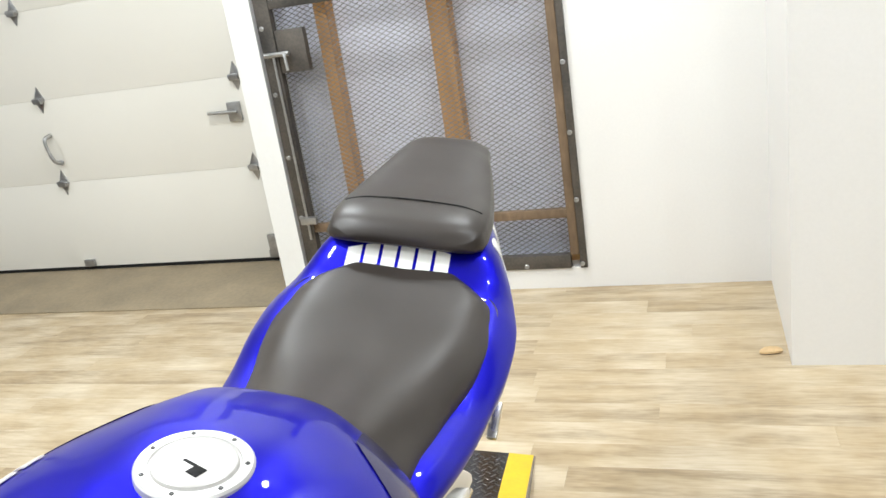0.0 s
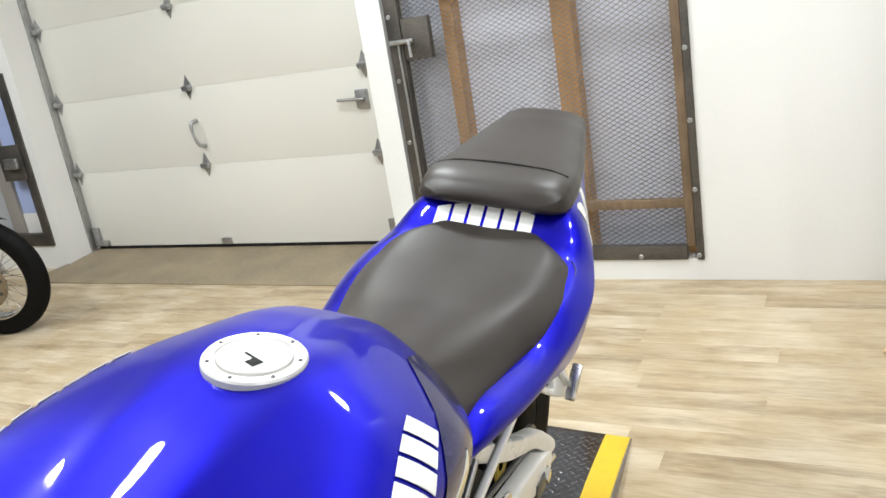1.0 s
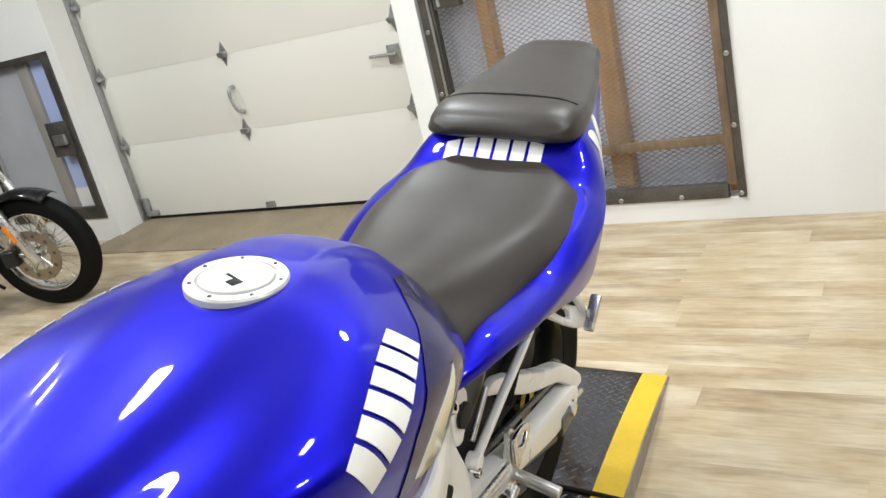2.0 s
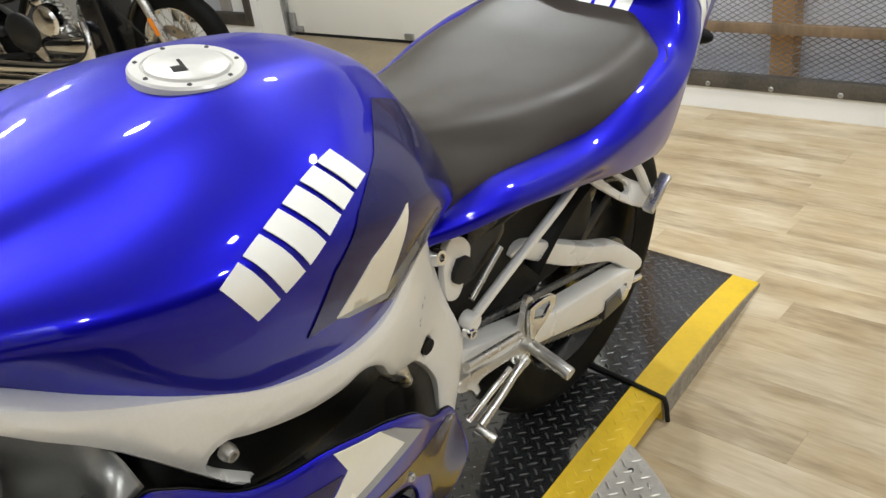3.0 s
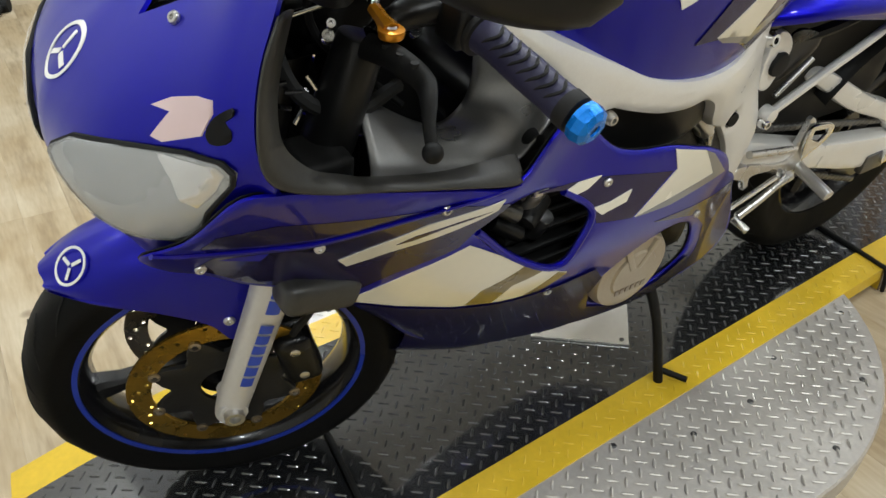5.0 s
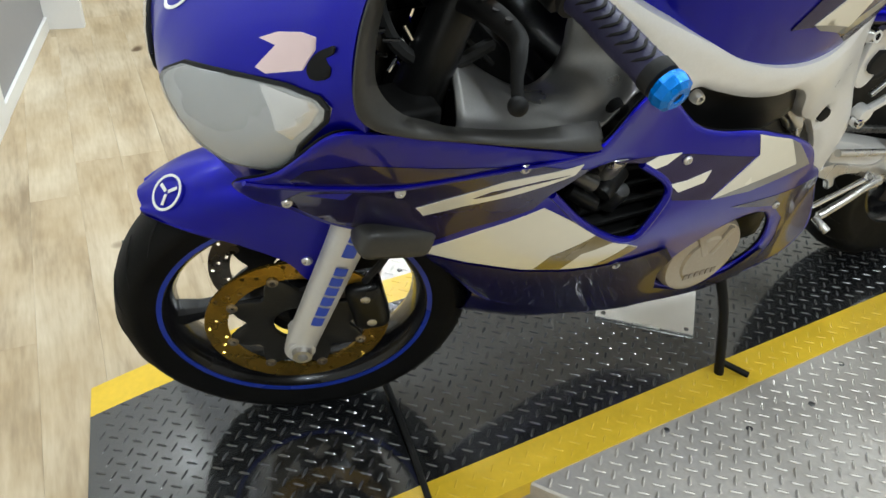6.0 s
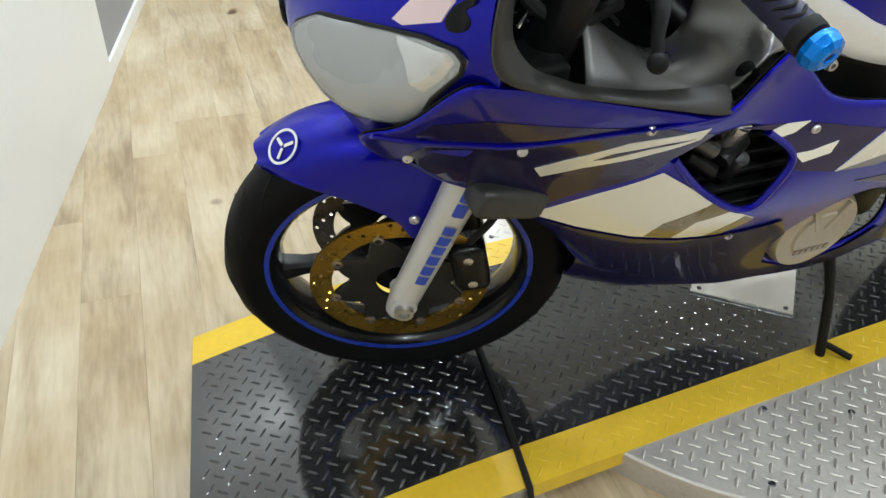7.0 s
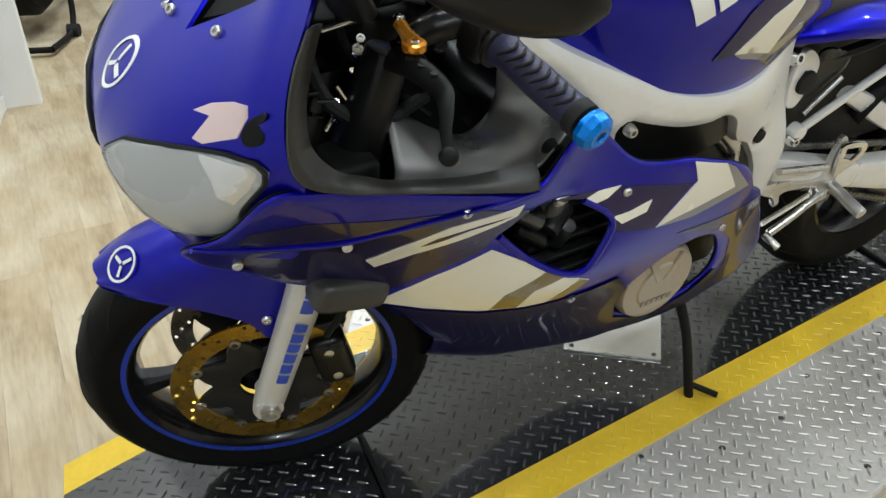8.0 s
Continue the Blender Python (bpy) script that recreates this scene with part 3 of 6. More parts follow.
# framed panel door in the northwest opening
gate2 = thing("panel_door", "dark steel framed door with grey and blue panels and a lock box", "door", m=ROOM)
part("stile", box(LG0, LG0 + 0.035, LEFT_V - 0.012, LEFT_V + 0.03, LGZ0, LGZ1, 0.003), M["steel"], gate2)
part("stile", box(LG1 - 0.075, LG1, LEFT_V - 0.012, LEFT_V + 0.03, LGZ0, LGZ1, 0.003), M["steel"], gate2)
part("rail", box(LG0 + 0.035, LG1 - 0.075, LEFT_V - 0.011, LEFT_V + 0.03, LGZ0, LGZ0 + 0.085, 0.003), M["steel"], gate2)
part("rail", box(LG0 + 0.035, LG1 - 0.075, LEFT_V - 0.011, LEFT_V + 0.03, LGZ1 - 0.04, LGZ1, 0.003), M["steel"], gate2)
part("panel", box(LG0 + 0.035, -4.62, LEFT_V + 0.06, LEFT_V + 0.07, LGZ0, LGZ1), M["panelgrey"], gate2, "grey panel behind fine mesh", smooth=False)
part("mullion", box(-4.62, -4.50, LEFT_V + 0.035, LEFT_V + 0.075, LGZ0, LGZ1, 0.004), M["mullion"], gate2, "brown-grey upright")
part("panel", box(-4.50, LG1 - 0.02, LEFT_V + 0.06, LEFT_V + 0.07, 0.38, LGZ1), M["panelblue"], gate2, "pale blue panel", smooth=False)
part("panel", box(-4.50, LG1 - 0.02, LEFT_V + 0.055, LEFT_V + 0.07, LGZ0, 0.378), M["wall"], gate2, "white lower panel", smooth=False)
lockbox = part("lock_box", box(-4.45, -4.235, LEFT_V - 0.03, LEFT_V - 0.013, 0.625, 0.86, 0.003), M["steel"], gate2, "dark steel lock box")
part("lock_body", box(-4.385, -4.26, LEFT_V - 0.06, LEFT_V - 0.03, 0.705, 0.775, 0.008), M["zinc"], lockbox)
part("closer_box", box(-5.19, -5.0, LEFT_V - 0.06, LEFT_V - 0.012, 1.17, 1.25, 0.01), M["bplastic"], gate2, "black closer box")
part("pull_cord", rod((-5.035, LEFT_V - 0.03, 1.17), (-5.046, LEFT_V - 0.03, 1.02), 0.012), M["bplastic"], gate2)
part("cord_end", rod((-5.046, LEFT_V - 0.03, 1.02), (-5.05, LEFT_V - 0.03, 0.96), 0.012), M["green"], gate2, "green cord end")

# small chip of wood on the floor by the wall corner
chip = link_mesh("wood_chip", sheet([(0, 0), (0.02, 0.028), (0.06, 0.03), (0.075, 0.006), (0.03, -0.006)], lambda y, z: 0.012 + 0.1 * z, 0.008, 0.003, 0.012,
                                    to=lambda y, z, x: (y, z, x)), M["bark"])
chip.matrix_world = ROOM @ pose(0.66, -0.66, 0.001)
tagged(chip, "small chip of tan wood lying on the floor", "wood chip")

# ceiling lamps
for x, y, width, watts in LAMPS:
    lampthing = thing("ceiling_lamp", "round white lamp on the ceiling, lit", "ceiling lamp", "round ceiling lamps", m=pose(x, y, CEILING))
    part("housing", lathe([(-0.001, width / 2 + 0.03), (-0.05, width / 2 + 0.03), (-0.07, width / 2 + 0.015), (-0.07, width / 2 + 0.002), (-0.055, width / 2 + 0.001), (-0.055, 0.02)], 40, "z"), M["diffuser"], lampthing)

# worn marks on the planks
for x, y, r in ((0.76, 0.46, 25), (0.84, 0.25, 12)):
    mark = sheet([(-.045, -.035), (.045, -.035), (.045, .035), (-.045, .035)], lambda a, b: 0.0011, 0.0006, 0, 0.02, [[(-.036, -.03), (-.01, -.027), (.026, -.029), (.028, .0), (.031, .026), (-.008, .024), (-.034, .029)]], smooth=False, hole_smooth=True, to=lambda a, b, h: (a, b, h))
    structure("floor_mark", mark, M["wornmark"], pose(x, y, 0, 0, 0, r), "faint worn brown mark on the planks")

# ---- turntable deck ----
DECK_Z = 0.06
DX, DY, DR = 0.13, 0.13, 0.58
EDGE0, EDGE1 = -0.175, 0.42
BAND = 0.075
SEAM0, SEAM1, END0, END1 = -0.488, 0.845, -1.008, 1.487
SKEW = -0.19                                          # the ramp ends and joints do not lie square to the runway
run = lambda x, y: y - SKEW * (x - 0.12)


def deck_height(y):
    """Top of the runway: level between the seams, ramps that round over and fall to the floor."""
    for s, seam, end in ((1, SEAM1, END1), (-1, SEAM0, END0)):
        if s * (y - seam) > 0:
            t = abs(y - seam) / abs(end - seam)
            return 0.007 + (DECK_Z - 0.007) * (1 - t ** 1.9)
    return DECK_Z


def strip_block(x0, x1, y0, y1, n, floor=0.0):
    """A solid under deck_height between two lines."""
    o = bmesh.new()
    rows = []
    for k in range(n + 1):
        y = y0 + (y1 - y0) * k / n
        z = deck_height(y)
        a, b = y + SKEW * (x0 - 0.12), y + SKEW * (x1 - 0.12)
        rows.append([o.verts.new(q) for q in ((x0, a, floor), (x0, a, z), (x1, b, z), (x1, b, floor))])
    for a, b in zip(rows, rows[1:]):
        for i in range(4):
            o.faces.new((a[i], a[(i + 1) % 4], b[(i + 1) % 4], b[i]))
    o.faces.new(rows[0][::-1])
    o.faces.new(rows[-1])
    return o


def lugs(test, pitch=0.0240, length=0.0250, width=0.0064, rise=0.0016):
    """Raised tread lugs, turned by turns to either side, where test(x, y) holds."""
    verts, faces = [], []
    step = pitch * 0.70711
    for i in range(-64, 65):
        for j in range(-64, 65):
            x, y = DX + (i - j) * step, DY + (i + j) * step
            if not test(x, y):
                continue
            a = radians(45 if (i + j) % 2 else -45)
            c, s = math.cos(a), math.sin(a)
            v = run(x, y)
            z = deck_height(v) + 0.0002
            zs = (deck_height(v + 0.01) - deck_height(v - 0.01)) / 0.02
            base = len(verts)
            for p, q, h in ((-1, 0, 0), (-0.5, -0.85, 0), (0.5, -0.85, 0), (1, 0, 0), (0.5, 0.85, 0), (-0.5, 0.85, 0), (-0.55, 0, 1), (0.55, 0, 1)):
                dx, dy = p * length / 2, q * width / 2
                xx, yy = x + dx * c - dy * s, y + dx * s + dy * c
                verts.append((xx, yy, z + (yy - y) * zs + (rise if h else -0.0006)))
            faces += [tuple(base + k for k in f) for f in ((0, 1, 6), (1, 2, 7, 6), (2, 3, 7), (3, 4, 7), (4, 5, 6, 7), (5, 0, 6))]
    me = bpy.data.meshes.new("tread_lug")
    me.from_pydata(verts, [], faces)
    return me


turntable = thing("turntable", "round tread-plate turntable with a painted runway and two ramps", "turntable")
disc = lathe([(0.0, DR - 0.004), (0.045, DR), (DECK_Z - 0.006, DR), (DECK_Z - 0.002, DR - 0.003)], 96, "z")
disc.transform(Matrix.Translation((DX, DY, 0)))
part("disc", disc, M["dsteel"], turntable, "bare steel tread plate disc", angle=30)
runway = part("runway", strip_block(EDGE0 + BAND, EDGE1 - BAND, SEAM0 + 0.003, SEAM1 - 0.003, 2, DECK_Z - 0.03), M["dblack"], turntable, "black painted runway", False)
for x0, x1 in ((EDGE0, EDGE0 + BAND), (EDGE1 - BAND, EDGE1)):
    part("edge_band", strip_block(x0, x1, SEAM0 + 0.003, SEAM1 - 0.003, 2, DECK_Z - 0.03), M["dyellow"], turntable, "yellow painted edge band", False)
part("hub", lathe([(0.0, 0.3), (0.03, 0.3)], 48, "z"), M["steel"], turntable)
for y0, y1 in ((SEAM1 + 0.003, END1), (END0, SEAM0 - 0.003)):
    ramp_ = part("ramp", strip_block(EDGE0 + BAND, EDGE1 - BAND, y0, y1, 14), M["dblack"], turntable, "black painted tread-plate ramp", True, 50)
    for x0, x1 in ((EDGE0, EDGE0 + BAND), (EDGE1 - BAND, EDGE1)):
        part("edge_band", strip_block(x0, x1, y0, y1, 14, 0.0), M["dyellow"], ramp_, "yellow painted edge band", True, 50)
    for x0, x1 in ((EDGE0 - 0.003, EDGE0), (EDGE1, EDGE1 + 0.003)):
        side_ = strip_block(x0, x1, y0, y1, 14, 0.0)
        bmesh.ops.translate(side_, vec=(0, 0, -0.0025), verts=side_.verts)
        part("side_plate", side_, M["rawside"], ramp_, "bare steel side plate", False)

on_run = lambda x, y: EDGE0 + 0.008 < x < EDGE1 - 0.008 and END0 + 0.02 < run(x, y) < END1 - 0.02
in_band = lambda x: x > EDGE1 - BAND + 0.008 or x < EDGE0 + BAND - 0.008
in_black = lambda x: EDGE0 + BAND + 0.008 < x < EDGE1 - BAND - 0.008
in_plate = lambda x, y: abs((x - 0.13) * 0.7071 + (y - 0.118) * 0.7071) < 0.098 and abs(-(x - 0.13) * 0.7071 + (y - 0.118) * 0.7071) < 0.098
for name, mat, test in (
    ("tread_lug", "dlug", lambda x, y: on_run(x, y) and in_black(x) and not in_plate(x, y) and abs(run(x, y) - SEAM0) > 0.012 and abs(run(x, y) - SEAM1) > 0.012),
    ("tread_lug", "dyellow", lambda x, y: on_run(x, y) and in_band(x) and SEAM0 < run(x, y) < SEAM1),
    ("tread_lug", "dsteel", lambda x, y: (EDGE1 + 0.008 < x or x < EDGE0 - 0.008) and math.hypot(x - DX, y - DY) < DR - 0.015),
):
    lug = new(name, lugs(test, rise=0.0016 if mat == "dlug" else 0.0010))
    lug.data.materials.append(M[mat])
    lug.parent = turntable
    lug["kind"] = "stuff"
plate = box(-0.098, 0.098, -0.098, 0.098, DECK_Z + 0.0005, DECK_Z + 0.005, 0.0015)
plate.transform(pose(0.13, 0.118, 0, 0, 0, 45))
centre_plate = part("centre_plate", plate, M["dbright"], turntable, "shiny bare tread-plate square", False)
for k in range(4):
    a = radians(45 * (2 * k + 1) + 45)
    part("plate_screw", bolt((0.13 + 0.117 * math.cos(a), 0.118 + 0.117 * math.sin(a), DECK_Z + 0.005), (0, 0, 1), 0.005, 0.002), M["steeld"], centre_plate)
for k in range(16):
    a = radians(k * 22.5 + 8)
    for r in (DR - 0.04, DR - 0.2):
        x, y = DX + r * math.cos(a), DY + r * math.sin(a)
        if x > EDGE1 + 0.01 or x < EDGE0 - 0.01:
            part("deck_screw", bolt((x, y, DECK_Z - 0.002), (0, 0, 1), 0.006, 0.0025), M["steeld"], turntable)
for seam in (SEAM0, SEAM1):
    cord = tube([(x, seam + SKEW * (x - 0.12) + dy, z) for x, dy, z in ((EDGE1 + 0.012, 0.004, 0.004), (EDGE1 + 0.008, 0, DECK_Z - 0.004), (EDGE1 - 0.02, 0, DECK_Z + 0.004), (0.2, 0.005, DECK_Z + 0.004),
                                                                     (EDGE0 + 0.02, 0, DECK_Z + 0.004), (EDGE0 - 0.006, 0, DECK_Z - 0.004), (EDGE0 - 0.012, 0, 0.004))], 0.0055, 8)
    part("cord", cord, M["rubber"], turntable, "black cord over the ramp joint")

# ---- the sport motorcycle ----
BIKE = pose(0.158, 0, 0.06, 0, 0, -2.6) @ pose(0, 0, 0, 0, 10.8, 0)
bike = thing("sport_motorcycle", "blue and white sport motorcycle leaning on its side stand", "motorcycle", m=BIKE)

AXLE_F, AXLE_R = Vector((0, -0.69, 0.287)), Vector((-0.015, 0.715, 0.322))
RAKE = Vector((0, math.sin(radians(15)), math.cos(radians(15))))
WHEEL_AT = Vector((-.065, -.635, .251))               # the front wheel stands turned to the right
STEER = Matrix.Translation(WHEEL_AT) @ pose(0, 0, 0, 0, 3.0, -16.8) @ Matrix.Scale(0.93, 4) @ Matrix.Translation(-AXLE_F)

FAIR = spline_surface([
    (-.708, .612, .122), (-.607, .654, .188), (-.486, .69, .229), (-.413, .709, .245), (-.137, .636, .230), (-.424, .616, .213), (-.573, .608, .168),
    (-.535, .487, .125), (-.312, .531, .228), (-.066, .392, .184), (.149, .45, .157), (-.71, .80, .235), (-.74, .715, .185), (-.6, .80, .25), (-.3, .25, .10),
    (.1, .27, .15), (-.45, .40, .125), (-.25, .40, .18), (.2, .36, .165), (.05, .38, .187), (-.12, .28, .15), (.15, .5, .17), (0, .56, .215), (-.294, .72, .215)])

# -- wheels
def wheel(name, centre, radius, width, rim_r, m, spoke_w, rotor, tape, turn):
    at = m @ Matrix.Translation(centre)
    w = width / 2
    rimprof = [(-w * 0.72, rim_r + 0.002), (-w * 0.74, rim_r - 0.006), (-w * 0.66, rim_r - 0.012), (-w * 0.3, rim_r - 0.022), (w * 0.3, rim_r - 0.022),
               (w * 0.66, rim_r - 0.012), (w * 0.74, rim_r - 0.006), (w * 0.72, rim_r + 0.002), (w * 0.3, rim_r - 0.008), (-w * 0.3, rim_r - 0.008)]
    wh = part(name, moved(lathe(rimprof, 64, closed=True), at), M["rim"], bike, "black three-spoke cast wheel")
    part("hub", moved(lathe([(-0.045, 0.016), (-0.045, 0.045), (-0.02, 0.055), (0.02, 0.055), (0.045, 0.045), (0.045, 0.016)], 32, closed=True), at), M["rim"], wh)
    for k in range(3):
        a = 2 * math.pi * k / 3 + turn
        ring = []
        for r, hw, d in ((0.045, spoke_w * 1.1, 0.02), (0.10, spoke_w * 0.75, 0.016), (0.16, spoke_w * 0.7, 0.015), (rim_r - 0.012, spoke_w * 1.15, 0.02)):
            c, q = Vector((0, math.cos(a), math.sin(a))), Vector((0, -math.sin(a), math.cos(a)))
            ring.append([c * r + q * hw * e + Vector((d * g, 0, 0)) for e, g in ((-1, -0.6), (-0.6, -1), (0.6, -1), (1, -0.6), (1, 0.6), (0.6, 1), (-0.6, 1), (-1, 0.6))])
        part("spoke", moved(loft(ring), at), M["rim"], wh)
    prof = []
    for k in range(25):
        a = math.pi * k / 24
        c, s = math.cos(a), math.sin(a)
        prof.append((w * math.copysign(abs(c) ** 0.8, c) * (1.0 if s > 0.35 else 0.75 + 0.25 * s / 0.35), rim_r + (radius - rim_r) * s ** 0.62))
    t = lathe(prof + [(-w * 0.6, rim_r - 0.004), (w * 0.6, rim_r - 0.004)], 96, closed=True)
    part("tyre", moved(t, at), M["tyre"], wh, "black road tyre with curved grooves")
    g = bmesh.new()
    for k in range(22):
        for s in (1, -1):
            pts = []
            for u in range(5):
                f = u / 4
                a = 2 * math.pi * (k + (0.5 if s < 0 else 0)) / 22 + 0.24 * f * f
                x = s * w * (0.12 + 0.76 * f)
                q = min(1.0, abs(x) / w)
                r = rim_r + (radius - rim_r) * (1 - q ** 2.5) ** 0.31 + 0.0004
                pts.append((x, r * math.cos(a), r * math.sin(a)))
            g = tube(pts, [0.0006, 0.0018, 0.002, 0.0016, 0.0006], 4, 3, True, bm=g)
    part("tread_groove", moved(g, at), M["rubber"], wh)
    if tape:
        for s in (1, -1):
            tp = lathe([(s * w * 0.735, rim_r - 0.004), (s * w * 0.735, rim_r + 0.003), (s * w * 0.775, rim_r + 0.004), (s * w * 0.775, rim_r - 0.004)], 64, closed=True)
            part("rim_tape", moved(tp, at), M["rimtape"], wh, "blue rim tape")
    for x, r_out, r_in, mat in rotor:
        holes = []
        nh = 13
        for k in range(nh):
            for f, da in ((0.2, 0.0), (0.5, 0.14), (0.8, 0.28)):
                a, r = 2 * math.pi * k / nh + da, r_in + (r_out - r_in) * f
                holes.append([(r * math.cos(a) + 0.0042 * math.cos(q), r * math.sin(a) + 0.0042 * math.sin(q)) for q in np.arange(6) * math.pi / 3])
        ringo = [(r_out * math.cos(q), r_out * math.sin(q)) for q in np.arange(60) * math.pi / 30]
        ringi = [(r_in * math.cos(q), r_in * math.sin(q)) for q in np.arange(48) * math.pi / 24]
        d = sheet(ringo, lambda y, z: x + 0.0025, 0.005, 0.0, 0.012, [ringi] + holes, smooth=False, hole_smooth=False)
        ro = part("brake_rotor", moved(d, at), M[mat], wh, "drilled brake rotor")
        star = []
        for k in range(32):
            a = 2 * math.pi * k / 32 + 0.36
            r = (r_in + 0.007, r_in - 0.012, r_in - 0.03, r_in - 0.012)[k % 4]
            star.append((r * math.cos(a), r * math.sin(a)))
        bore = [(0.04 * math.cos(q), 0.04 * math.sin(q)) for q in np.arange(20) * math.pi / 10]
        sx = 1 if x > 0 else -1
        carrier = sheet(star, lambda y, z: abs(x) + 0.0035, 0.007, 0.002, 0.014, [bore], sign=sx)
        part("rotor_carrier", moved(carrier, at), M["engine"], ro)
        for k in range(8):
            a = 2 * math.pi * k / 8 + 0.36
            s = 1 if x > 0 else -1
            bt = lathe([(x - 0.004 * s, 0.009), (x + 0.006 * s, 0.009), (x + 0.007 * s, 0.005), (x + 0.003 * s, 0.004)], 14)
            bt.transform(Matrix.Translation((0, (r_in + 0.001) * math.cos(a), (r_in + 0.001) * math.sin(a))))
            part("rotor_button", moved(bt, at), M["discsteel"], ro)
    return wh


wheel("front_wheel", AXLE_F, 0.288, 0.118, 0.218, STEER, 0.020, ((0.062, 0.148, 0.112, "bronze"), (-0.062, 0.148, 0.112, "discsteel")), True, 1.25)
wheel("rear_wheel", AXLE_R, 0.310, 0.165, 0.205, Matrix(), 0.026, ((-0.07, 0.11, 0.085, "discsteel"),), False, 0.5)

# -- fork, in the straight-ahead position and then turned
FORK_X = 0.098
for s in (1, -1):
    foot = Vector((s * FORK_X, AXLE_F.y, AXLE_F.z)) + Vector((0, 0.004, 0))
    top = foot + RAKE * 0.30
    lower = tube([foot - RAKE * 0.03, foot, foot + RAKE * 0.08, foot + RAKE * 0.22, top], [0.021, 0.025, 0.026, 0.028, 0.031], 18, 2)
    lower = rod(foot + Vector((s * -0.03, 0, 0)), foot + Vector((s * 0.022, 0, 0)), 0.022, bm=lower, bevel=0.003)
    leg = part("fork_leg", moved(lower, STEER), M["slider"], bike, "silver grey fork slider")
    part("axle_end", moved(lathe([(0.02 * s, 0.016), (0.034 * s, 0.015), (0.034 * s, 0.009), (0.022 * s, 0.009)], 6 if s < 0 else 18), STEER @ Matrix.Translation(foot)), M["alu2"], leg)
    part("dust_seal", moved(rod(top - RAKE * 0.006, top + RAKE * 0.02, 0.033, bevel=0.003), STEER), M["rubber"], leg)
    part("fork_tube", moved(rod(top, top + RAKE * 0.34, 0.024), STEER), M["bplastic"], leg, "black fork stanchion")
    # writing on the slider, as plain bars
    for k, (a, b) in enumerate(((0.075, 0.095), (0.10, 0.12), (0.125, 0.145), (0.15, 0.168), (0.172, 0.19), (0.195, 0.212), (0.235, 0.262), (0.266, 0.288))):
        if s > 0:
            q = bmesh.new()
            rows = []
            for h in (a, b):
                row = []
                for u in range(5):
                    an = radians(-16 + 9 * u)
                    r = 0.0275 + 0.004 * h / 0.3
                    row.append(foot + RAKE * h + (Vector((1, 0, 0)) * math.cos(an) + Vector((0, 0.966, -0.259)) * math.sin(an)) * r)
                rows.append(row)
            q = loft(rows, False, False)
            part("decal", moved(q, STEER), M["bluetext"], leg, "blue decal bar")
    cal = box(s * 0.045 - 0.026, s * 0.045 + 0.026, -0.03, 0.03, -0.055, 0.055, 0.02, 4)
    cal.transform(Matrix.Translation(AXLE_F) @ Matrix.Rotation(radians(14), 4, "X") @ Matrix.Translation((s * 0.012, 0.118, 0.02)))
    caliper = part("brake_caliper", moved(cal, STEER), M["bplastic"], leg, "black brake caliper")
    for z in (-0.03, 0.03):
        cp = lathe([(0.0, 0.008), (0.005, 0.008), (0.006, 0.004)], 14)
        cp.transform(Matrix.Translation(AXLE_F) @ Matrix.Rotation(radians(14), 4, "X") @ Matrix.Translation((s * 0.057 + 0.022 * s, 0.118, 0.02 + z)) @ Matrix.Scale(s, 4, (1, 0, 0)))
        part("caliper_bolt", moved(cp, STEER), M["alu2"], caliper)
    hose = [AXLE_F + Vector((s * 0.08, 0.10, 0.12)), AXLE_F + Vector((s * 0.10, 0.13, 0.22)), AXLE_F + Vector((s * 0.07, 0.14, 0.34)), AXLE_F + Vector((s * 0.03, 0.2, 0.5))]
    part("brake_hose", moved(tube(hose, 0.006, 8), STEER), M["rubber"], caliper)

# -- front mudguard
def mudguard():
    rings = []
    edge_at = table([(0, .315), (.056, .292), (.135, .258), (.27, .204), (.427, .160), (.56, .124), (.61, .130), (.66, .205), (.72, .245), (.86, .258), (1, .27)])
    for k in range(45):
        f = k / 44
        a = radians(47 + 89 * f)            # from the nose of the guard over the top to its tail
        wide = 1 - 0.5 * max(0.0, 1 - f * 6) ** 2
        e = float(edge_at(f)[0])
        fall = .312 - e
        r5 = .307 - min(.043, .7 * fall)
        up = .011 * (1 - min(1.0, f / .3)) - .003
        half = [(0, .320 + up), (.022, .3175 + up), (.045, .310 + up), (.064, .310 + up - min(.019, .35 * fall)), (.073, r5), (.0755, (r5 + e) / 2), (.076, e)]
        side = [(p.x * wide, p.y) for p in smooth_line([(x, r, 0) for x, r in half], 4)]
        ring = [(x * q, -r * math.cos(a), r * math.sin(a)) for q, row in ((-1, side[:0:-1]), (1, side)) for x, r in row]
        rings.append(ring)
    outer = rings
    inner = [[(x * 0.96, y * 0.985, z * 0.985) for x, y, z in ring] for ring in rings]
    o = bmesh.new()
    a = [[o.verts.new(q) for q in ring] for ring in outer]
    b = [[o.verts.new(q) for q in ring] for ring in inner]
    n = len(a[0])
    for i in range(len(a) - 1):
        for k in range(n - 1):
            o.faces.new((a[i][k], a[i + 1][k], a[i + 1][k + 1], a[i][k + 1]))
            o.faces.new((b[i][k + 1], b[i + 1][k + 1], b[i + 1][k], b[i][k]))
        o.faces.new((a[i][0], b[i][0], b[i + 1][0], a[i + 1][0]))
        o.faces.new((a[i][n - 1], a[i + 1][n - 1], b[i + 1][n - 1], b[i][n - 1]))
    for i in (0, len(a) - 1):
        for k in range(n - 1):
            o.faces.new((a[i][k], a[i][k + 1], b[i][k + 1], b[i][k]))
    return o


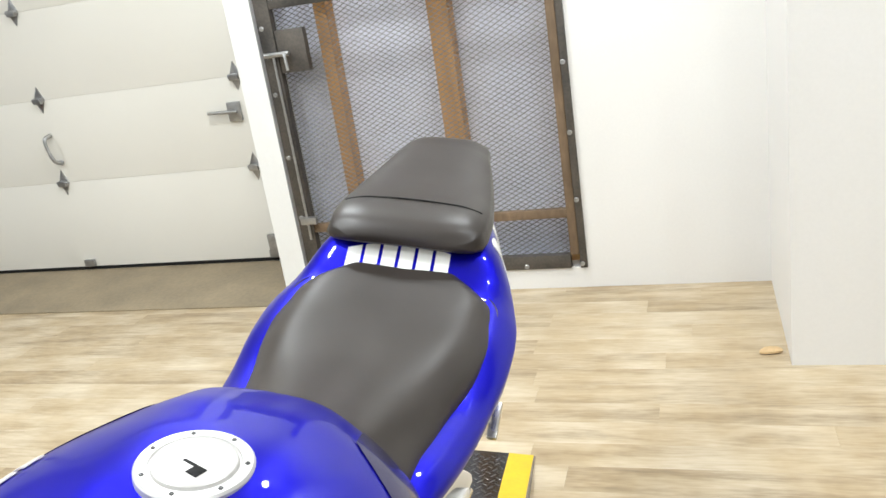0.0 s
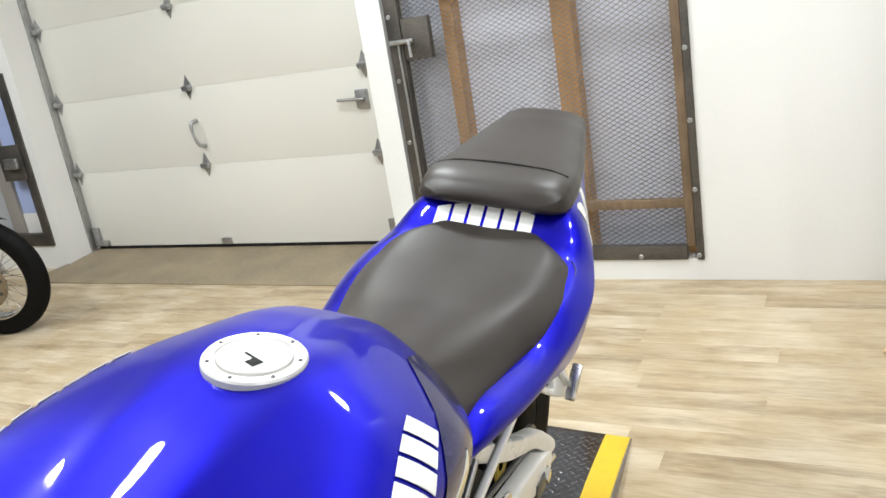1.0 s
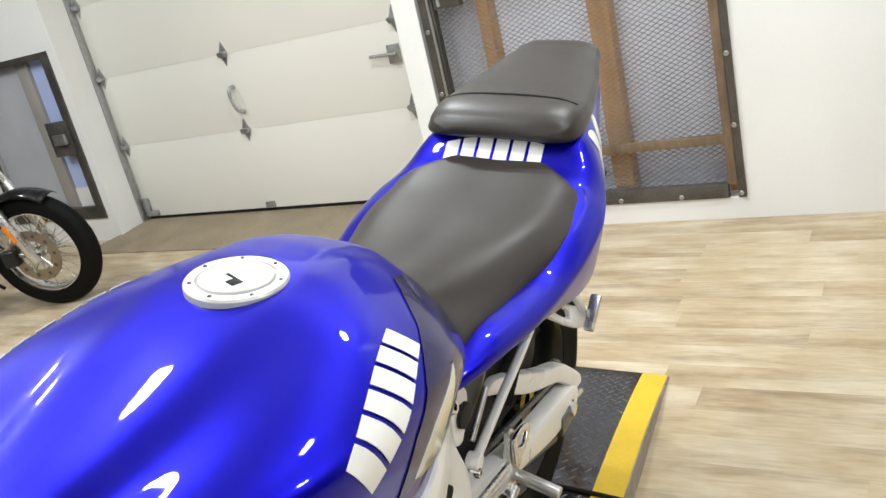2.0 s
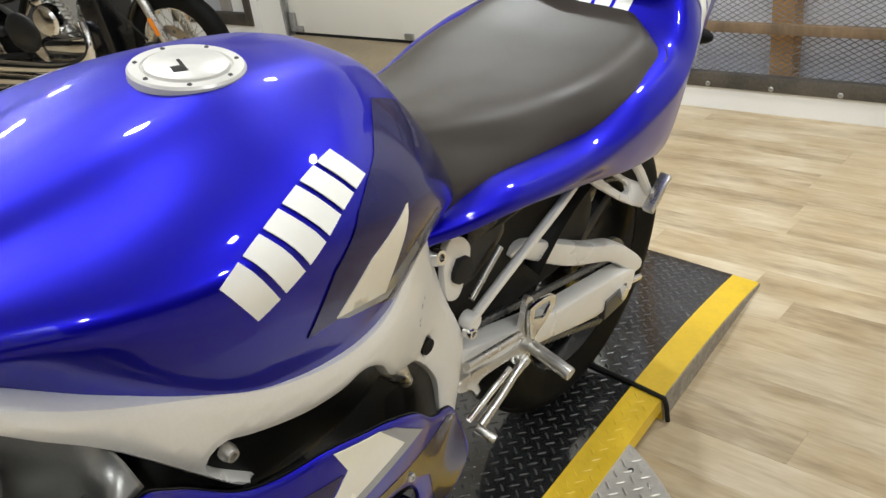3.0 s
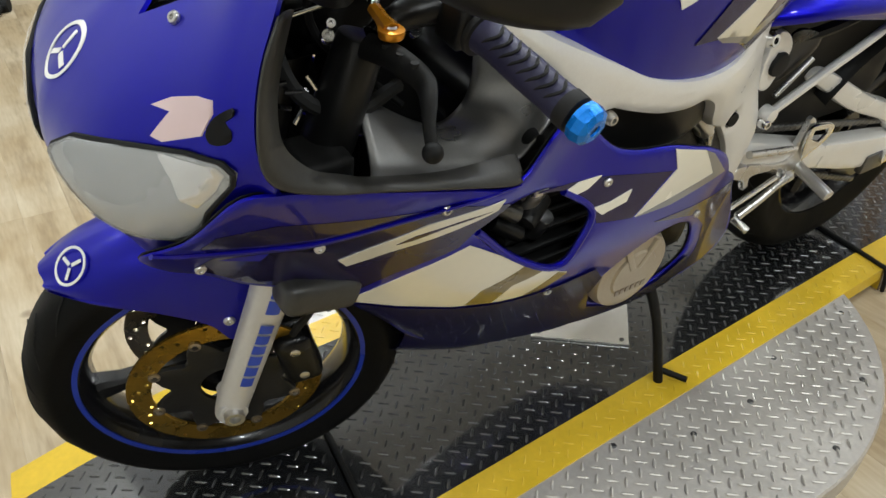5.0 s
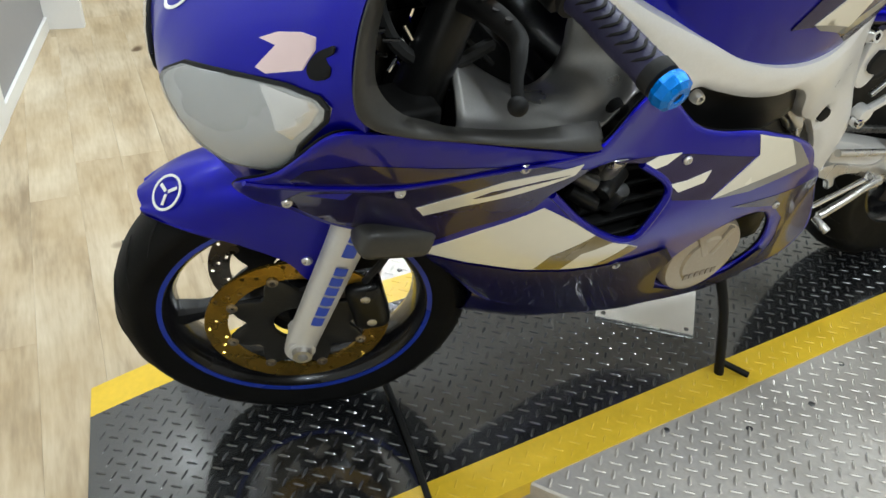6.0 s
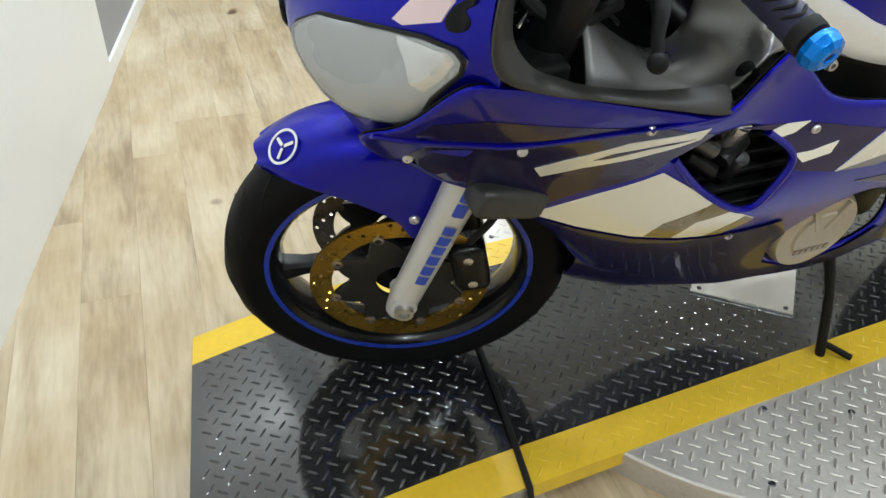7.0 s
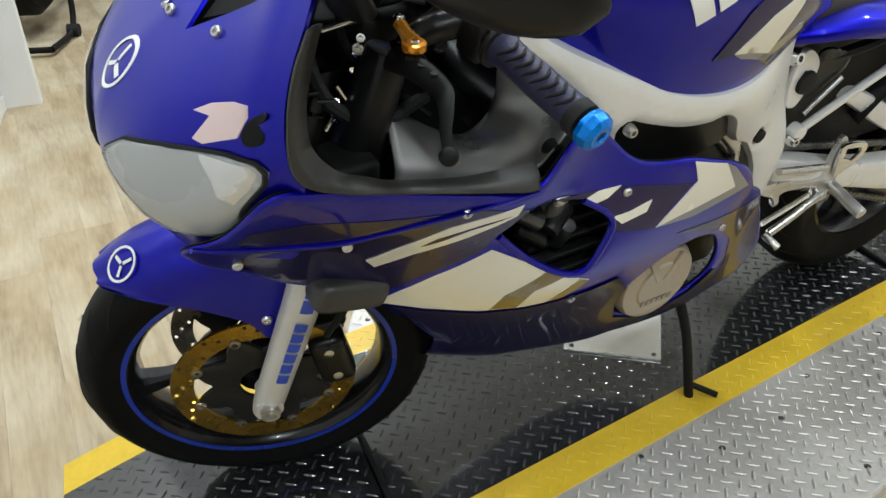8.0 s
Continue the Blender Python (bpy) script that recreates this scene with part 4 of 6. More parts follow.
GUARD_TURN = Matrix.Translation(AXLE_F)
guard = part("front_mudguard", moved(mudguard(), STEER @ GUARD_TURN), M["blue"], bike, "glossy blue front mudguard")
for s in (1, -1):
    part("guard_bolt", moved(bolt((s * 0.0755, 0.012, 0.166), (s, 0, 0), 0.0085, 0.005), STEER @ GUARD_TURN), M["alu2"], guard)

# -- tank
TANK = table([
    # y, half width, top, shoulder, lower edge
    (-.412, .118, .900, .889, .852), (-.36, .152, .917, .896, .826), (-.30, .188, .930, .897, .796), (-.25, .208, .941, .896, .770), (-.20, .219, .953, .895, .745), (-.15, .222, .962, .892, .728),
    (-.11, .222, .968, .889, .719), (-.05, .218, .968, .880, .712), (.0, .210, .963, .868, .721), (.05, .195, .955, .85, .738), (.10, .173, .932, .825, .755), (.145, .145, .865, .80, .772)])


def tank_ring(y):
    w, zt, zs, zb = TANK(y)
    half = [(0, zt + 0.004), (w * 0.26, zt + 0.001), (w * 0.45, zt - 0.010), (w * 0.72, zs + (zt - zs) * 0.60), (w * 0.92, zs + (zt - zs) * 0.25), (w, zs - 0.012),
            (w - 0.012, zs * 0.5 + zb * 0.5), (w - 0.036, zb)]
    line = smooth_line([(a, b, 0) for a, b in half], 5)
    right = [(p.x, y, p.y) for p in line]
    return [(-x, yy, z) for x, yy, z in reversed(right[1:])] + right


tank = part("fuel_tank", loft([tank_ring(y) for y in np.linspace(-.412, .145, 60)], True, True), M["blue"], bike, "glossy deep blue fuel tank", angle=50)


def on_tank(s):
    """Maps (y, arc length from the crest, height) to a point over one side of the tank."""
    def f(y, b, h):
        ring = [p for p in tank_ring(min(max(y, -.411), .144)) if p[0] >= 0]
        arc = np.r_[0, np.cumsum([math.hypot(q[0] - p[0], q[2] - p[2]) for p, q in zip(ring, ring[1:])])]
        at = lambda d: Vector((float(np.interp(d, arc, [p[0] for p in ring])), y, float(np.interp(d, arc, [p[2] for p in ring]))))
        run = at(b + .004) - at(b - .004)
        n = Vector((-run.z, 0, run.x)).normalized()
        q = at(b) + n * h
        return (q.x * s, q.y, q.z)
    return f


# filler cap
CAP = Matrix.Translation((0.012, -.088, .9722)) @ Matrix.Rotation(radians(-1.0), 4, "X") @ Matrix.Rotation(radians(2.5), 4, "Y") @ Matrix.Scale(0.83, 4)
cap = part("filler_cap", moved(lathe([(-0.022, 0.064), (0.001, 0.064), (0.004, 0.0615), (0.004, 0.050), (0.0012, 0.049), (0.0012, 0.047), (0.0055, 0.0455), (0.0075, 0.042)], 56, "z"), CAP),
           M["slider"], tank, "round silver filler cap with key flap")
flap = sheet([(-.008, -.02), (.008, -.02), (.008, .014), (.004, .014), (.004, -.004), (-.008, -.004)], lambda y, z: 0.0085, 0.002, 0.0006, 0.01, smooth=False, to=lambda y, z, x: (y, z, x))
part("key_slot", moved(flap, CAP @ pose(0.0, -0.014, 0, 0, 0, 70)), M["bdark"], cap, "dark key slot")
for k in range(7):
    a = 2 * math.pi * k / 7 + 0.3
    part("cap_screw", moved(bolt((0.0555 * math.cos(a), 0.0555 * math.sin(a), 0.004), (0, 0, 1), 0.0028, 0.0014), CAP), M["steeld"], cap)


def brand_bars(poly_at, n, mat, parent, to=None, height=None, lift=0.0012, slant=0.25, sign=1, gap=0.2):
    """A row of plain slanted blocks in place of lettering, between two lines in (y, z)."""
    a0, a1, b0, b1 = (Vector(q) for q in poly_at)     # lower start, lower end, upper start, upper end
    for k in range(n):
        f0, f1 = (k + gap / 2) / n, (k + 1 - gap / 2) / n
        quad = [tuple(a0.lerp(a1, f0)), tuple(a0.lerp(a1, f1)), tuple(b0.lerp(b1, f1)), tuple(b0.lerp(b1, f0))]
        part("decal", sheet(quad, height, 0.0012, 0, 0.012, lift=lift, smooth=False, sign=sign, to=to), M[mat], parent, "white decal block", angle=60)


flat = lambda y, b: 0.0
for s in (1, -1):
    over = on_tank(s)
    brand_bars(((-.200, .277), (-.045, .205), (-.228, .226), (-.060, .172)), 6, "white", tank, height=flat, to=over, gap=0.22, lift=0.0026)
    for mat, poly, lift, lab in (
        ("navy", [(.04, .125), (.09, .12), (.14, .13), (.14, .205), (.10, .28), (.05, .338), (.0, .37), (-.03, .36), (-.08, .342), (-.14, .342), (-.117, .277), (-.08, .235), (-.02, .19)], 0.0016, "navy panel"),
        ("silverd", [(.01, .288), (.025, .30), (-.025, .355), (-.09, .348), (-.105, .340), (-.08, .326), (-.035, .335)], 0.0022, "silver swoosh decal"),
        ("cream", [(-.013, .240), (-.035, .342), (-.107, .338), (-.07, .285)], 0.0028, "cream wedge decal"),
    ):
        part("decal", sheet(poly, flat, 0.0012, 0, 0.01, lift=lift, smooth=False, to=over), M[mat], tank, lab, angle=60)

# -- seats and tail
SEAT = table([
    # y, half width, top centre, top edge, lower edge, lower half width
    (.09, .09, .925, .90, .74, .118), (.14, .095, .872, .855, .72, .130), (.18, .10, .85, .84, .735, .134), (.25, .115, .838, .825, .74, .140), (.30, .13, .834, .82, .742, .148),
    (.36, .146, .832, .822, .745, .157), (.45, .168, .836, .830, .76, .178), (.55, .176, .846, .841, .80, .184), (.62, .160, .860, .856, .838, .168), (.655, .115, .868, .864, .852, .122)])


def seat_ring(y):
    w, zt, ze, zb, wb = SEAT(y)
    half = [(0, zt), (w * 0.45, zt + 0.002), (w * 0.8, ze + 0.004), (w, ze - 0.018), (wb, (ze + zb) / 2 - 0.004), (wb, zb)]
    line = smooth_line([(a, b, 0) for a, b in half], 5)
    right = [(p.x, y, p.y) for p in line]
    return [(-x, yy, z) for x, yy, z in reversed(right[1:])] + right


part("rider_seat", loft([seat_ring(y) for y in np.linspace(.09, .655, 44)]), M["seat"], bike, "grey-brown vinyl rider seat", angle=50)
TAIL = table([
    # y, half width, top, widest height, bottom
    (.09, .128, .746, .742, .736), (.15, .160, .765, .752, .733), (.21, .178, .778, .758, .728), (.30, .195, .78, .758, .718), (.40, .207, .785, .765, .705), (.50, .218, .818, .785, .690),
    (.58, .216, .838, .803, .68), (.65, .200, .862, .818, .665), (.70, .184, .908, .834, .66), (.75, .166, .925, .845, .672),
    (.85, .136, .94, .865, .72), (.95, .108, .957, .885, .76), (1.05, .08, .978, .91, .82), (1.11, .05, .985, .945, .88), (1.13, .03, .982, .96, .93)])


def tail_ring(y):
    w, zt, zw, zb = TAIL(y)
    half = [(0, zt), (w * 0.5, zt - 0.003), (w * 0.82, zt * 0.8 + zw * 0.2), (w * 0.985, zw + (zt - zw) * 0.25), (w, zw - 0.012), (w * 0.92, zb + 0.02), (w * 0.8, zb), (w * 0.3, zb + 0.012), (0, zb + 0.012)]
    line = smooth_line([(a, b, 0) for a, b in half], 4)
    right = [(p.x, y, p.y) for p in line]
    return [(-x, yy, z) for x, yy, z in reversed(right[1:-1])] + right


tail = part("tail_cowl", loft([tail_ring(y) for y in np.linspace(.09, 1.13, 62)]), M["blue"], bike, "glossy blue tail cowl", angle=55)


def tail_x(y, z):
    ring = [(p[0], p[2]) for p in tail_ring(min(max(y, .091), 1.129)) if p[0] > 0.01]
    top = [q for q in ring if q[1] >= TAIL(y)[2] - 0.015]
    top.sort(key=lambda q: q[1])
    return float(np.interp(z, [q[1] for q in top], [q[0] for q in top]))


# lettering on the hump in front of the pillion pad, as blocks
def tail_top(x, y):
    ring = [(p[0], p[2]) for p in tail_ring(y) if p[0] >= 0]
    top = sorted((q for q in ring if q[1] >= TAIL(y)[2]), key=lambda q: q[0])
    return float(np.interp(abs(x), [q[0] for q in top], [q[1] for q in top]))


for k in range(6):
    x0 = -.108 + .0325 * k
    q = sheet([(x0, .652), (x0 + .026, .652 - 0.0), (x0 + .025, .690), (x0 - .001, .690)], lambda x, y: tail_top(x, y - 0.9 * x * x), 0.0012, 0, 0.01, lift=0.0012, smooth=False,
              to=lambda x, y, z: (x, y - 0.9 * x * x, z))
    part("decal", q, M["white"], tail, "white decal block", angle=60)
for s in (1, -1):
    q = sheet([(.70, .80), (.735, .815), (.775, .875), (.77, .902), (.735, .90), (.74, .87), (.715, .85)], tail_x, 0.0015, 0, 0.01, lift=0.002, sign=s)
    part("decal", q, M["white"], tail, "white script decal", angle=60)
    q = sheet([(.785, .85), (.81, .86), (.84, .908), (.825, .915), (.795, .89)], tail_x, 0.0015, 0, 0.01, lift=0.002, sign=s)
    part("decal", q, M["white"], tail, "white script decal", angle=60)

PAD = table([
    # y, half width, top, bottom
    (.665, .095, .928, .908), (.68, .122, .942, .900), (.71, .134, .955, .900), (.75, .136, .962, .908), (.83, .127, .97, .925), (.93, .108, .988, .945), (1.02, .086, 1.006, .965), (1.07, .07, 1.01, .978), (1.085, .05, 1.004, .985)])


def pad_ring(y):
    w, zt, zb = PAD(y)
    w += 0.008
    half = [(0, zt), (w * 0.6, zt - 0.002), (w * 0.9, zt - 0.011), (w, (zt + zb) / 2), (w * 0.95, zb), (0, zb)]
    line = smooth_line([(a, b, 0) for a, b in half], 4)
    right = [(p.x, y, p.y) for p in line]
    return [(-x, yy, z) for x, yy, z in reversed(right[1:-1])] + right


pad = part("pillion_seat", moved(loft([pad_ring(y) for y in np.linspace(.665, 1.085, 30)]), pose(-0.010, 0, 0)), M["seat"], bike, "grey-brown vinyl pillion pad", angle=50)
seam_line = [(x, .758 - 0.25 * x * x, pad_z) for x in np.linspace(-.13, .13, 9) for pad_z in [PAD(.758)[1] + 0.0005 - (0.012 if abs(x) > .12 else 0.004 * (abs(x) / .1) ** 2)]]
part("piping", moved(tube(seam_line, 0.0022, 6, 2), pose(-0.010, 0, 0)), M["bdark"], pad, "black piping")

# -- main frame
FRAME_X = spline_surface([(-.43, .90, .125), (-.36, .85, .16), (-.28, .78, .182), (-.222, .704, .190), (-.1, .72, .198), (0, .7, .187), (.06, .68, .165), (.119, .574, .132), (.2, .54, .13),
                          (.2, .4, .122), (.13, .72, .13), (-.12, .64, .19), (-.2, .80, .19)])
FRAME_OUT = [(-.445, .895), (-.430, .905), (-.409, .898), (-.389, .863), (-.35, .838), (-.308, .815), (-.228, .778), (-.17, .750), (-.10, .732), (-.03, .73), (.03, .748), (.075, .772), (.11, .76), (.13, .712), (.161, .639), (.204, .544),
             (.21, .467), (.203, .371), (.166, .366), (.152, .438), (.138, .503), (.094, .563), (.033, .60), (.0, .628), (-.025, .665), (-.056, .684), (-.09, .681), (-.14, .687), (-.195, .703), (-.225, .714), (-.241, .703),
             (-.232, .682), (-.19, .638), (-.215, .648), (-.25, .690), (-.292, .742), (-.325, .778), (-.366, .812), (-.418, .858)]
for s in (1, -1):
    fr = part("frame_beam", sheet(FRAME_OUT, FRAME_X, 0.035, 0.014, 0.012, [[(.119 + .009 * math.cos(a), .574 + .012 * math.sin(a)) for a in np.arange(10) * math.pi / 5]], sign=s), M["alu"], bike, "silver twin-spar frame", angle=30)
    cov = part("frame_cover", sheet([(-.25, .722), (-.20, .716), (-.13, .702), (-.05, .70), (.0, .66), (.01, .62), (-.05, .60), (-.13, .60), (-.21, .63), (-.255, .69)], FRAME_X, 0.01, 0.006, 0.02, lift=-0.018, sign=s),
               M["bplastic"], fr, "black plastic frame cover")
    part("cover_screw", bolt((s * (FRAME_X(-.222, .702) - 0.01), -.222, .702), (s, 0, 0), 0.0085, 0.012), M["alu2"], fr)
    part("pivot_bolt", bolt((s * 0.128, .206, .545), (s, 0, 0), 0.010, 0.014), M["chrome"], fr)
    # dark disc laid over the bore, for the shade inside it
    part("frame_plug", rod((s * .120, .119, .574), (s * (FRAME_X(.119, .574) + .0012), .119, .574), 0.0115, n=20), M["bdark"], fr)
    part("frame_bolt", bolt((s * 0.125, .128, .705), (s, 0, 0.3), 0.012, 0.02), M["chrome"], fr)
    for k in range(4):
        part("spring_coil", lathe([(s * (.10 + .009 * k), .017), (s * (.106 + .009 * k), .017), (s * (.106 + .009 * k), .008), (s * (.10 + .009 * k), .008)], 16, closed=True), M["chrome"], fr).location = (0, .062, .578)
    part("linkage", tube([(s * .11, .03, .60), (s * .125, .06, .575), (s * .12, .09, .53)], [.012, .016, .010], 10, 4), M["alu2"], fr)

# -- engine
engine = part("engine", box(-.12, .12, -.27, .14, .30, .60, 0.03, 3), M["engine"], bike, "black engine block")
part("cylinder_head", box(-.15, .15, -.33, -.10, .45, .70, 0.03, 3), M["engine"], engine)
part("gearbox", box(-.12, .12, .02, .20, .34, .56, 0.03, 3), M["engine"], engine)
for k in range(6):
    part("engine_fin", box(-.17, .17, -.335, -.12, .47 + .03 * k, .477 + .03 * k, 0.002), M["engine"], engine)
part("radiator", box(-.10, .10, -.40, -.36, .42, .70, 0.006), M["bdark"], bike, "black radiator")
cover = lathe([(.11, .074), (.172, .073), (.182, .068), (.185, .058), (.185, .045), (.188, .042), (.188, .01)], 48)
cover.transform(Matrix.Translation((0, -.072, .382)))
cv = part("engine_cover", cover, M["cover"], engine, "round champagne engine cover")
for k in range(6):
    q = box(.188, .1892, -.104 + .011 * k, -.0965 + .011 * k, .348, .358, 0)
    part("decal", q, M["discsteel"], cv, "worn decal bar", smooth=False)
for a in (62, 118):
    rib = box(.180, .1895, -.006, .006, .012, .066, 0.003)
    rib.transform(Matrix.Translation((0, -.072, .382)) @ Matrix.Rotation(radians(a - 90), 4, "X"))
    part("cover_rib", rib, M["cover"], cv)

# -- side fairing
SIDE = [(-.735, .70), (-.77, .675), (-.74, .62), (-.70, .59), (-.655, .553), (-.60, .527), (-.54, .49), (-.48, .42), (-.405, .33), (-.30, .285), (-.2, .262), (-.1, .25), (0, .245), (.09, .25), (.155, .285),
        (.18, .35), (.17, .41), (.148, .46), (.10, .51), (.05, .545), (0, .60), (-.05, .632), (-.09, .648), (-.14, .664), (-.20, .672), (-.24, .688), (-.29, .735), (-.325, .768), (-.36, .748), (-.406, .704), (-.47, .718),
        (-.534, .737), (-.568, .747), (-.60, .757), (-.625, .764), (-.66, .772), (-.70, .770)]
SCOOP = [(-.425, .626), (-.416, .646), (-.393, .666), (-.352, .667), (-.312, .65), (-.271, .62), (-.258, .597), (-.268, .566), (-.285, .53), (-.32, .535), (-.373, .571)]
COVER_HOLE = [(-.055 + .094 * math.cos(a), .388 + .094 * math.sin(a)) for a in np.arange(20) * math.pi / 10]
for s in (1, -1):
    sf = part("side_fairing", sheet(SIDE, FAIR, 0.005, 0.006, 0.0125, [SCOOP, COVER_HOLE], sign=s), M["blue"], bike, "blue side fairing with air scoop", angle=40)
    deco = (
        ("violet", [(-.70, .655), (-.715, .62), (-.69, .594), (-.655, .563), (-.60, .537), (-.545, .5), (-.50, .555), (-.44, .60), (-.43, .63), (-.40, .672), (-.46, .69), (-.56, .702), (-.66, .718), (-.71, .71), (-.72, .685)], 0.0006, False, "dark violet panel"),
        ("cream", [(-.539, .489), (-.484, .551), (-.427, .602), (-.372, .566), (-.27, .505), (-.297, .467), (-.348, .457), (-.405, .454), (-.476, .467)], 0.0014, False, "cream white panel decal"),
        ("cream", [(-.574, .608), (-.55, .631), (-.496, .667), (-.415, .687), (-.417, .668), (-.478, .634), (-.523, .614), (-.56, .588)], 0.0018, False, "white lightning decal"),
        ("violet", [(-.52, .632), (-.505, .646), (-.455, .664), (-.425, .670), (-.47, .655), (-.505, .636)], 0.0024, False, "dark stripe"),
        ("gold", [(-.391, .457), (-.385, .497), (-.345, .550), (-.318, .533), (-.35, .505), (-.358, .457)], 0.0020, False, "olive shadow decal"),
        ("gold", [(-.318, .464), (-.297, .468), (-.27, .503), (-.29, .516)], 0.0020, False, "olive shadow decal"),
        ("cream", [(-.140, .662), (-.075, .641), (-.022, .586), (-.176, .566), (-.124, .627)], 0.0014, False, "white wedge decal"),
        ("silverd", [(-.075, .641), (-.052, .628), (.008, .572), (-.105, .558), (-.176, .566), (-.03, .585)], 0.0018, False, "grey wedge decal"),
        ("violet", [(-.36, .668), (-.24, .650), (-.13, .626), (-.18, .566), (-.25, .585), (-.262, .612), (-.31, .652)], 0.0006, False, "dark violet panel"),
        ("cream", [(-.31, .652), (-.29, .657), (-.255, .655), (-.275, .643), (-.30, .640)], 0.0018, False, "white fin decal"),
        ("cream", [(-.262, .612), (-.235, .612), (-.2, .620), (-.205, .603), (-.245, .597)], 0.0018, False, "white fin decal"),
        # navy overlay: the lower fairing's dark reflections put into its colour
        ("navy", [(-.535, .485), (-.476, .463), (-.405, .45), (-.348, .452), (-.297, .462), (-.2, .47), (-.158, .42), (-.154, .37), (-.13, .315), (-.08, .289), (-.02, .289), (.02, .315), (.045, .37), (.06, .36), (.08, .30),
                  (.085, .262), (0, .25), (-.1, .255), (-.2, .267), (-.3, .29), (-.4, .335), (-.475, .42)], 0.0034, False, "navy overlay that darkens the lower fairing"),
        ("violet", [(-.12, .53), (.0, .515), (.10, .50), (.145, .455), (.165, .41), (.172, .35), (.15, .295), (.09, .262), (.08, .36), (.06, .43), (0, .485)], 0.0008, False, "dark violet panel"),
    )
    for mat, poly, lift, sm, lab in deco:
        part("decal", sheet(poly, FAIR, 0.0012, 0, 0.0125, lift=lift, smooth=sm, sign=s), M[mat], sf, lab, angle=60)
    part("fairing_liner", sheet(SIDE, FAIR, 0.002, 0, 0.02, [SCOOP, COVER_HOLE], lift=-0.007, sign=s), M["bdark"], sf, "black inside of the fairing")
    ridge = [(s * (FAIR(y, z) + 0.0005), y, z) for y, z in ((-.762, .684), (-.735, .672), (-.70, .665), (-.655, .665), (-.61, .669), (-.53, .685), (-.46, .697), (-.40, .702))]
    part("crease_ridge", tube(ridge, [0.004, 0.006, 0.0065, 0.0065, 0.006, 0.005, 0.004, 0.002], 10, 4, flat=0.6), M["blue"], sf, "blue crease along the fairing")
    rim_pts = [(s * (FAIR(y, z) - 0.002), y, z) for y, z in SCOOP[4:] + SCOOP[:1]]
    part("scoop_lip", tube(rim_pts, 0.005, 8, 4), M["blue"], sf)
    part("scoop_duct", sheet([(-.44, .63), (-.40, .69), (-.33, .68), (-.22, .60), (-.25, .50), (-.33, .51)], FAIR, 0.004, 0, 0.03, lift=-0.07, sign=s), M["bdark"], sf, "black duct inside the scoop")
    for y, z in ((-.709, .618), (-.607, .657), (-.485, .692), (-.244, .643), (.004, .485), (-.274, .453)):
        part("fairing_screw", bolt((s * (FAIR(y, z) + 0.001), y, z), (s, -0.15, 0), 0.0062, 0.0035), M["alu2"], sf)
    if s > 0:
        for k, (y, z, r, mat) in enumerate(((-.385, .625, .015, "bplastic"), (-.355, .605, .012, "steeld"), (-.335, .635, .014, "bplastic"), (-.312, .612, .013, "alu2"), (-.345, .57, .012, "bplastic"), (-.305, .585, .014, "engine"), (-.29, .555, .012, "steeld"))):
            way = Vector((.4, math.sin(k * 2.1), math.cos(k * 2.1))).normalized() * .022
            c = Vector((.175, y, z))
            part("scoop_part", rod(c - way, c + way, r, bevel=0.003), M[mat], sf)
belly = bmesh.new()
rings = []
for y in np.linspace(-.42, .16, 24):
    z1 = float(np.interp(y, [-.42, -.3, -.1, .05, .16], [.36, .30, .262, .262, .30]))
    w = FAIR(y, z1) - 0.022
    half = [(w, z1), (w * 0.93, z1 - 0.04), (w * 0.72, z1 - 0.085), (w * 0.3, z1 - 0.105), (0, z1 - 0.11)]
    line = [(p.x, y, p.y) for p in smooth_line([(a, b, 0) for a, b in half], 4)]
    rings.append(line + [(-x, yy, z) for x, yy, z in reversed(line[:-1])])
part("belly_pan", loft(rings, False, False), M["navy"], bike, "dark blue belly pan")

# -- nose cowl
COWL = table([
    # z, front, outer x, outer y, end x, end y
    (.64, -.768, .125, -.735, .165, -.66), (.67, -.790, .147, -.738, .180, -.64), (.69, -.798, .160, -.738, .195, -.63), (.73, -.806, .182, -.737, .212, -.657), (.78, -.796, .208, -.714, .229, -.669),
    (.81, -.774, .212, -.706, .227, -.680), (.853, -.725, .196, -.692, .220, -.679), (.886, -.684, .178, -.668, .210, -.668), (.918, -.648, .158, -.644, .198, -.650), (.95, -.615, .125, -.615, .178, -.628)])


def cowl_top(x):
    """Upper edge of the nose: a central tab, a dip beside it, then a climb outwards."""
    x = abs(x)
    return min(.95, .858 + .75 * (x - .045)) if x > .045 else min(.893, .858 + 2.4 * (.045 - x))


def cowl_row(z, n=24):
    yc, ox, oy, ex, ey = COWL(z)
    q = smooth_line([(0, yc, 0), (ox * 0.5, yc + (oy - yc) * 0.22, 0), (ox * 0.88, oy - 0.012, 0), ((ox * 0.88 + ex) / 2 + 0.004, (oy - 0.012 + ey) / 2, 0), (ex, ey, 0)], 8)
    return q


def cowl_y(x, z):
    row = cowl_row(z)
    k = max(range(len(row)), key=lambda i: row[i].x if i < 26 else -1)
    xs, ys = [p.x for p in row[:26]], [p.y for p in row[:26]]
    return float(np.interp(abs(x), xs, ys))


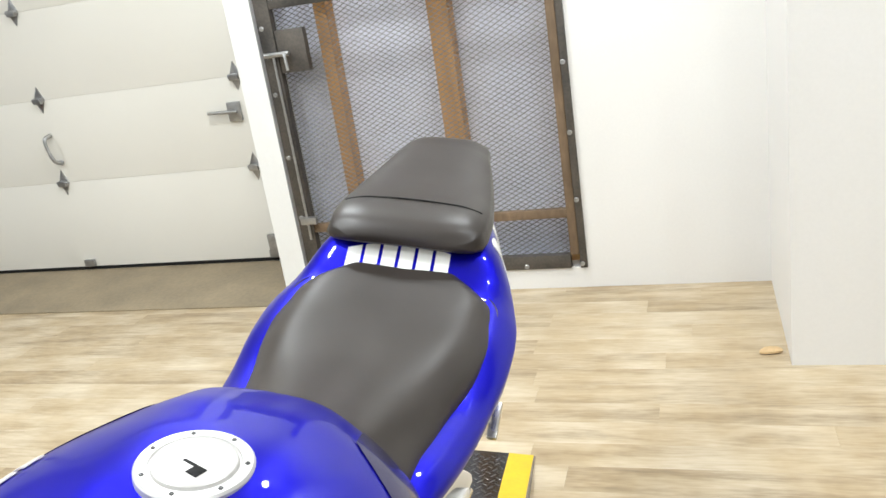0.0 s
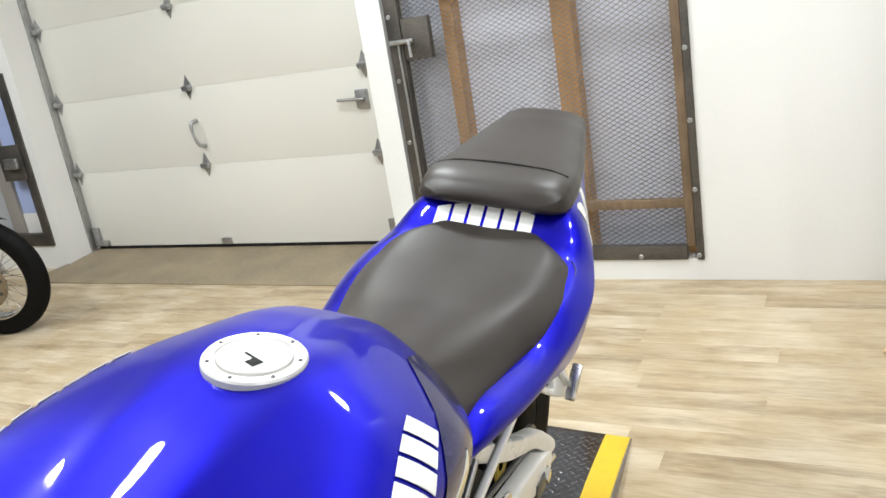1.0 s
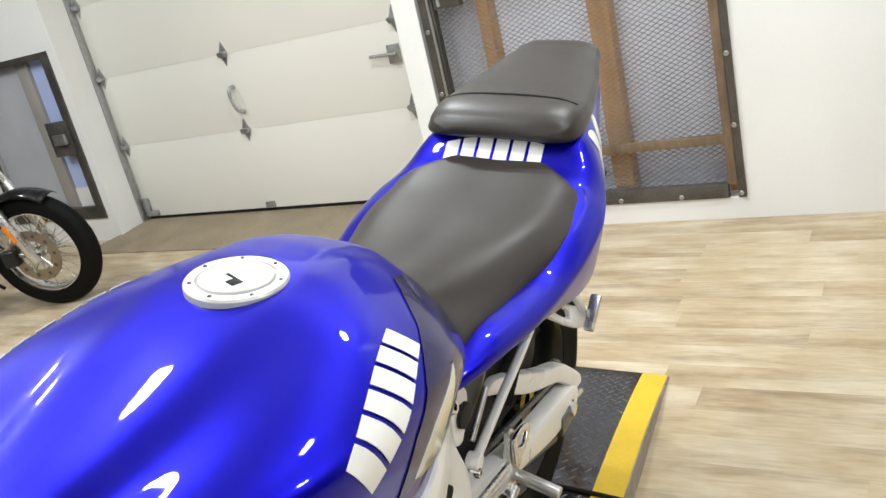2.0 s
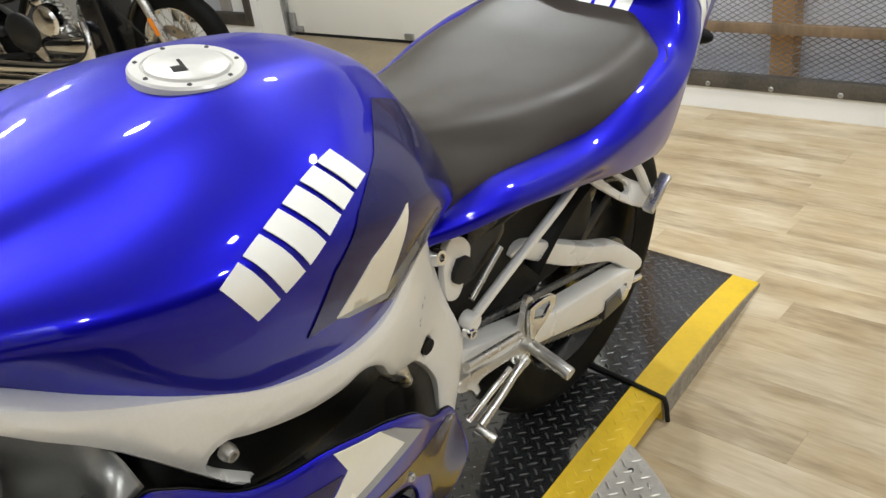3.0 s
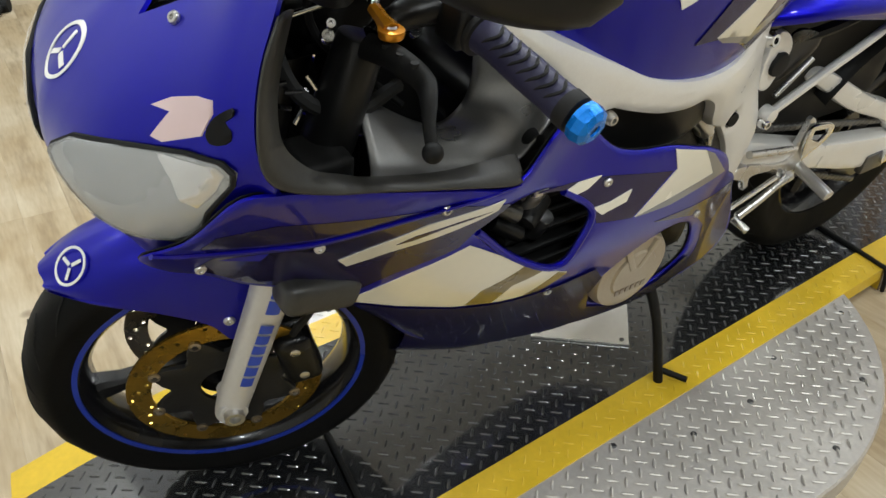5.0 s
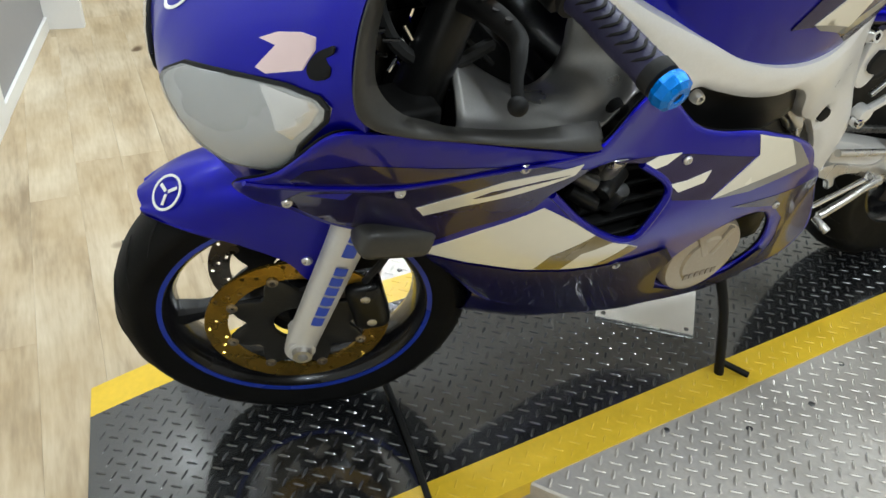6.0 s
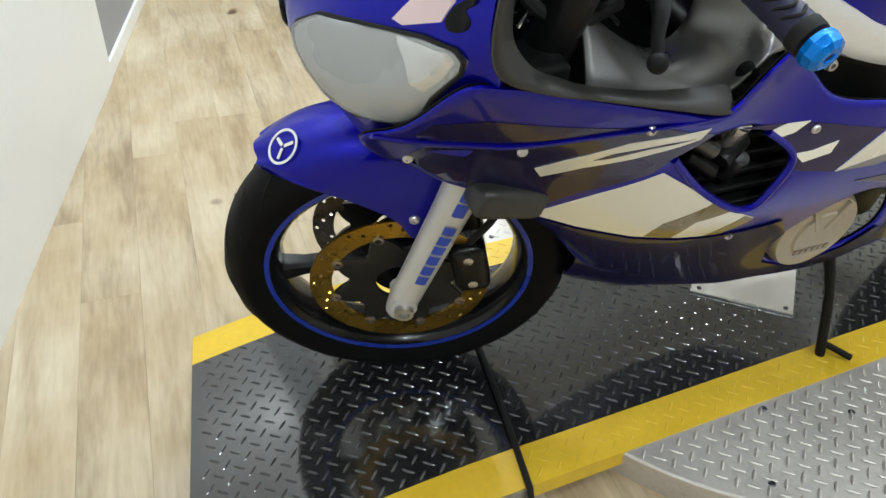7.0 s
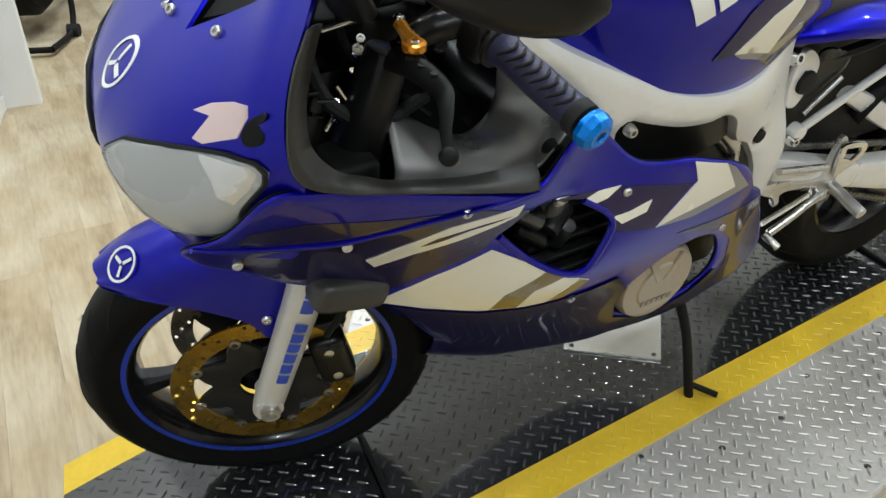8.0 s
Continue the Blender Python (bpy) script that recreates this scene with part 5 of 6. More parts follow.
def cowl_shell():
    """The nose: columns run up to a slanting upper edge that meets the screen."""
    o = bmesh.new()
    cols = []
    for k in range(len(cowl_row(.8))):
        top = .95
        for _ in range(12):
            top = 0.5 * top + 0.5 * cowl_top(cowl_row(top)[k].x)
        cols.append([(*cowl_row(z)[k][:2], z) for z in np.linspace(.64, top, 30)])
    cols = [[(-x, y, z) for x, y, z in c] for c in reversed(cols[1:])] + cols
    va = [[o.verts.new(q) for q in c] for c in cols]
    vb = [[o.verts.new((x * 0.985, y + 0.006, z)) for x, y, z in c] for c in cols]
    n, m = len(va), len(va[0])
    for i in range(n - 1):
        for k in range(m - 1):
            o.faces.new((va[i][k], va[i + 1][k], va[i + 1][k + 1], va[i][k + 1]))
            o.faces.new((vb[i][k], vb[i][k + 1], vb[i + 1][k + 1], vb[i + 1][k]))
        for k in (0, m - 1):
            o.faces.new((va[i][k], va[i + 1][k], vb[i + 1][k], vb[i][k]))
    for i in (0, n - 1):
        for k in range(m - 1):
            o.faces.new((va[i][k], va[i][k + 1], vb[i][k + 1], vb[i][k]))
    return o


nose = part("nose_cowl", cowl_shell(), M["blue"], bike, "blue nose cowl", angle=45)
on_nose = lambda s: (lambda a, z, y: (a * s, -y, z))
nose_h = lambda a, z: -cowl_y(a, z)
LIGHT = [(.024, .728), (.041, .747), (.078, .775), (.133, .792), (.183, .804), (.209, .804), (.215, .796), (.212, .782), (.191, .743), (.171, .704), (.155, .691), (.12, .684), (.08, .683), (.045, .692), (.03, .708)]
for s in (1, -1):
    hl = part("headlight", sheet(LIGHT, nose_h, 0.006, 0.004, 0.011, lift=0.004, smooth=False, to=on_nose(s)), M["lamp"], nose, "grey headlight behind a clear lens")
    part("lens", sheet(LIGHT, nose_h, 0.002, 0.002, 0.011, lift=0.0075, smooth=False, to=on_nose(s)), M["lens"], hl)
    part("reflector", sheet([(.162, .797), (.183, .799), (.206, .800), (.210, .793), (.203, .772), (.190, .750), (.182, .757), (.176, .775)], nose_h, 0.002, 0.001, 0.011, lift=0.0062, smooth=False, to=on_nose(s)), M["chrome"], hl, "bright outer reflector")
    edge = [(s * a, cowl_y(a, z) - 0.003, z) for a, z in LIGHT + LIGHT[:1]]
    part("gasket", tube(edge, 0.003, 6, 1), M["rubber"], hl, "black rubber gasket")
    q = sheet([(.137, .827), (.150, .838), (.172, .848), (.188, .851), (.193, .842), (.190, .822), (.161, .805), (.150, .806), (.156, .829)], nose_h, 0.0015, 0, 0.008,
              lift=0.0015, smooth=False, to=on_nose(s))
    part("decal", q, M["pink"], nose, "pale pink decal shape", angle=60)
    q = sheet([(.196, .841), (.206, .852), (.210, .848), (.203, .838), (.211, .833), (.210, .823), (.200, .818), (.193, .826)], nose_h, 0.0015, 0, 0.008, lift=0.0015, to=on_nose(s))
    part("decal", q, M["bdark"], nose, "black decal shape", angle=60)


def emblem(name, parent, m, r):
    ring = lathe([(0, r), (0.001, r), (0.001, r * 0.86), (0, r * 0.86)], 36, closed=True)
    part(name, moved(ring, m), M["white"], parent, "white ring emblem")
    for a in (90, 210, 330):
        bar = box(0, 0.001, -r * 0.09, r * 0.09, r * 0.1, r * 0.7)
        bar.transform(Matrix.Rotation(radians(a), 4, "X"))
        part(name, moved(bar, m), M["white"], parent, "white emblem bar", smooth=False)


oval = lambda k: [(-.003 + .026 * k * math.cos(a), .813 + .0225 * k * math.sin(a)) for a in np.arange(28) * math.pi / 14]
part("emblem", sheet(oval(1.0), nose_h, 0.0012, 0, 0.006, [oval(0.86)], lift=0.0014, smooth=False, hole_smooth=False, to=on_nose(1)), M["white"], nose, "white ring emblem", angle=60)
for a in (90, 210, 330):
    c, q = math.cos(radians(a)), math.sin(radians(a))
    bar = [(-.003 + .026 * (c * f - q * g), .813 + .0225 * (q * f + c * g)) for f, g in ((.1, -.09), (.7, -.09), (.7, .09), (.1, .09))]
    part("emblem", sheet(bar, nose_h, 0.0012, 0, 0.006, lift=0.0014, smooth=False, to=on_nose(1)), M["white"], nose, "white emblem bar", angle=60)
gd = STEER @ GUARD_TURN
emblem("emblem", guard, gd @ Matrix.Translation((0.032, -.1778, .2652)) @ Vector((0.30, -0.61, 0.73)).to_track_quat("X", "Z").to_matrix().to_4x4(), 0.027)

# -- windscreen
ws = bmesh.new()
rows = []
for f in np.linspace(0, 1, 14):
    row = []
    for q in np.linspace(-1, 1, 21):
        x = (0.152 - 0.02 * f - 0.03 * f ** 3) * q
        foot_z = cowl_top(0.152 * q) - 0.006
        y0 = cowl_y(0.152 * q, foot_z) + 0.004 + 0.16 * f
        z0 = foot_z + (0.115 - 0.075 * abs(q)) * f
        row.append((x, y0, z0))
    rows.append(row)
ws = loft(rows, False, False)
wsob = part("windscreen", ws, M["screen"], bike, "dark smoked windscreen")
wsob.modifiers.new("thickness", "SOLIDIFY").thickness = 0.003
for s in (1, -1):
    for x, z in ((.094, .876), (.008, .864)):
        p = Vector((s * x, cowl_y(x, z) - 0.002, z))
        part("screen_screw", bolt(p, (0.3 * s, -0.8, 0.6), 0.0062, 0.004), M["alu2"], wsob)

# -- inner cockpit panels
RIM_OUT = [(.199, -.648, .918), (.212, -.667, .888), (.222, -.678, .853), (.230, -.681, .808), (.236, -.666, .783), (.238, -.62, .763), (.238, -.568, .748), (.240, -.467, .719), (.241, -.402, .703), (.224, -.392, .712)]
RIM_IN = [(.18, -.628, .912), (.193, -.645, .876), (.203, -.655, .843), (.212, -.654, .808), (.217, -.631, .778), (.217, -.60, .762), (.216, -.566, .747), (.215, -.482, .726), (.213, -.398, .719), (.214, -.389, .714)]
BOWL = [[(.217, -.569, .749), (.217, -.511, .731), (.216, -.446, .716), (.213, -.389, .712), (.210, -.364, .728), (.203, -.338, .740), (.192, -.305, .738)],
        [(.190, -.552, .744), (.190, -.490, .721), (.190, -.426, .703), (.186, -.377, .708), (.180, -.347, .728), (.175, -.330, .752), (.172, -.312, .768)],
        [(.150, -.540, .768), (.152, -.488, .735), (.152, -.429, .712), (.152, -.378, .718), (.150, -.347, .745), (.149, -.338, .774), (.148, -.332, .800)],
        [(.108, -.526, .775), (.108, -.477, .733), (.108, -.424, .704), (.108, -.391, .718), (.108, -.379, .749), (.108, -.380, .784), (.112, -.372, .818)]]
for s in (1, -1):
    turn_s = lambda line: [(p.x * s, p.y, p.z) for p in line]
    ro, ri = smooth_line(RIM_OUT, 6), smooth_line(RIM_IN, 6)
    low = [p + Vector((-0.012, 0, -0.012)) for p in ri]
    rimob = part("inner_rim", loft([turn_s(q) for q in (ro, [a.lerp(b, 0.5) + Vector((0, 0, 0.001)) for a, b in zip(ro, ri)], ri, low)], False, False), M["duct"], bike, "charcoal flange along the cowl opening", angle=60)
    rimob.modifiers.new("thickness", "SOLIDIFY").thickness = 0.003
    cols = [smooth_line(r, 6) for r in BOWL]
    rings = [turn_s(smooth_line([c[k] for c in cols], 6)) for k in range(len(cols[0]))]
    bowl = part("inner_panel", loft(rings, False, False), M["bgrey"], bike, "charcoal inner cowl panel, hollowed", angle=70)
    bowl.modifiers.new("thickness", "SOLIDIFY").thickness = 0.003
    part("panel_knob", lathe([(s * .195, .011), (s * .208, .011), (s * .211, .006)], 16), M["bdark"], bowl).location = (0, -.357, .722)
liner = bmesh.new()
rows = []
for z in np.linspace(.69, .948, 14):
    r = [(p.x * 0.955, p.y + 0.012, z) for p in cowl_row(z)]
    rows.append([(-x, y, q) for x, y, q in reversed(r[1:])] + r)
part("cowl_liner", loft(rows, False, False), M["bdark"], bike, "black liner inside the nose cowl")
for s in (1, -1):
    for y, z, r in ((-.553, .833, .008), (-.55, .845, .006), (-.579, .776, .007), (-.575, .757, .006), (-.512, .715, .007), (-.454, .819, .008), (-.60, .80, .006)):
        part("cockpit_screw", bolt((s * .10, y, z), (s * .7, -.3, .6), r, 0.008), M["chrome"], bike)
    for k, (y, z) in enumerate(((-.602, .800), (-.592, .788), (-.612, .786), (-.598, .772), (-.584, .806), (-.618, .812), (-.575, .742))):
        a = 1.3 * k
        part("connector_clip", rod((s * .125, y - .008 * math.cos(a), z - .008 * math.sin(a)), (s * .130, y + .008 * math.cos(a), z + .008 * math.sin(a)), 0.0026, n=8), M["chrome"], bike)
    part("cable_clip", rod((s * .10, -.593, .862), (s * .105, -.556, .870), 0.003), M["chrome"], bike)
part("dash", box(-.12, .12, -.58, -.50, .88, .99, 0.02, 3), M["bplastic"], bike, "black instrument cluster")
for s in (1, -1):
    part("cable_boot", rod((s * .135, -.535, .848), (s * .135, -.572, .735), 0.024, 0.028, bevel=0.004, n=20), M["bplastic"], bike, "black rubber boot")
    part("relay_box", box(s * .155 - .03, s * .155 + .03, -.62, -.565, .715, .752, 0.008, 3), M["bdark"], bike)
part("front_stay", box(-.05, .05, -.66, -.42, .78, .84, 0.015, 3), M["bdark"], bike, "black cowl stay")

# -- triple clamp, bars, levers
HEAD = Vector((0, -.40, .90))
TURNED = Matrix.Translation(HEAD) @ Matrix.Rotation(radians(-19.5), 4, "Z") @ Matrix.Translation(-HEAD)
AHEAD = TURNED.inverted()
clamp_ob = part("triple_clamp", moved(box(-.125, .125, -.450, -.385, .884, .904, 0.009, 3), TURNED), M["alu2"], bike, "silver top yoke")
for s in (1, -1):
    part("fork_cap", moved(rod((s * .105, -.425, .905), (s * .105, -.418, .945), 0.026, bevel=0.004), TURNED), M["alu2"], clamp_ob)
part("steering_nut", rod((0, -.40, .91), (0, -.396, .935), 0.02, bevel=0.004), M["chrome"], clamp_ob)
part("ignition", moved(rod((0, -.455, .90), (0, -.45, .945), 0.018, bevel=0.004), TURNED), M["bplastic"], clamp_ob)


def bar_side(s):
    """Handlebar, grip, lever; the right one mirrors the left one about the turned yoke."""
    flip = Matrix() if s > 0 else TURNED @ Matrix.Scale(-1, 4, (1, 0, 0)) @ AHEAD
    at = lambda *q: flip @ Vector(q)
    inner, outer = at(.105, -.472, .892), at(.347, -.434, .846)
    way = (outer - inner).normalized()
    bar = part("handlebar", rod(inner, outer, 0.011), M["bplastic"], bike, "black clip-on handlebar")
    a, b = inner + way * 0.108, outer - way * 0.022
    prof = [a.lerp(b, f) for f in np.linspace(0, 1, 9)]
    g = tube(prof, [0.019, 0.0168, 0.0164, 0.0168, 0.0172, 0.017, 0.0166, 0.0172, 0.0178], 18, 1)
    gr = part("grip", g, M["grip"], bar, "purple ribbed rubber grip")
    side_v = way.orthogonal().normalized()
    up_v = way.cross(side_v)
    for k in range(8):
        c = a.lerp(b, 0.16 + 0.095 * k)
        for h in (0, 1):
            pts = []
            for u in np.linspace(-0.9, 0.9, 7):
                an = u + (0 if h else math.pi) + 1.2
                pts.append(c + way * 0.005 * math.cos(3 * u) + (side_v * math.cos(an) + up_v * math.sin(an)) * 0.0172)
            part("grip_groove", tube(pts, [0.0004, 0.0016, 0.0019, 0.0019, 0.0019, 0.0016, 0.0004], 5, 2), M["rubber"], gr)
    part("grip_flange", rod(a - way * 0.004, a + way * 0.003, 0.024, bevel=0.002), M["rubber"], gr)
    part("grip_collar", rod(b - way * 0.012, b + way * 0.002, 0.0186, bevel=0.002), M["rubber"], gr)
    end = lathe([(0.0, 0.013), (0.002, 0.0185), (0.008, 0.020), (0.016, 0.018), (0.020, 0.012), (0.020, 0.006), (0.016, 0.005)], 10)
    end.transform(Matrix.Translation(outer - way * 0.018) @ way.to_track_quat("X", "Z").to_matrix().to_4x4())
    part("bar_end", end, M["cyan"], bar, "cyan anodised bar end", smooth=False)
    sw = box(-0.018, 0.018, -0.021, 0.021, -0.024, 0.024, 0.009, 3)
    sw.transform(Matrix.Translation(inner + way * 0.085) @ way.to_track_quat("X", "Z").to_matrix().to_4x4())
    part("switchgear", sw, M["bplastic"], bar, "black switch housing")
    part("lever_perch", tube([inner + way * 0.06, at(.150, -.505, .868), at(.155, -.535, .856)], [0.017, 0.014, 0.013], 10, 3), M["bplastic"], bar)
    pts = [at(.160, -.546, .853), at(.198, -.537, .857), at(.232, -.530, .852), at(.254, -.538, .846), at(.269, -.546, .834), at(.284, -.550, .817)]
    lv = part("lever", tube(pts, [0.013, 0.012, 0.0105, 0.0085, 0.0065, 0.006], 10, 5, flat=0.55), M["bdark"], bar, "black folding lever")
    part("lever_tip", ball(pts[-1], 0.0095), M["bdark"], lv)
    for k in range(3):
        part("lever_hole", rod(at(.185 + .017 * k, -.540 + .004 * k, .855), at(.185 + .017 * k, -.540 + .004 * k, .8655 - .001 * k), 0.0038, n=10), M["rubber"], lv)
    top = at(.177, -.531, .871)
    adj = rod(top - Vector((0, 0, 0.004)), top + Vector((0, 0, 0.004)), 0.0125, n=18, bevel=0.002)
    adj = tube([top, at(.158, -.529, .873), at(.138, -.526, .874)], [0.010, 0.007, 0.007], 8, 3, bm=adj)
    part("lever_adjuster", adj, M["orange"], lv, "orange anodised adjuster")
    part("adjuster_screw", bolt(top + Vector((0, 0, 0.004)), (0, 0, 1), 0.006, 0.003), M["chrome"], lv)
    part("pivot_screw", bolt(at(.134, -.525, .879), (0, 0, 1), 0.006, 0.004), M["chrome"], lv)


for s in (1, -1):
    bar_side(s)
part("clutch_cable", tube([(.14, -.5, .895), (.10, -.56, .90), (.07, -.55, .82), (.08, -.45, .72)], 0.0045, 8), M["rubber"], bike)
part("wire_loom", tube([(.12, -.47, .87), (.10, -.52, .82), (.03, -.5, .78), (.0, -.42, .74)], 0.009, 8), M["rubber"], bike)
part("wire_loom", tube([(.05, -.60, .86), (.12, -.60, .80), (.14, -.55, .77), (.10, -.47, .76)], 0.008, 8), M["rubber"], bike)

# -- mirrors
for s in (1, -1):
    tip, root = Vector((.428 * s, -.532, 1.016)), Vector((.272 * s, -.622, 1.03))
    along = (tip - root).normalized()
    back = Vector((0, 0, 1)).cross(along).normalized() * s
    upv = along.cross(back) * s
    rings = []
    for f in np.linspace(0, 1, 15):
        g = math.sin(math.pi * min(1, f * 0.94 + 0.06)) ** 0.45 if 0 < f < 1 else 0.08
        c = root.lerp(tip, f)
        hh, dd = 0.044 * g * (0.85 + 0.2 * f), 0.040 * g
        rings.append([c + upv * hh * math.sin(q) + back * (dd * math.cos(q) * (0.35 if math.cos(q) > 0 else 1.0)) for q in np.arange(18) * math.pi / 9])
    mi = part("mirror", loft(rings), M["bplastic"], bike, "black mirror housing", angle=60)
    part("mirror_stem", tube([(s * .185, -.60, .925), (s * .225, -.625, .97), (s * .285, -.618, 1.018)], [0.024, 0.018, 0.02], 12, 5, flat=0.55), M["bplastic"], mi)
    glass = [[root.lerp(tip, f) + back * 0.0145 + upv * q * 0.034 * math.sin(math.pi * f) ** 0.5 for q in (-1, 1)] for f in np.linspace(0.06, 0.94, 12)]
    part("mirror_glass", loft(glass, False, False), M["chrome"], mi)

# -- swingarm, shock, hugger
for s in (1, -1):
    arm = part("swingarm", sheet([(.22, .49), (.30, .468), (.451, .42), (.60, .39), (.725, .365), (.775, .34), (.765, .295), (.735, .295), (.62, .312), (.443, .368), (.30, .41), (.23, .43)], lambda y, z: 0.120 + 0.01 * (y - .3), 0.036, 0.009, 0.02, sign=s), M["alu"], bike, "silver box-section swingarm")
    part("swingarm_brace", sheet([(.404, .568), (.46, .548), (.60, .476), (.695, .438), (.745, .403), (.80, .352), (.78, .325), (.725, .372), (.67, .408), (.54, .460), (.418, .532), (.385, .55)], lambda y, z: 0.085 + 0.1 * (y - .4), 0.03, 0.008, 0.02, sign=s), M["alu"], arm, "silver swingarm brace")
    ax = lathe([(0.10 * s, 0.022), (0.136 * s, 0.022), (0.138 * s, 0.015), (0.150 * s, 0.015), (0.151 * s, 0.01)], 6)
    ax.transform(Matrix.Translation(AXLE_R))
    part("axle_nut", ax, M["chrome"], arm)
    part("chain_adjuster", rod((s * .118, .765, .318), (s * .118, .81, .305), 0.007, bevel=0.002), M["chrome"], arm)
    lever_ = box(s * .12 - 0.008, s * .12 + 0.008, .655, .735, .29, .335, 0.004)
    part("axle_block", lever_, M["steeld"], arm)
# added dark sheets that close the see-through gap before the rear wheel
for s in (1, -1):
    part("inner_fender", sheet([(.20, .66), (.35, .69), (.52, .69), (.60, .61), (.655, .51), (.60, .44), (.45, .44), (.25, .45), (.19, .52)], lambda y, z: .0695, .004, .002, .03, sign=s), M["bdark"], bike, "dark filler sheet for the hugger and the dark around it")
hug = []
for k in range(15):
    a = radians(35 + 5.4 * k)
    hug.append([(0.10 * q, AXLE_R.y - 0.335 * math.cos(a) * 1.0 + 0, AXLE_R.z + (0.335 - 0.03 * q * q) * math.sin(a)) for q in np.linspace(-1, 1, 9)])
hu = part("rear_hugger", loft(hug, False, False), M["bdark"], bike, "black plastic rear hugger")
hu.modifiers.new("thickness", "SOLIDIFY").thickness = 0.004
for z0, z1 in ((.505, .385), (.44, .235)):
    chain = bmesh.new()
    for k in range(30):
        f = k / 29
        y, z = .20 + (AXLE_R.y - .20) * f, z0 + (z1 - z0) * f
        chain = box(.085, .094, y - .0095, y + .0095, z - .006, z + .006, 0.002, 1, bm=chain)
    part("chain", chain, M["steeld"], bike, "dark drive chain", smooth=False)
sp = lathe([(.088, .095), (.096, .095), (.096, .06), (.088, .06)], 44, closed=True)
sp.transform(Matrix.Translation(AXLE_R))
part("rear_sprocket", sp, M["steeld"], bike)
part("shock", rod((0, .27, .46), (0, .34, .70), 0.03), M["engine"], bike)

# -- sub frame, pegs, shift linkage
for s in (1, -1):
    sub = part("subframe_rail", tube([(s * .129, .213, .556), (s * .135, .31, .609), (s * .141, .403, .658), (s * .138, .50, .703)], 0.0098, 12, 3, flat=0.75), M["alu"], bike, "silver subframe rail")
    part("rail_end", rod((s * .118, .214, .557), (s * .139, .214, .557), 0.014, bevel=0.003), M["alu"], sub)
    part("seat_stay", sheet([(.175, .61), (.20, .60), (.215, .63), (.222, .668), (.20, .695), (.175, .70), (.166, .665)], lambda y, z: .119, .01, .003, .012, [[(.186, .646), (.196, .642), (.201, .656), (.192, .666)]], sign=s), M["alu"], sub, "silver seat stay plate")
    part("side_cover", sheet([(.222, .60), (.30, .638), (.305, .668), (.24, .69), (.222, .668)], lambda y, z: .112, .006, .003, .016, sign=s), M["bplastic"], sub, "dark grey side cover")
    part("bodywork_bracket", rod((s * .120, .226, .582), (s * .118, .292, .634), 0.005, n=10), M["alu2"], sub)
    part("wire_loom", tube([(s * .10, .22, .665), (s * .105, .34, .672), (s * .10, .48, .69)], 0.010, 8, 3), M["bdark"], sub)
    part("bodywork_grommet", rod((s * .108, .20, .645), (s * .126, .20, .645), 0.02, bevel=0.004), M["rubber"], sub)
    hang = part("peg_bracket", sheet([(.20, .44), (.225, .448), (.345, .42), (.365, .46), (.372, .50), (.39, .49), (.40, .44), (.405, .405), (.395, .37), (.36, .375), (.345, .40), (.258, .415), (.262, .39), (.25, .385), (.235, .41), (.205, .425)],
                                     lambda y, z: .125, .012, .004, .012, sign=s), M["alu2"], bike, "silver foot peg bracket")
    part("rider_peg", rod((s * .12, .395, .395), (s * .205, .387, .384), 0.0115, bevel=0.003), M["alu2"], hang, "silver round foot peg")
    part("heel_guard", sheet([(.43, .482), (.372, .490), (.367, .459), (.38, .42), (.40, .43), (.418, .437), (.442, .462)], lambda y, z: .134, .006, .002, .012, [[(.422, .474), (.382, .48), (.38, .462), (.412, .448), (.428, .462)]], sign=s, hole_smooth=False), M["chrome"], hang)
    if s > 0:
        part("shift_rod", rod((.132, .206, .482), (.130, .345, .451), 0.0065), M["alu2"], hang)
        part("shift_lever", tube([(.128, .375, .383), (.13, .34, .372), (.132, .30, .353), (.132, .252, .332)], [0.010, 0.0075, 0.007, 0.008], 10, 4), M["alu2"], hang, "silver shift lever")
        part("shift_toe", rod((.13, .244, .331), (.162, .251, .321), 0.0075, bevel=0.002), M["alu2"], hang)
        part("shift_rod", rod((.128, .225, .36), (.128, .33, .392), 0.005), M["chrome"], hang)
    rear = part("pillion_bracket", sheet([(.48, .675), (.53, .682), (.60, .628), (.655, .595), (.69, .57), (.67, .548), (.59, .588)], lambda y, z: .135 + .25 * (.68 - z), .012, .004, .02, [[(.52, .66), (.54, .66), (.61, .608), (.595, .60)]], sign=s), M["alu"], bike, "silver pillion peg bracket")
    part("bracket_arm", tube([(s * .145, .60, .67), (s * .155, .635, .625), (s * .162, .668, .575)], 0.008, 8, 3), M["alu"], rear)
    part("pillion_peg", box(s * .180 - .010, s * .180 + .010, .636, .708, .556, .572, 0.004, 2, turn=Matrix.Translation((0, .64, .56)) @ Matrix.Rotation(radians(40), 4, "X") @ Matrix.Translation((0, -.64, -.56))), M["alu2"], rear, "grey metal pillion peg, folded")

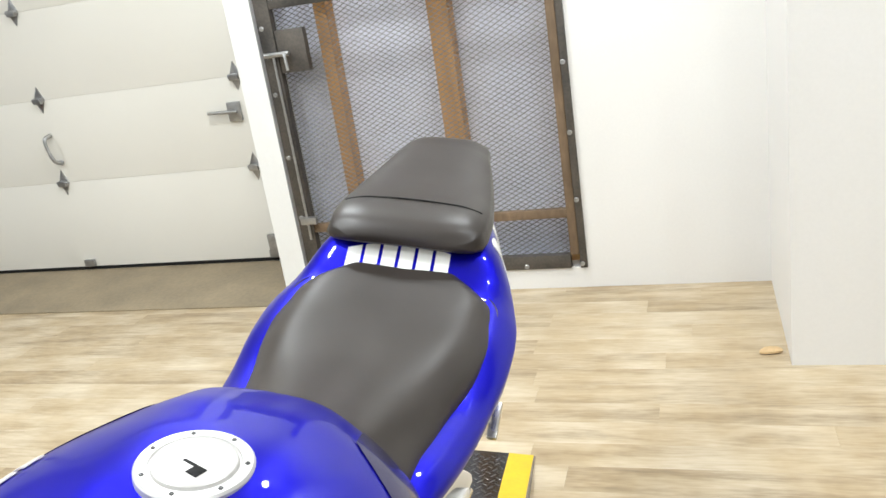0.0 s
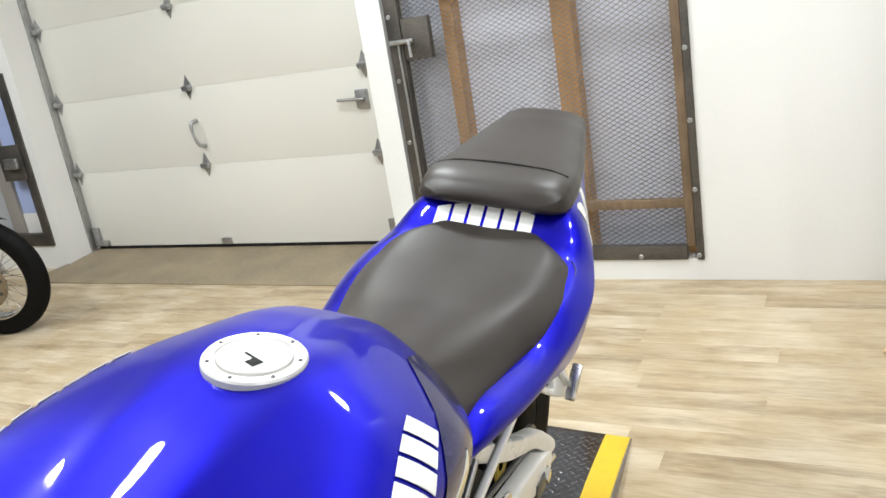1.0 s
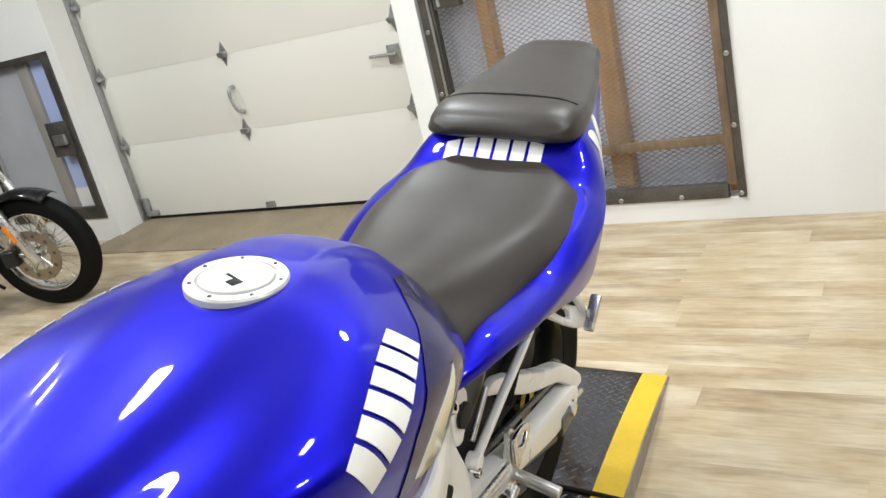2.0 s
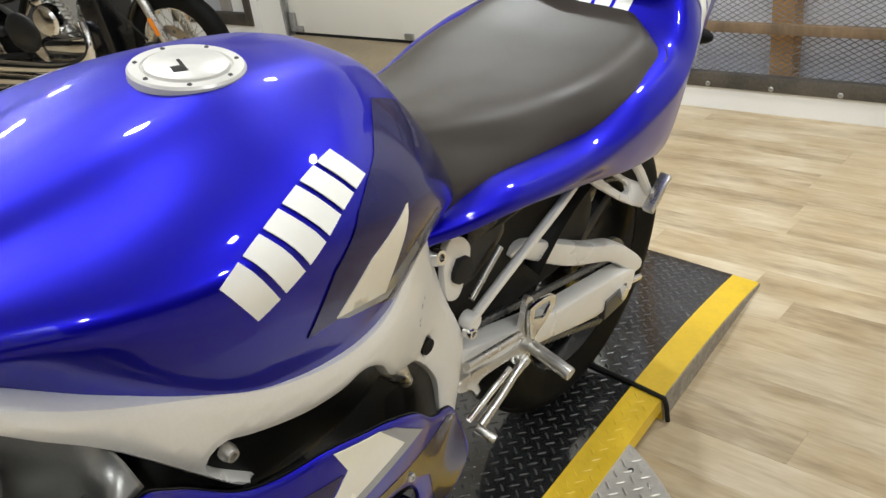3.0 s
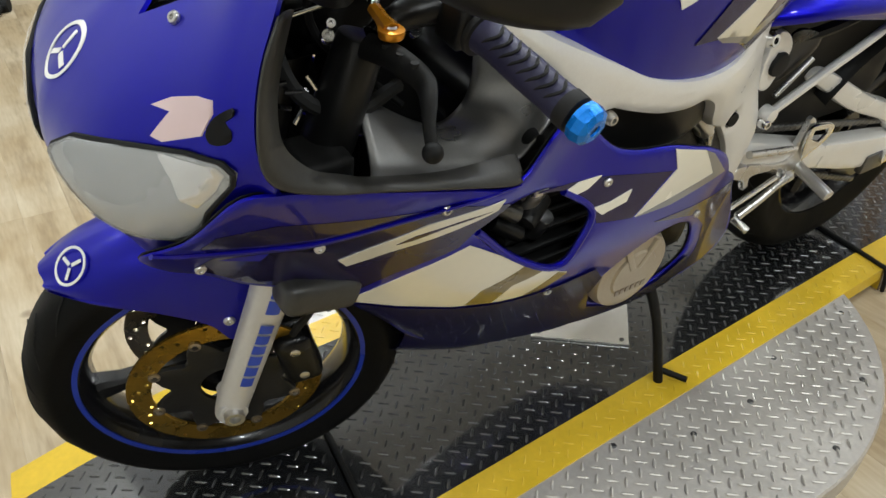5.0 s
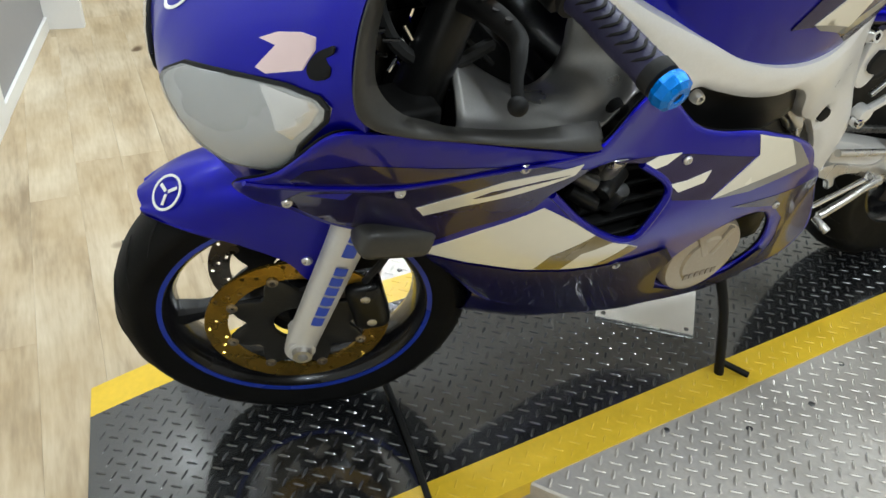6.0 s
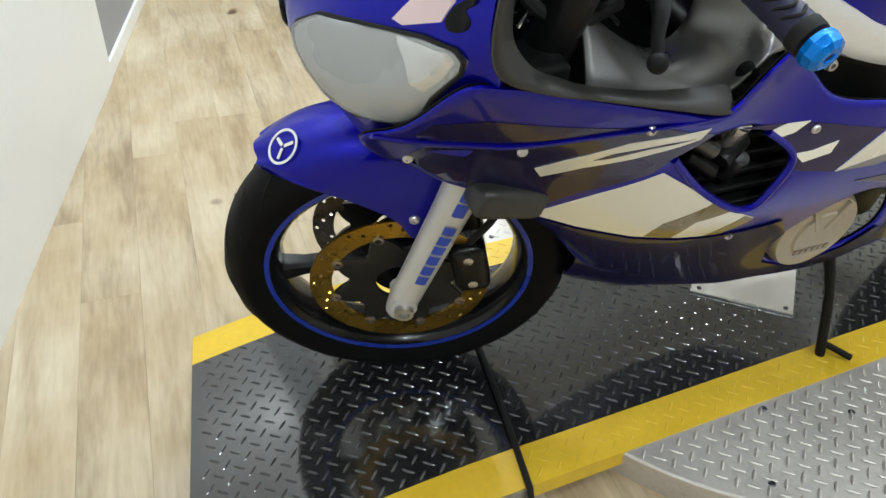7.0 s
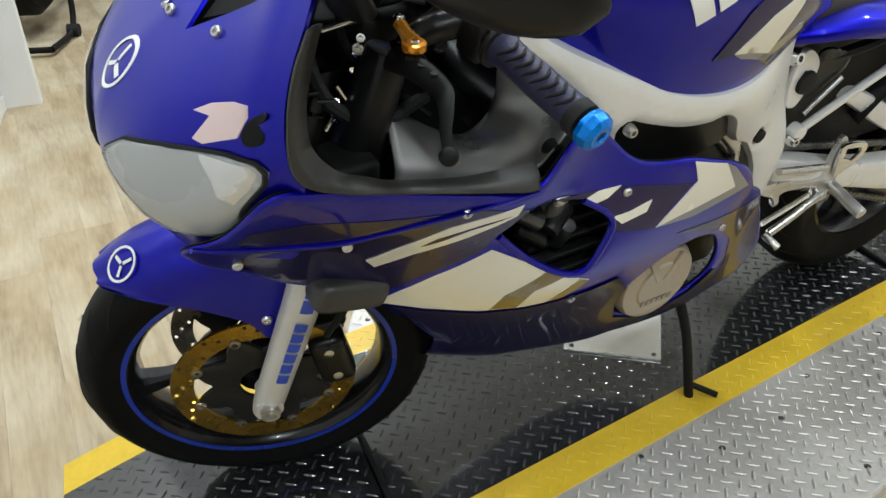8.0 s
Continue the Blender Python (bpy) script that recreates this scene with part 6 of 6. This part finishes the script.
# -- side stand, exhaust
stand = part("side_stand", tube([(.12, .06, .27), (.16, .085, .17), (.208, .10, .02)], [0.011, 0.009, 0.009], 12, 3), M["bdark"], bike, "black side stand")
foot = box(-.022, .022, -.035, .035, -.004, .004, 0.003)
foot.transform(BIKE.inverted() @ Matrix.Translation(BIKE @ Vector((.21, .10, .02))) @ Matrix.Translation((0, 0, 0)))
fz = min(v.co.z for v in foot.verts)
part("stand_foot", foot, M["bdark"], stand)
part("stand_tang", rod((.19, .10, .06), (.235, .135, .055), 0.006), M["bdark"], stand)
muff = tube([(-.14, .25, .36), (-.17, .45, .42), (-.19, .62, .52), (-.195, .95, .66)], [0.025, 0.04, 0.058, 0.058], 24, 5)
part("exhaust", muff, M["alu2"], bike, "brushed silver exhaust silencer")
part("rear_light", box(-.06, .06, 1.05, 1.085, .90, .94, 0.01, 2), M["amber"], tail)
for s in (1, -1):
    part("indicator", ball((s * .12, .86, .79), 1, (.03, .016, .014)), M["bdark"], tail)
    part("ram_duct", box(s * .128 - .026, s * .128 + .026, -.628, -.528, .508, .555, .02, 5, turn=Matrix.Translation((0, -.578, .53)) @ Matrix.Rotation(radians(-14), 4, "X") @ Matrix.Translation((0, .578, -.53))), M["duct"], bike, "dark grey plastic duct under the nose")

# ---- the cruiser motorcycle ----
CRUISER = pose(-3.645, 2.07, 0, 0, 0, 13) @ pose(0, 0, 0, 6, 0, 0)
cruiser = thing("cruiser_motorcycle", "black and chrome cruiser motorcycle with wire wheels and a small visor", "motorcycle", m=CRUISER)
# own axes: x ahead, y to its left, z up; the front axle stands at x 0.62


def spoked_wheel(name, x, r, w, rim_r, disc_side):
    at = Matrix.Translation((x, 0, r)) @ pose(0, 0, 0, 0, 0, 90)
    h = lathe([(-.05, .03), (-.05, .042), (-.015, .03), (.015, .03), (.05, .042), (.05, .03)], 24, closed=True)
    wh = part(name, moved(h, at), M["chrome"], cruiser, "chrome wire-spoked wheel")
    prof = [(w / 2 * math.cos(a) * (1.0 if math.sin(a) > .3 else .85), rim_r + (r - rim_r) * math.sin(a) ** 0.7) for a in np.linspace(0, math.pi, 15)]
    part("tyre", moved(lathe(prof + [(-w * .35, rim_r - .004), (w * .35, rim_r - .004)], 64, closed=True), at), M["tyre"], wh, "black tyre")
    part("rim", moved(lathe([(-w * .36, rim_r + .004), (-w * .36, rim_r - .008), (-w * .2, rim_r - .016), (w * .2, rim_r - .016), (w * .36, rim_r - .008), (w * .36, rim_r + .004)], 64, closed=True), at), M["chrome"], wh)
    for k in range(40):
        a = 2 * math.pi * k / 40
        s = 1 if k % 2 else -1
        b = a + (0.32 if (k // 2) % 2 else -0.32)
        part("spoke", moved(rod((s * .045, .04 * math.cos(b), .04 * math.sin(b)), (s * .006, (rim_r - .012) * math.cos(a), (rim_r - .012) * math.sin(a)), 0.0019, n=5), at), M["chrome"], wh)
    d = lathe([(disc_side * .07, .145), (disc_side * .075, .145), (disc_side * .075, .085), (disc_side * .07, .085)], 48, closed=True)
    ro = part("brake_rotor", moved(d, at), M["discsteel"], wh, "worn steel brake rotor")
    for k in range(10):
        a = 2 * math.pi * k / 10
        part("rotor_slot", moved(rod((disc_side * .0752, .115 * math.cos(a), .115 * math.sin(a)), (disc_side * .0762, .115 * math.cos(a), .115 * math.sin(a)), 0.011, n=10), at), M["steeld"], ro)
    for k in range(5):
        a = 2 * math.pi * k / 5
        part("carrier_arm", moved(rod((disc_side * .072, .03 * math.cos(a), .03 * math.sin(a)), (disc_side * .072, .1 * math.cos(a + .2), .1 * math.sin(a + .2)), 0.011, n=8), at), M["alu2"], ro)
    return wh


FR, RR, XF, XR = 0.325, 0.315, 0.72, -0.82
spoked_wheel("front_wheel", XF, FR, 0.11, 0.232, -1)
spoked_wheel("rear_wheel", XR, RR, 0.14, 0.215, -1)
up = Vector((-0.29, 0, 0.957))
for s in (1, -1):
    foot = Vector((XF, s * .095, FR))
    leg = part("fork_leg", rod(foot - up * 0.03, foot + up * 0.40, 0.026, bevel=0.004), M["alu2"], cruiser, "silver fork slider")
    part("fork_tube", rod(foot + up * 0.38, foot + up * 0.75, 0.02), M["chrome"], leg)
    part("reflector", box(-.012, .012, -.006, .006, -.05, .05, .003, turn=Matrix.Translation(foot + up * 0.16 + Vector((0, s * .027, 0))) @ pose(0, 0, 0, 0, -17, 0)), M["amber"], leg, "amber reflector")
    ind = part("turn_signal", ball(foot + up * 0.60 + Vector((.02, s * .08, 0)), 0.034, (0.9, 1, 1)), M["amber"], cruiser, "amber turn signal")
    part("signal_stalk", rod(foot + up * 0.60 + Vector((.0, 0, 0)), foot + up * 0.60 + Vector((.01, s * .06, 0)), 0.009), M["chrome"], ind)
    part("handlebar", tube([(.44, 0, 1.04), (.43, s * .10, 1.06), (.39, s * .2, 1.13), (.32, s * .38, 1.11)], 0.0125, 10), M["chrome"], cruiser)
    part("grip", rod((.35, s * .30, 1.122), (.31, s * .42, 1.105), 0.018, bevel=.003), M["rubber"], cruiser)
    mir = part("mirror", ball((.37, s * .36, 1.27), 1, (.02, .06, .04)), M["chrome"], cruiser)
    part("mirror_stem", rod((.36, s * .3, 1.12), (.37, s * .36, 1.25), 0.006), M["chrome"], mir)
cal = part("brake_caliper", box(XF - .17, XF - .09, -.12, -.07, FR - .03, FR + .06, .012, 3), M["engine"], cruiser, "black brake caliper")
rows = []
for a in np.linspace(radians(58), radians(160), 16):
    rows.append([(XF + (.355 - .03 * q * q) * math.cos(a), .072 * q, FR + (.355 - .03 * q * q) * math.sin(a)) for q in np.linspace(-1, 1, 9)])
fen = part("front_fender", loft(rows, False, False), M["rim"], cruiser, "gloss black front fender")
fen.modifiers.new("thickness", "SOLIDIFY").thickness = 0.004
rows = []
for a in np.linspace(radians(25), radians(170), 16):
    rows.append([(XR + (.355 - .04 * q * q) * math.cos(a), .10 * q, RR + (.355 - .04 * q * q) * math.sin(a)) for q in np.linspace(-1, 1, 9)])
fen = part("rear_fender", loft(rows, False, False), M["rim"], cruiser, "gloss black rear fender")
fen.modifiers.new("thickness", "SOLIDIFY").thickness = 0.004
hl = lathe([(-.09, .03), (-.07, .07), (-.02, .095), (.03, .10), (.045, .097)], 32)
hl.transform(Matrix.Translation((XF - .15, 0, .95)))
lampc = part("headlight", hl, M["chrome"], cruiser, "round chrome headlight")
gl = lathe([(.045, .092), (.058, .07), (.064, .02)], 32)
gl.transform(Matrix.Translation((XF - .15, 0, .95)))
part("lens", gl, M["lamp"], lampc)
rows = []
for f in np.linspace(0, 1, 10):
    rows.append([(XF - .14 - .14 * f + .05 * (1 - q * q), .2 * q * (1 - .25 * f * f), .86 + .40 * f) for q in np.linspace(-1, 1, 11)])
vis = part("visor", loft(rows, False, False), M["clear"], cruiser, "small clear plastic visor")
vis.modifiers.new("thickness", "SOLIDIFY").thickness = 0.004
rows = []
for x, w, zt, zb in ((.42, .05, .86, .76), (.34, .11, .92, .73), (.15, .15, .95, .70), (-.1, .14, .92, .70), (-.22, .09, .85, .71), (-.28, .05, .79, .72)):
    rows.append([(x, w * math.copysign(abs(math.cos(a)) ** .8, math.cos(a)), (zt + zb) / 2 + (zt - zb) / 2 * math.sin(a)) for a in np.arange(20) * math.pi / 10])
part("fuel_tank", loft(rows), M["rim"], cruiser, "gloss black fuel tank")
rows = []
for x, w, zt, zb in ((-.22, .08, .76, .68), (-.35, .14, .72, .64), (-.5, .16, .73, .63), (-.62, .12, .80, .66), (-.85, .10, .82, .72), (-.98, .06, .80, .74)):
    rows.append([(x, w * math.copysign(abs(math.cos(a)) ** .7, math.cos(a)), (zt + zb) / 2 + (zt - zb) / 2 * math.copysign(abs(math.sin(a)) ** .7, math.sin(a))) for a in np.arange(20) * math.pi / 10])
part("seat", loft(rows), M["bplastic"], cruiser, "black leather seat")
eng = part("engine", box(-.22, .18, -.13, .13, .22, .44, .05, 3), M["chrome"], cruiser, "chrome v-twin engine")
for a, x in ((24, .10), (-22, -.10)):
    d = Vector((math.sin(radians(a)), 0, math.cos(radians(a))))
    prof = [(-.02, .068)]
    for k in range(7):
        prof += [(.028 * k, .068), (.028 * k + .001, .085), (.028 * k + .013, .085), (.028 * k + .014, .068)]
    cyl = lathe(prof + [(.2, .068)], 24, "z")
    cyl.transform(Matrix.Translation((x, 0, .42)) @ d.to_track_quat("Z", "Y").to_matrix().to_4x4())
    part("cylinder", cyl, M["alu2"], eng, "finned cylinder")
    part("rocker_cover", rod(Vector((x, 0, .42)) + d * .2, Vector((x, 0, .42)) + d * .26, .08, bevel=.02), M["chrome"], eng)
ac = lathe([(-.15, .09), (-.2, .09), (-.215, .075), (-.218, .02)], 32)
ac = moved(ac, Matrix.Translation((0, 0, .56)) @ pose(0, 0, 0, 0, 0, 90))
part("air_cleaner", ac, M["chrome"], eng, "round chrome air cleaner")
for z0, dx in ((.30, 0), (.22, .04)):
    part("exhaust", tube([(.16 + dx, -.14, .52), (.24, -.18, .44), (.2, -.2, z0 + .05), (.0, -.21, z0), (-.5, -.21, z0 + .02), (-1.1, -.21, z0 + .05)], [.024, .024, .026, .03, .04, .042], 16), M["chrome"], cruiser, "long chrome exhaust pipe")
# added block that fills the see-through frame with black
part("oil_cooler", box(.20, .34, -.13, .13, .30, .76, .02, 3), M["rim"], cruiser, "black block added for the dark mass between the frame tubes")
part("frame", tube([(.34, 0, .88), (.24, 0, .60), (.2, 0, .22), (-.3, 0, .18), (-.5, 0, .40), (-.3, 0, .68)], .022, 10), M["engine"], cruiser, "black tubular frame")
for s in (1, -1):
    part("swingarm", rod((-.35, s * .11, .34), (XR, s * .11, RR), .022), M["engine"], cruiser)
    part("shock", rod((-.45, s * .14, .62), (XR + .06, s * .14, .36), .026), M["chrome"], cruiser)
    part("foot_peg", rod((.18, s * .16, .28), (.18, s * .28, .28), .014, bevel=.003), M["rubber"], cruiser)
part("side_cover", ball((-.3, -.13, .48), 1, (.13, .03, .12)), M["engine"], cruiser)
part("brake_hose", tube([(XF - .14, -.1, .40), (XF - .28, -.12, .62), (XF - .34, -.06, .86)], .006, 8), M["rubber"], cruiser)
part("kick_stand", rod((.08, .14, .22), (.12, .26, .03), .011), M["engine"], cruiser)

# ---- a black motorcycle on a paddock stand, beyond the partition ----
FAR = pose(-3.25, -0.46, 0, 0, 0, 62)
far_bike = thing("parked_motorcycle", "black motorcycle held up on a black paddock stand", "motorcycle", m=FAR)
fw = lathe([(-.05, .22), (-.07, .24), (-.08, .28), (-.04, .315), (.04, .315), (.08, .28), (.07, .24), (.05, .22)], 48, closed=True)
fwo = part("wheel", moved(lathe([(-.04, .03), (-.03, .06), (.03, .06), (.04, .03)], 24, closed=True), Matrix.Translation((0, 0, .40))), M["rim"], far_bike, "black cast wheel")
part("tyre", moved(fw, Matrix.Translation((0, 0, .40))), M["tyre"], fwo)
part("rim", moved(lathe([(-.05, .225), (-.05, .205), (.05, .205), (.05, .225)], 48, closed=True), Matrix.Translation((0, 0, .40))), M["steeld"], fwo)
for k in range(5):
    a = 2 * math.pi * k / 5
    part("spoke", moved(rod((0, .05 * math.cos(a), .05 * math.sin(a)), (0, .21 * math.cos(a), .21 * math.sin(a)), .016, n=8), Matrix.Translation((0, 0, .40))), M["alu2"], fwo)
for s in (1, -1):
    part("swingarm", rod((s * .12, .55, .48), (s * .12, 0, .40), .025), M["engine"], far_bike)
body = []
for y, w, zt, zb in ((-.2, .05, .95, .86), (.05, .1, .92, .78), (.35, .14, .86, .62), (.7, .17, 1.0, .45), (1.0, .2, 1.02, .3), (1.3, .16, 1.0, .4)):
    body.append([(w * math.cos(a), y, (zt + zb) / 2 + (zt - zb) / 2 * math.sin(a)) for a in np.arange(16) * math.pi / 8])
part("bodywork", loft(body), M["engine"], far_bike, "black bodywork")
part("front_tyre", moved(lathe([(-.05, .22), (-.06, .27), (0, .30), (.06, .27), (.05, .22)], 40, closed=True), Matrix.Translation((0, 1.4, .31))), M["tyre"], far_bike)
pst = thing("paddock_stand", "black tubular paddock stand under the wheel", "motorcycle stand", m=FAR)
for s in (1, -1):
    st_ = part("stand_arm", tube([(s * .19, 0, .38), (s * .20, -.04, .2), (s * .2, -.12, .035), (s * .2, -.42, .03)], .014, 10), M["bdark"], pst)
    part("stand_wheel", rod((s * .18, -.12, .03), (s * .23, -.12, .03), .03), M["rubber"], pst)
part("stand_cross", rod((-.2, -.42, .03), (.2, -.42, .03), .014), M["bdark"], pst)
part("stand_cross", rod((-.2, -.05, .17), (.2, -.05, .17), .014), M["bdark"], pst)

# ---- floor planks, laid along the back wall ----
PLANK_W, PLANK_L = 0.118, 1.22


def plank_mesh(length):
    b = box(0, length - 0.0002, 0, PLANK_W - 0.0002, -0.012, 0.0)
    top = [e for e in b.edges if all(v.co.z > -0.001 for v in e.verts)]
    bmesh.ops.bevel(b, geom=top, offset=0.0003, segments=1, affect="EDGES")
    me = bpy.data.meshes.new("plank")
    b.to_mesh(me)
    b.free()
    me.materials.append(M["plank"])
    return me


floor = tagged(new("floor"), "light oak vinyl plank floor", "floor", kind="structure")
floor.matrix_world = ROOM
whole = plank_mesh(PLANK_L)
rest_v, rest_f = [], []
pick = random.Random(7)
v = 0.42
while v > RY0:
    v -= PLANK_W
    u = RX0 + pick.uniform(-PLANK_L, 0)
    while u < RX1:
        if -5.2 < u < 1.9 and -4.3 < v:
            ob = bpy.data.objects.new("plank", whole)
            scene.collection.objects.link(ob)
            ob.parent = floor
            ob.location = (u, v, 0)
        else:
            base = len(rest_v)
            rest_v += [(u, v, 0), (u + PLANK_L - .001, v, 0), (u + PLANK_L - .001, v + PLANK_W - .001, 0), (u, v + PLANK_W - .001, 0)]
            rest_f.append((base, base + 1, base + 2, base + 3))
        u += PLANK_L
me = bpy.data.meshes.new("planks_beyond")
me.from_pydata(rest_v, [], rest_f)
me.materials.append(M["plank"])
rest = new("plank_field", me)
rest.parent = floor
rest["kind"] = "stuff"
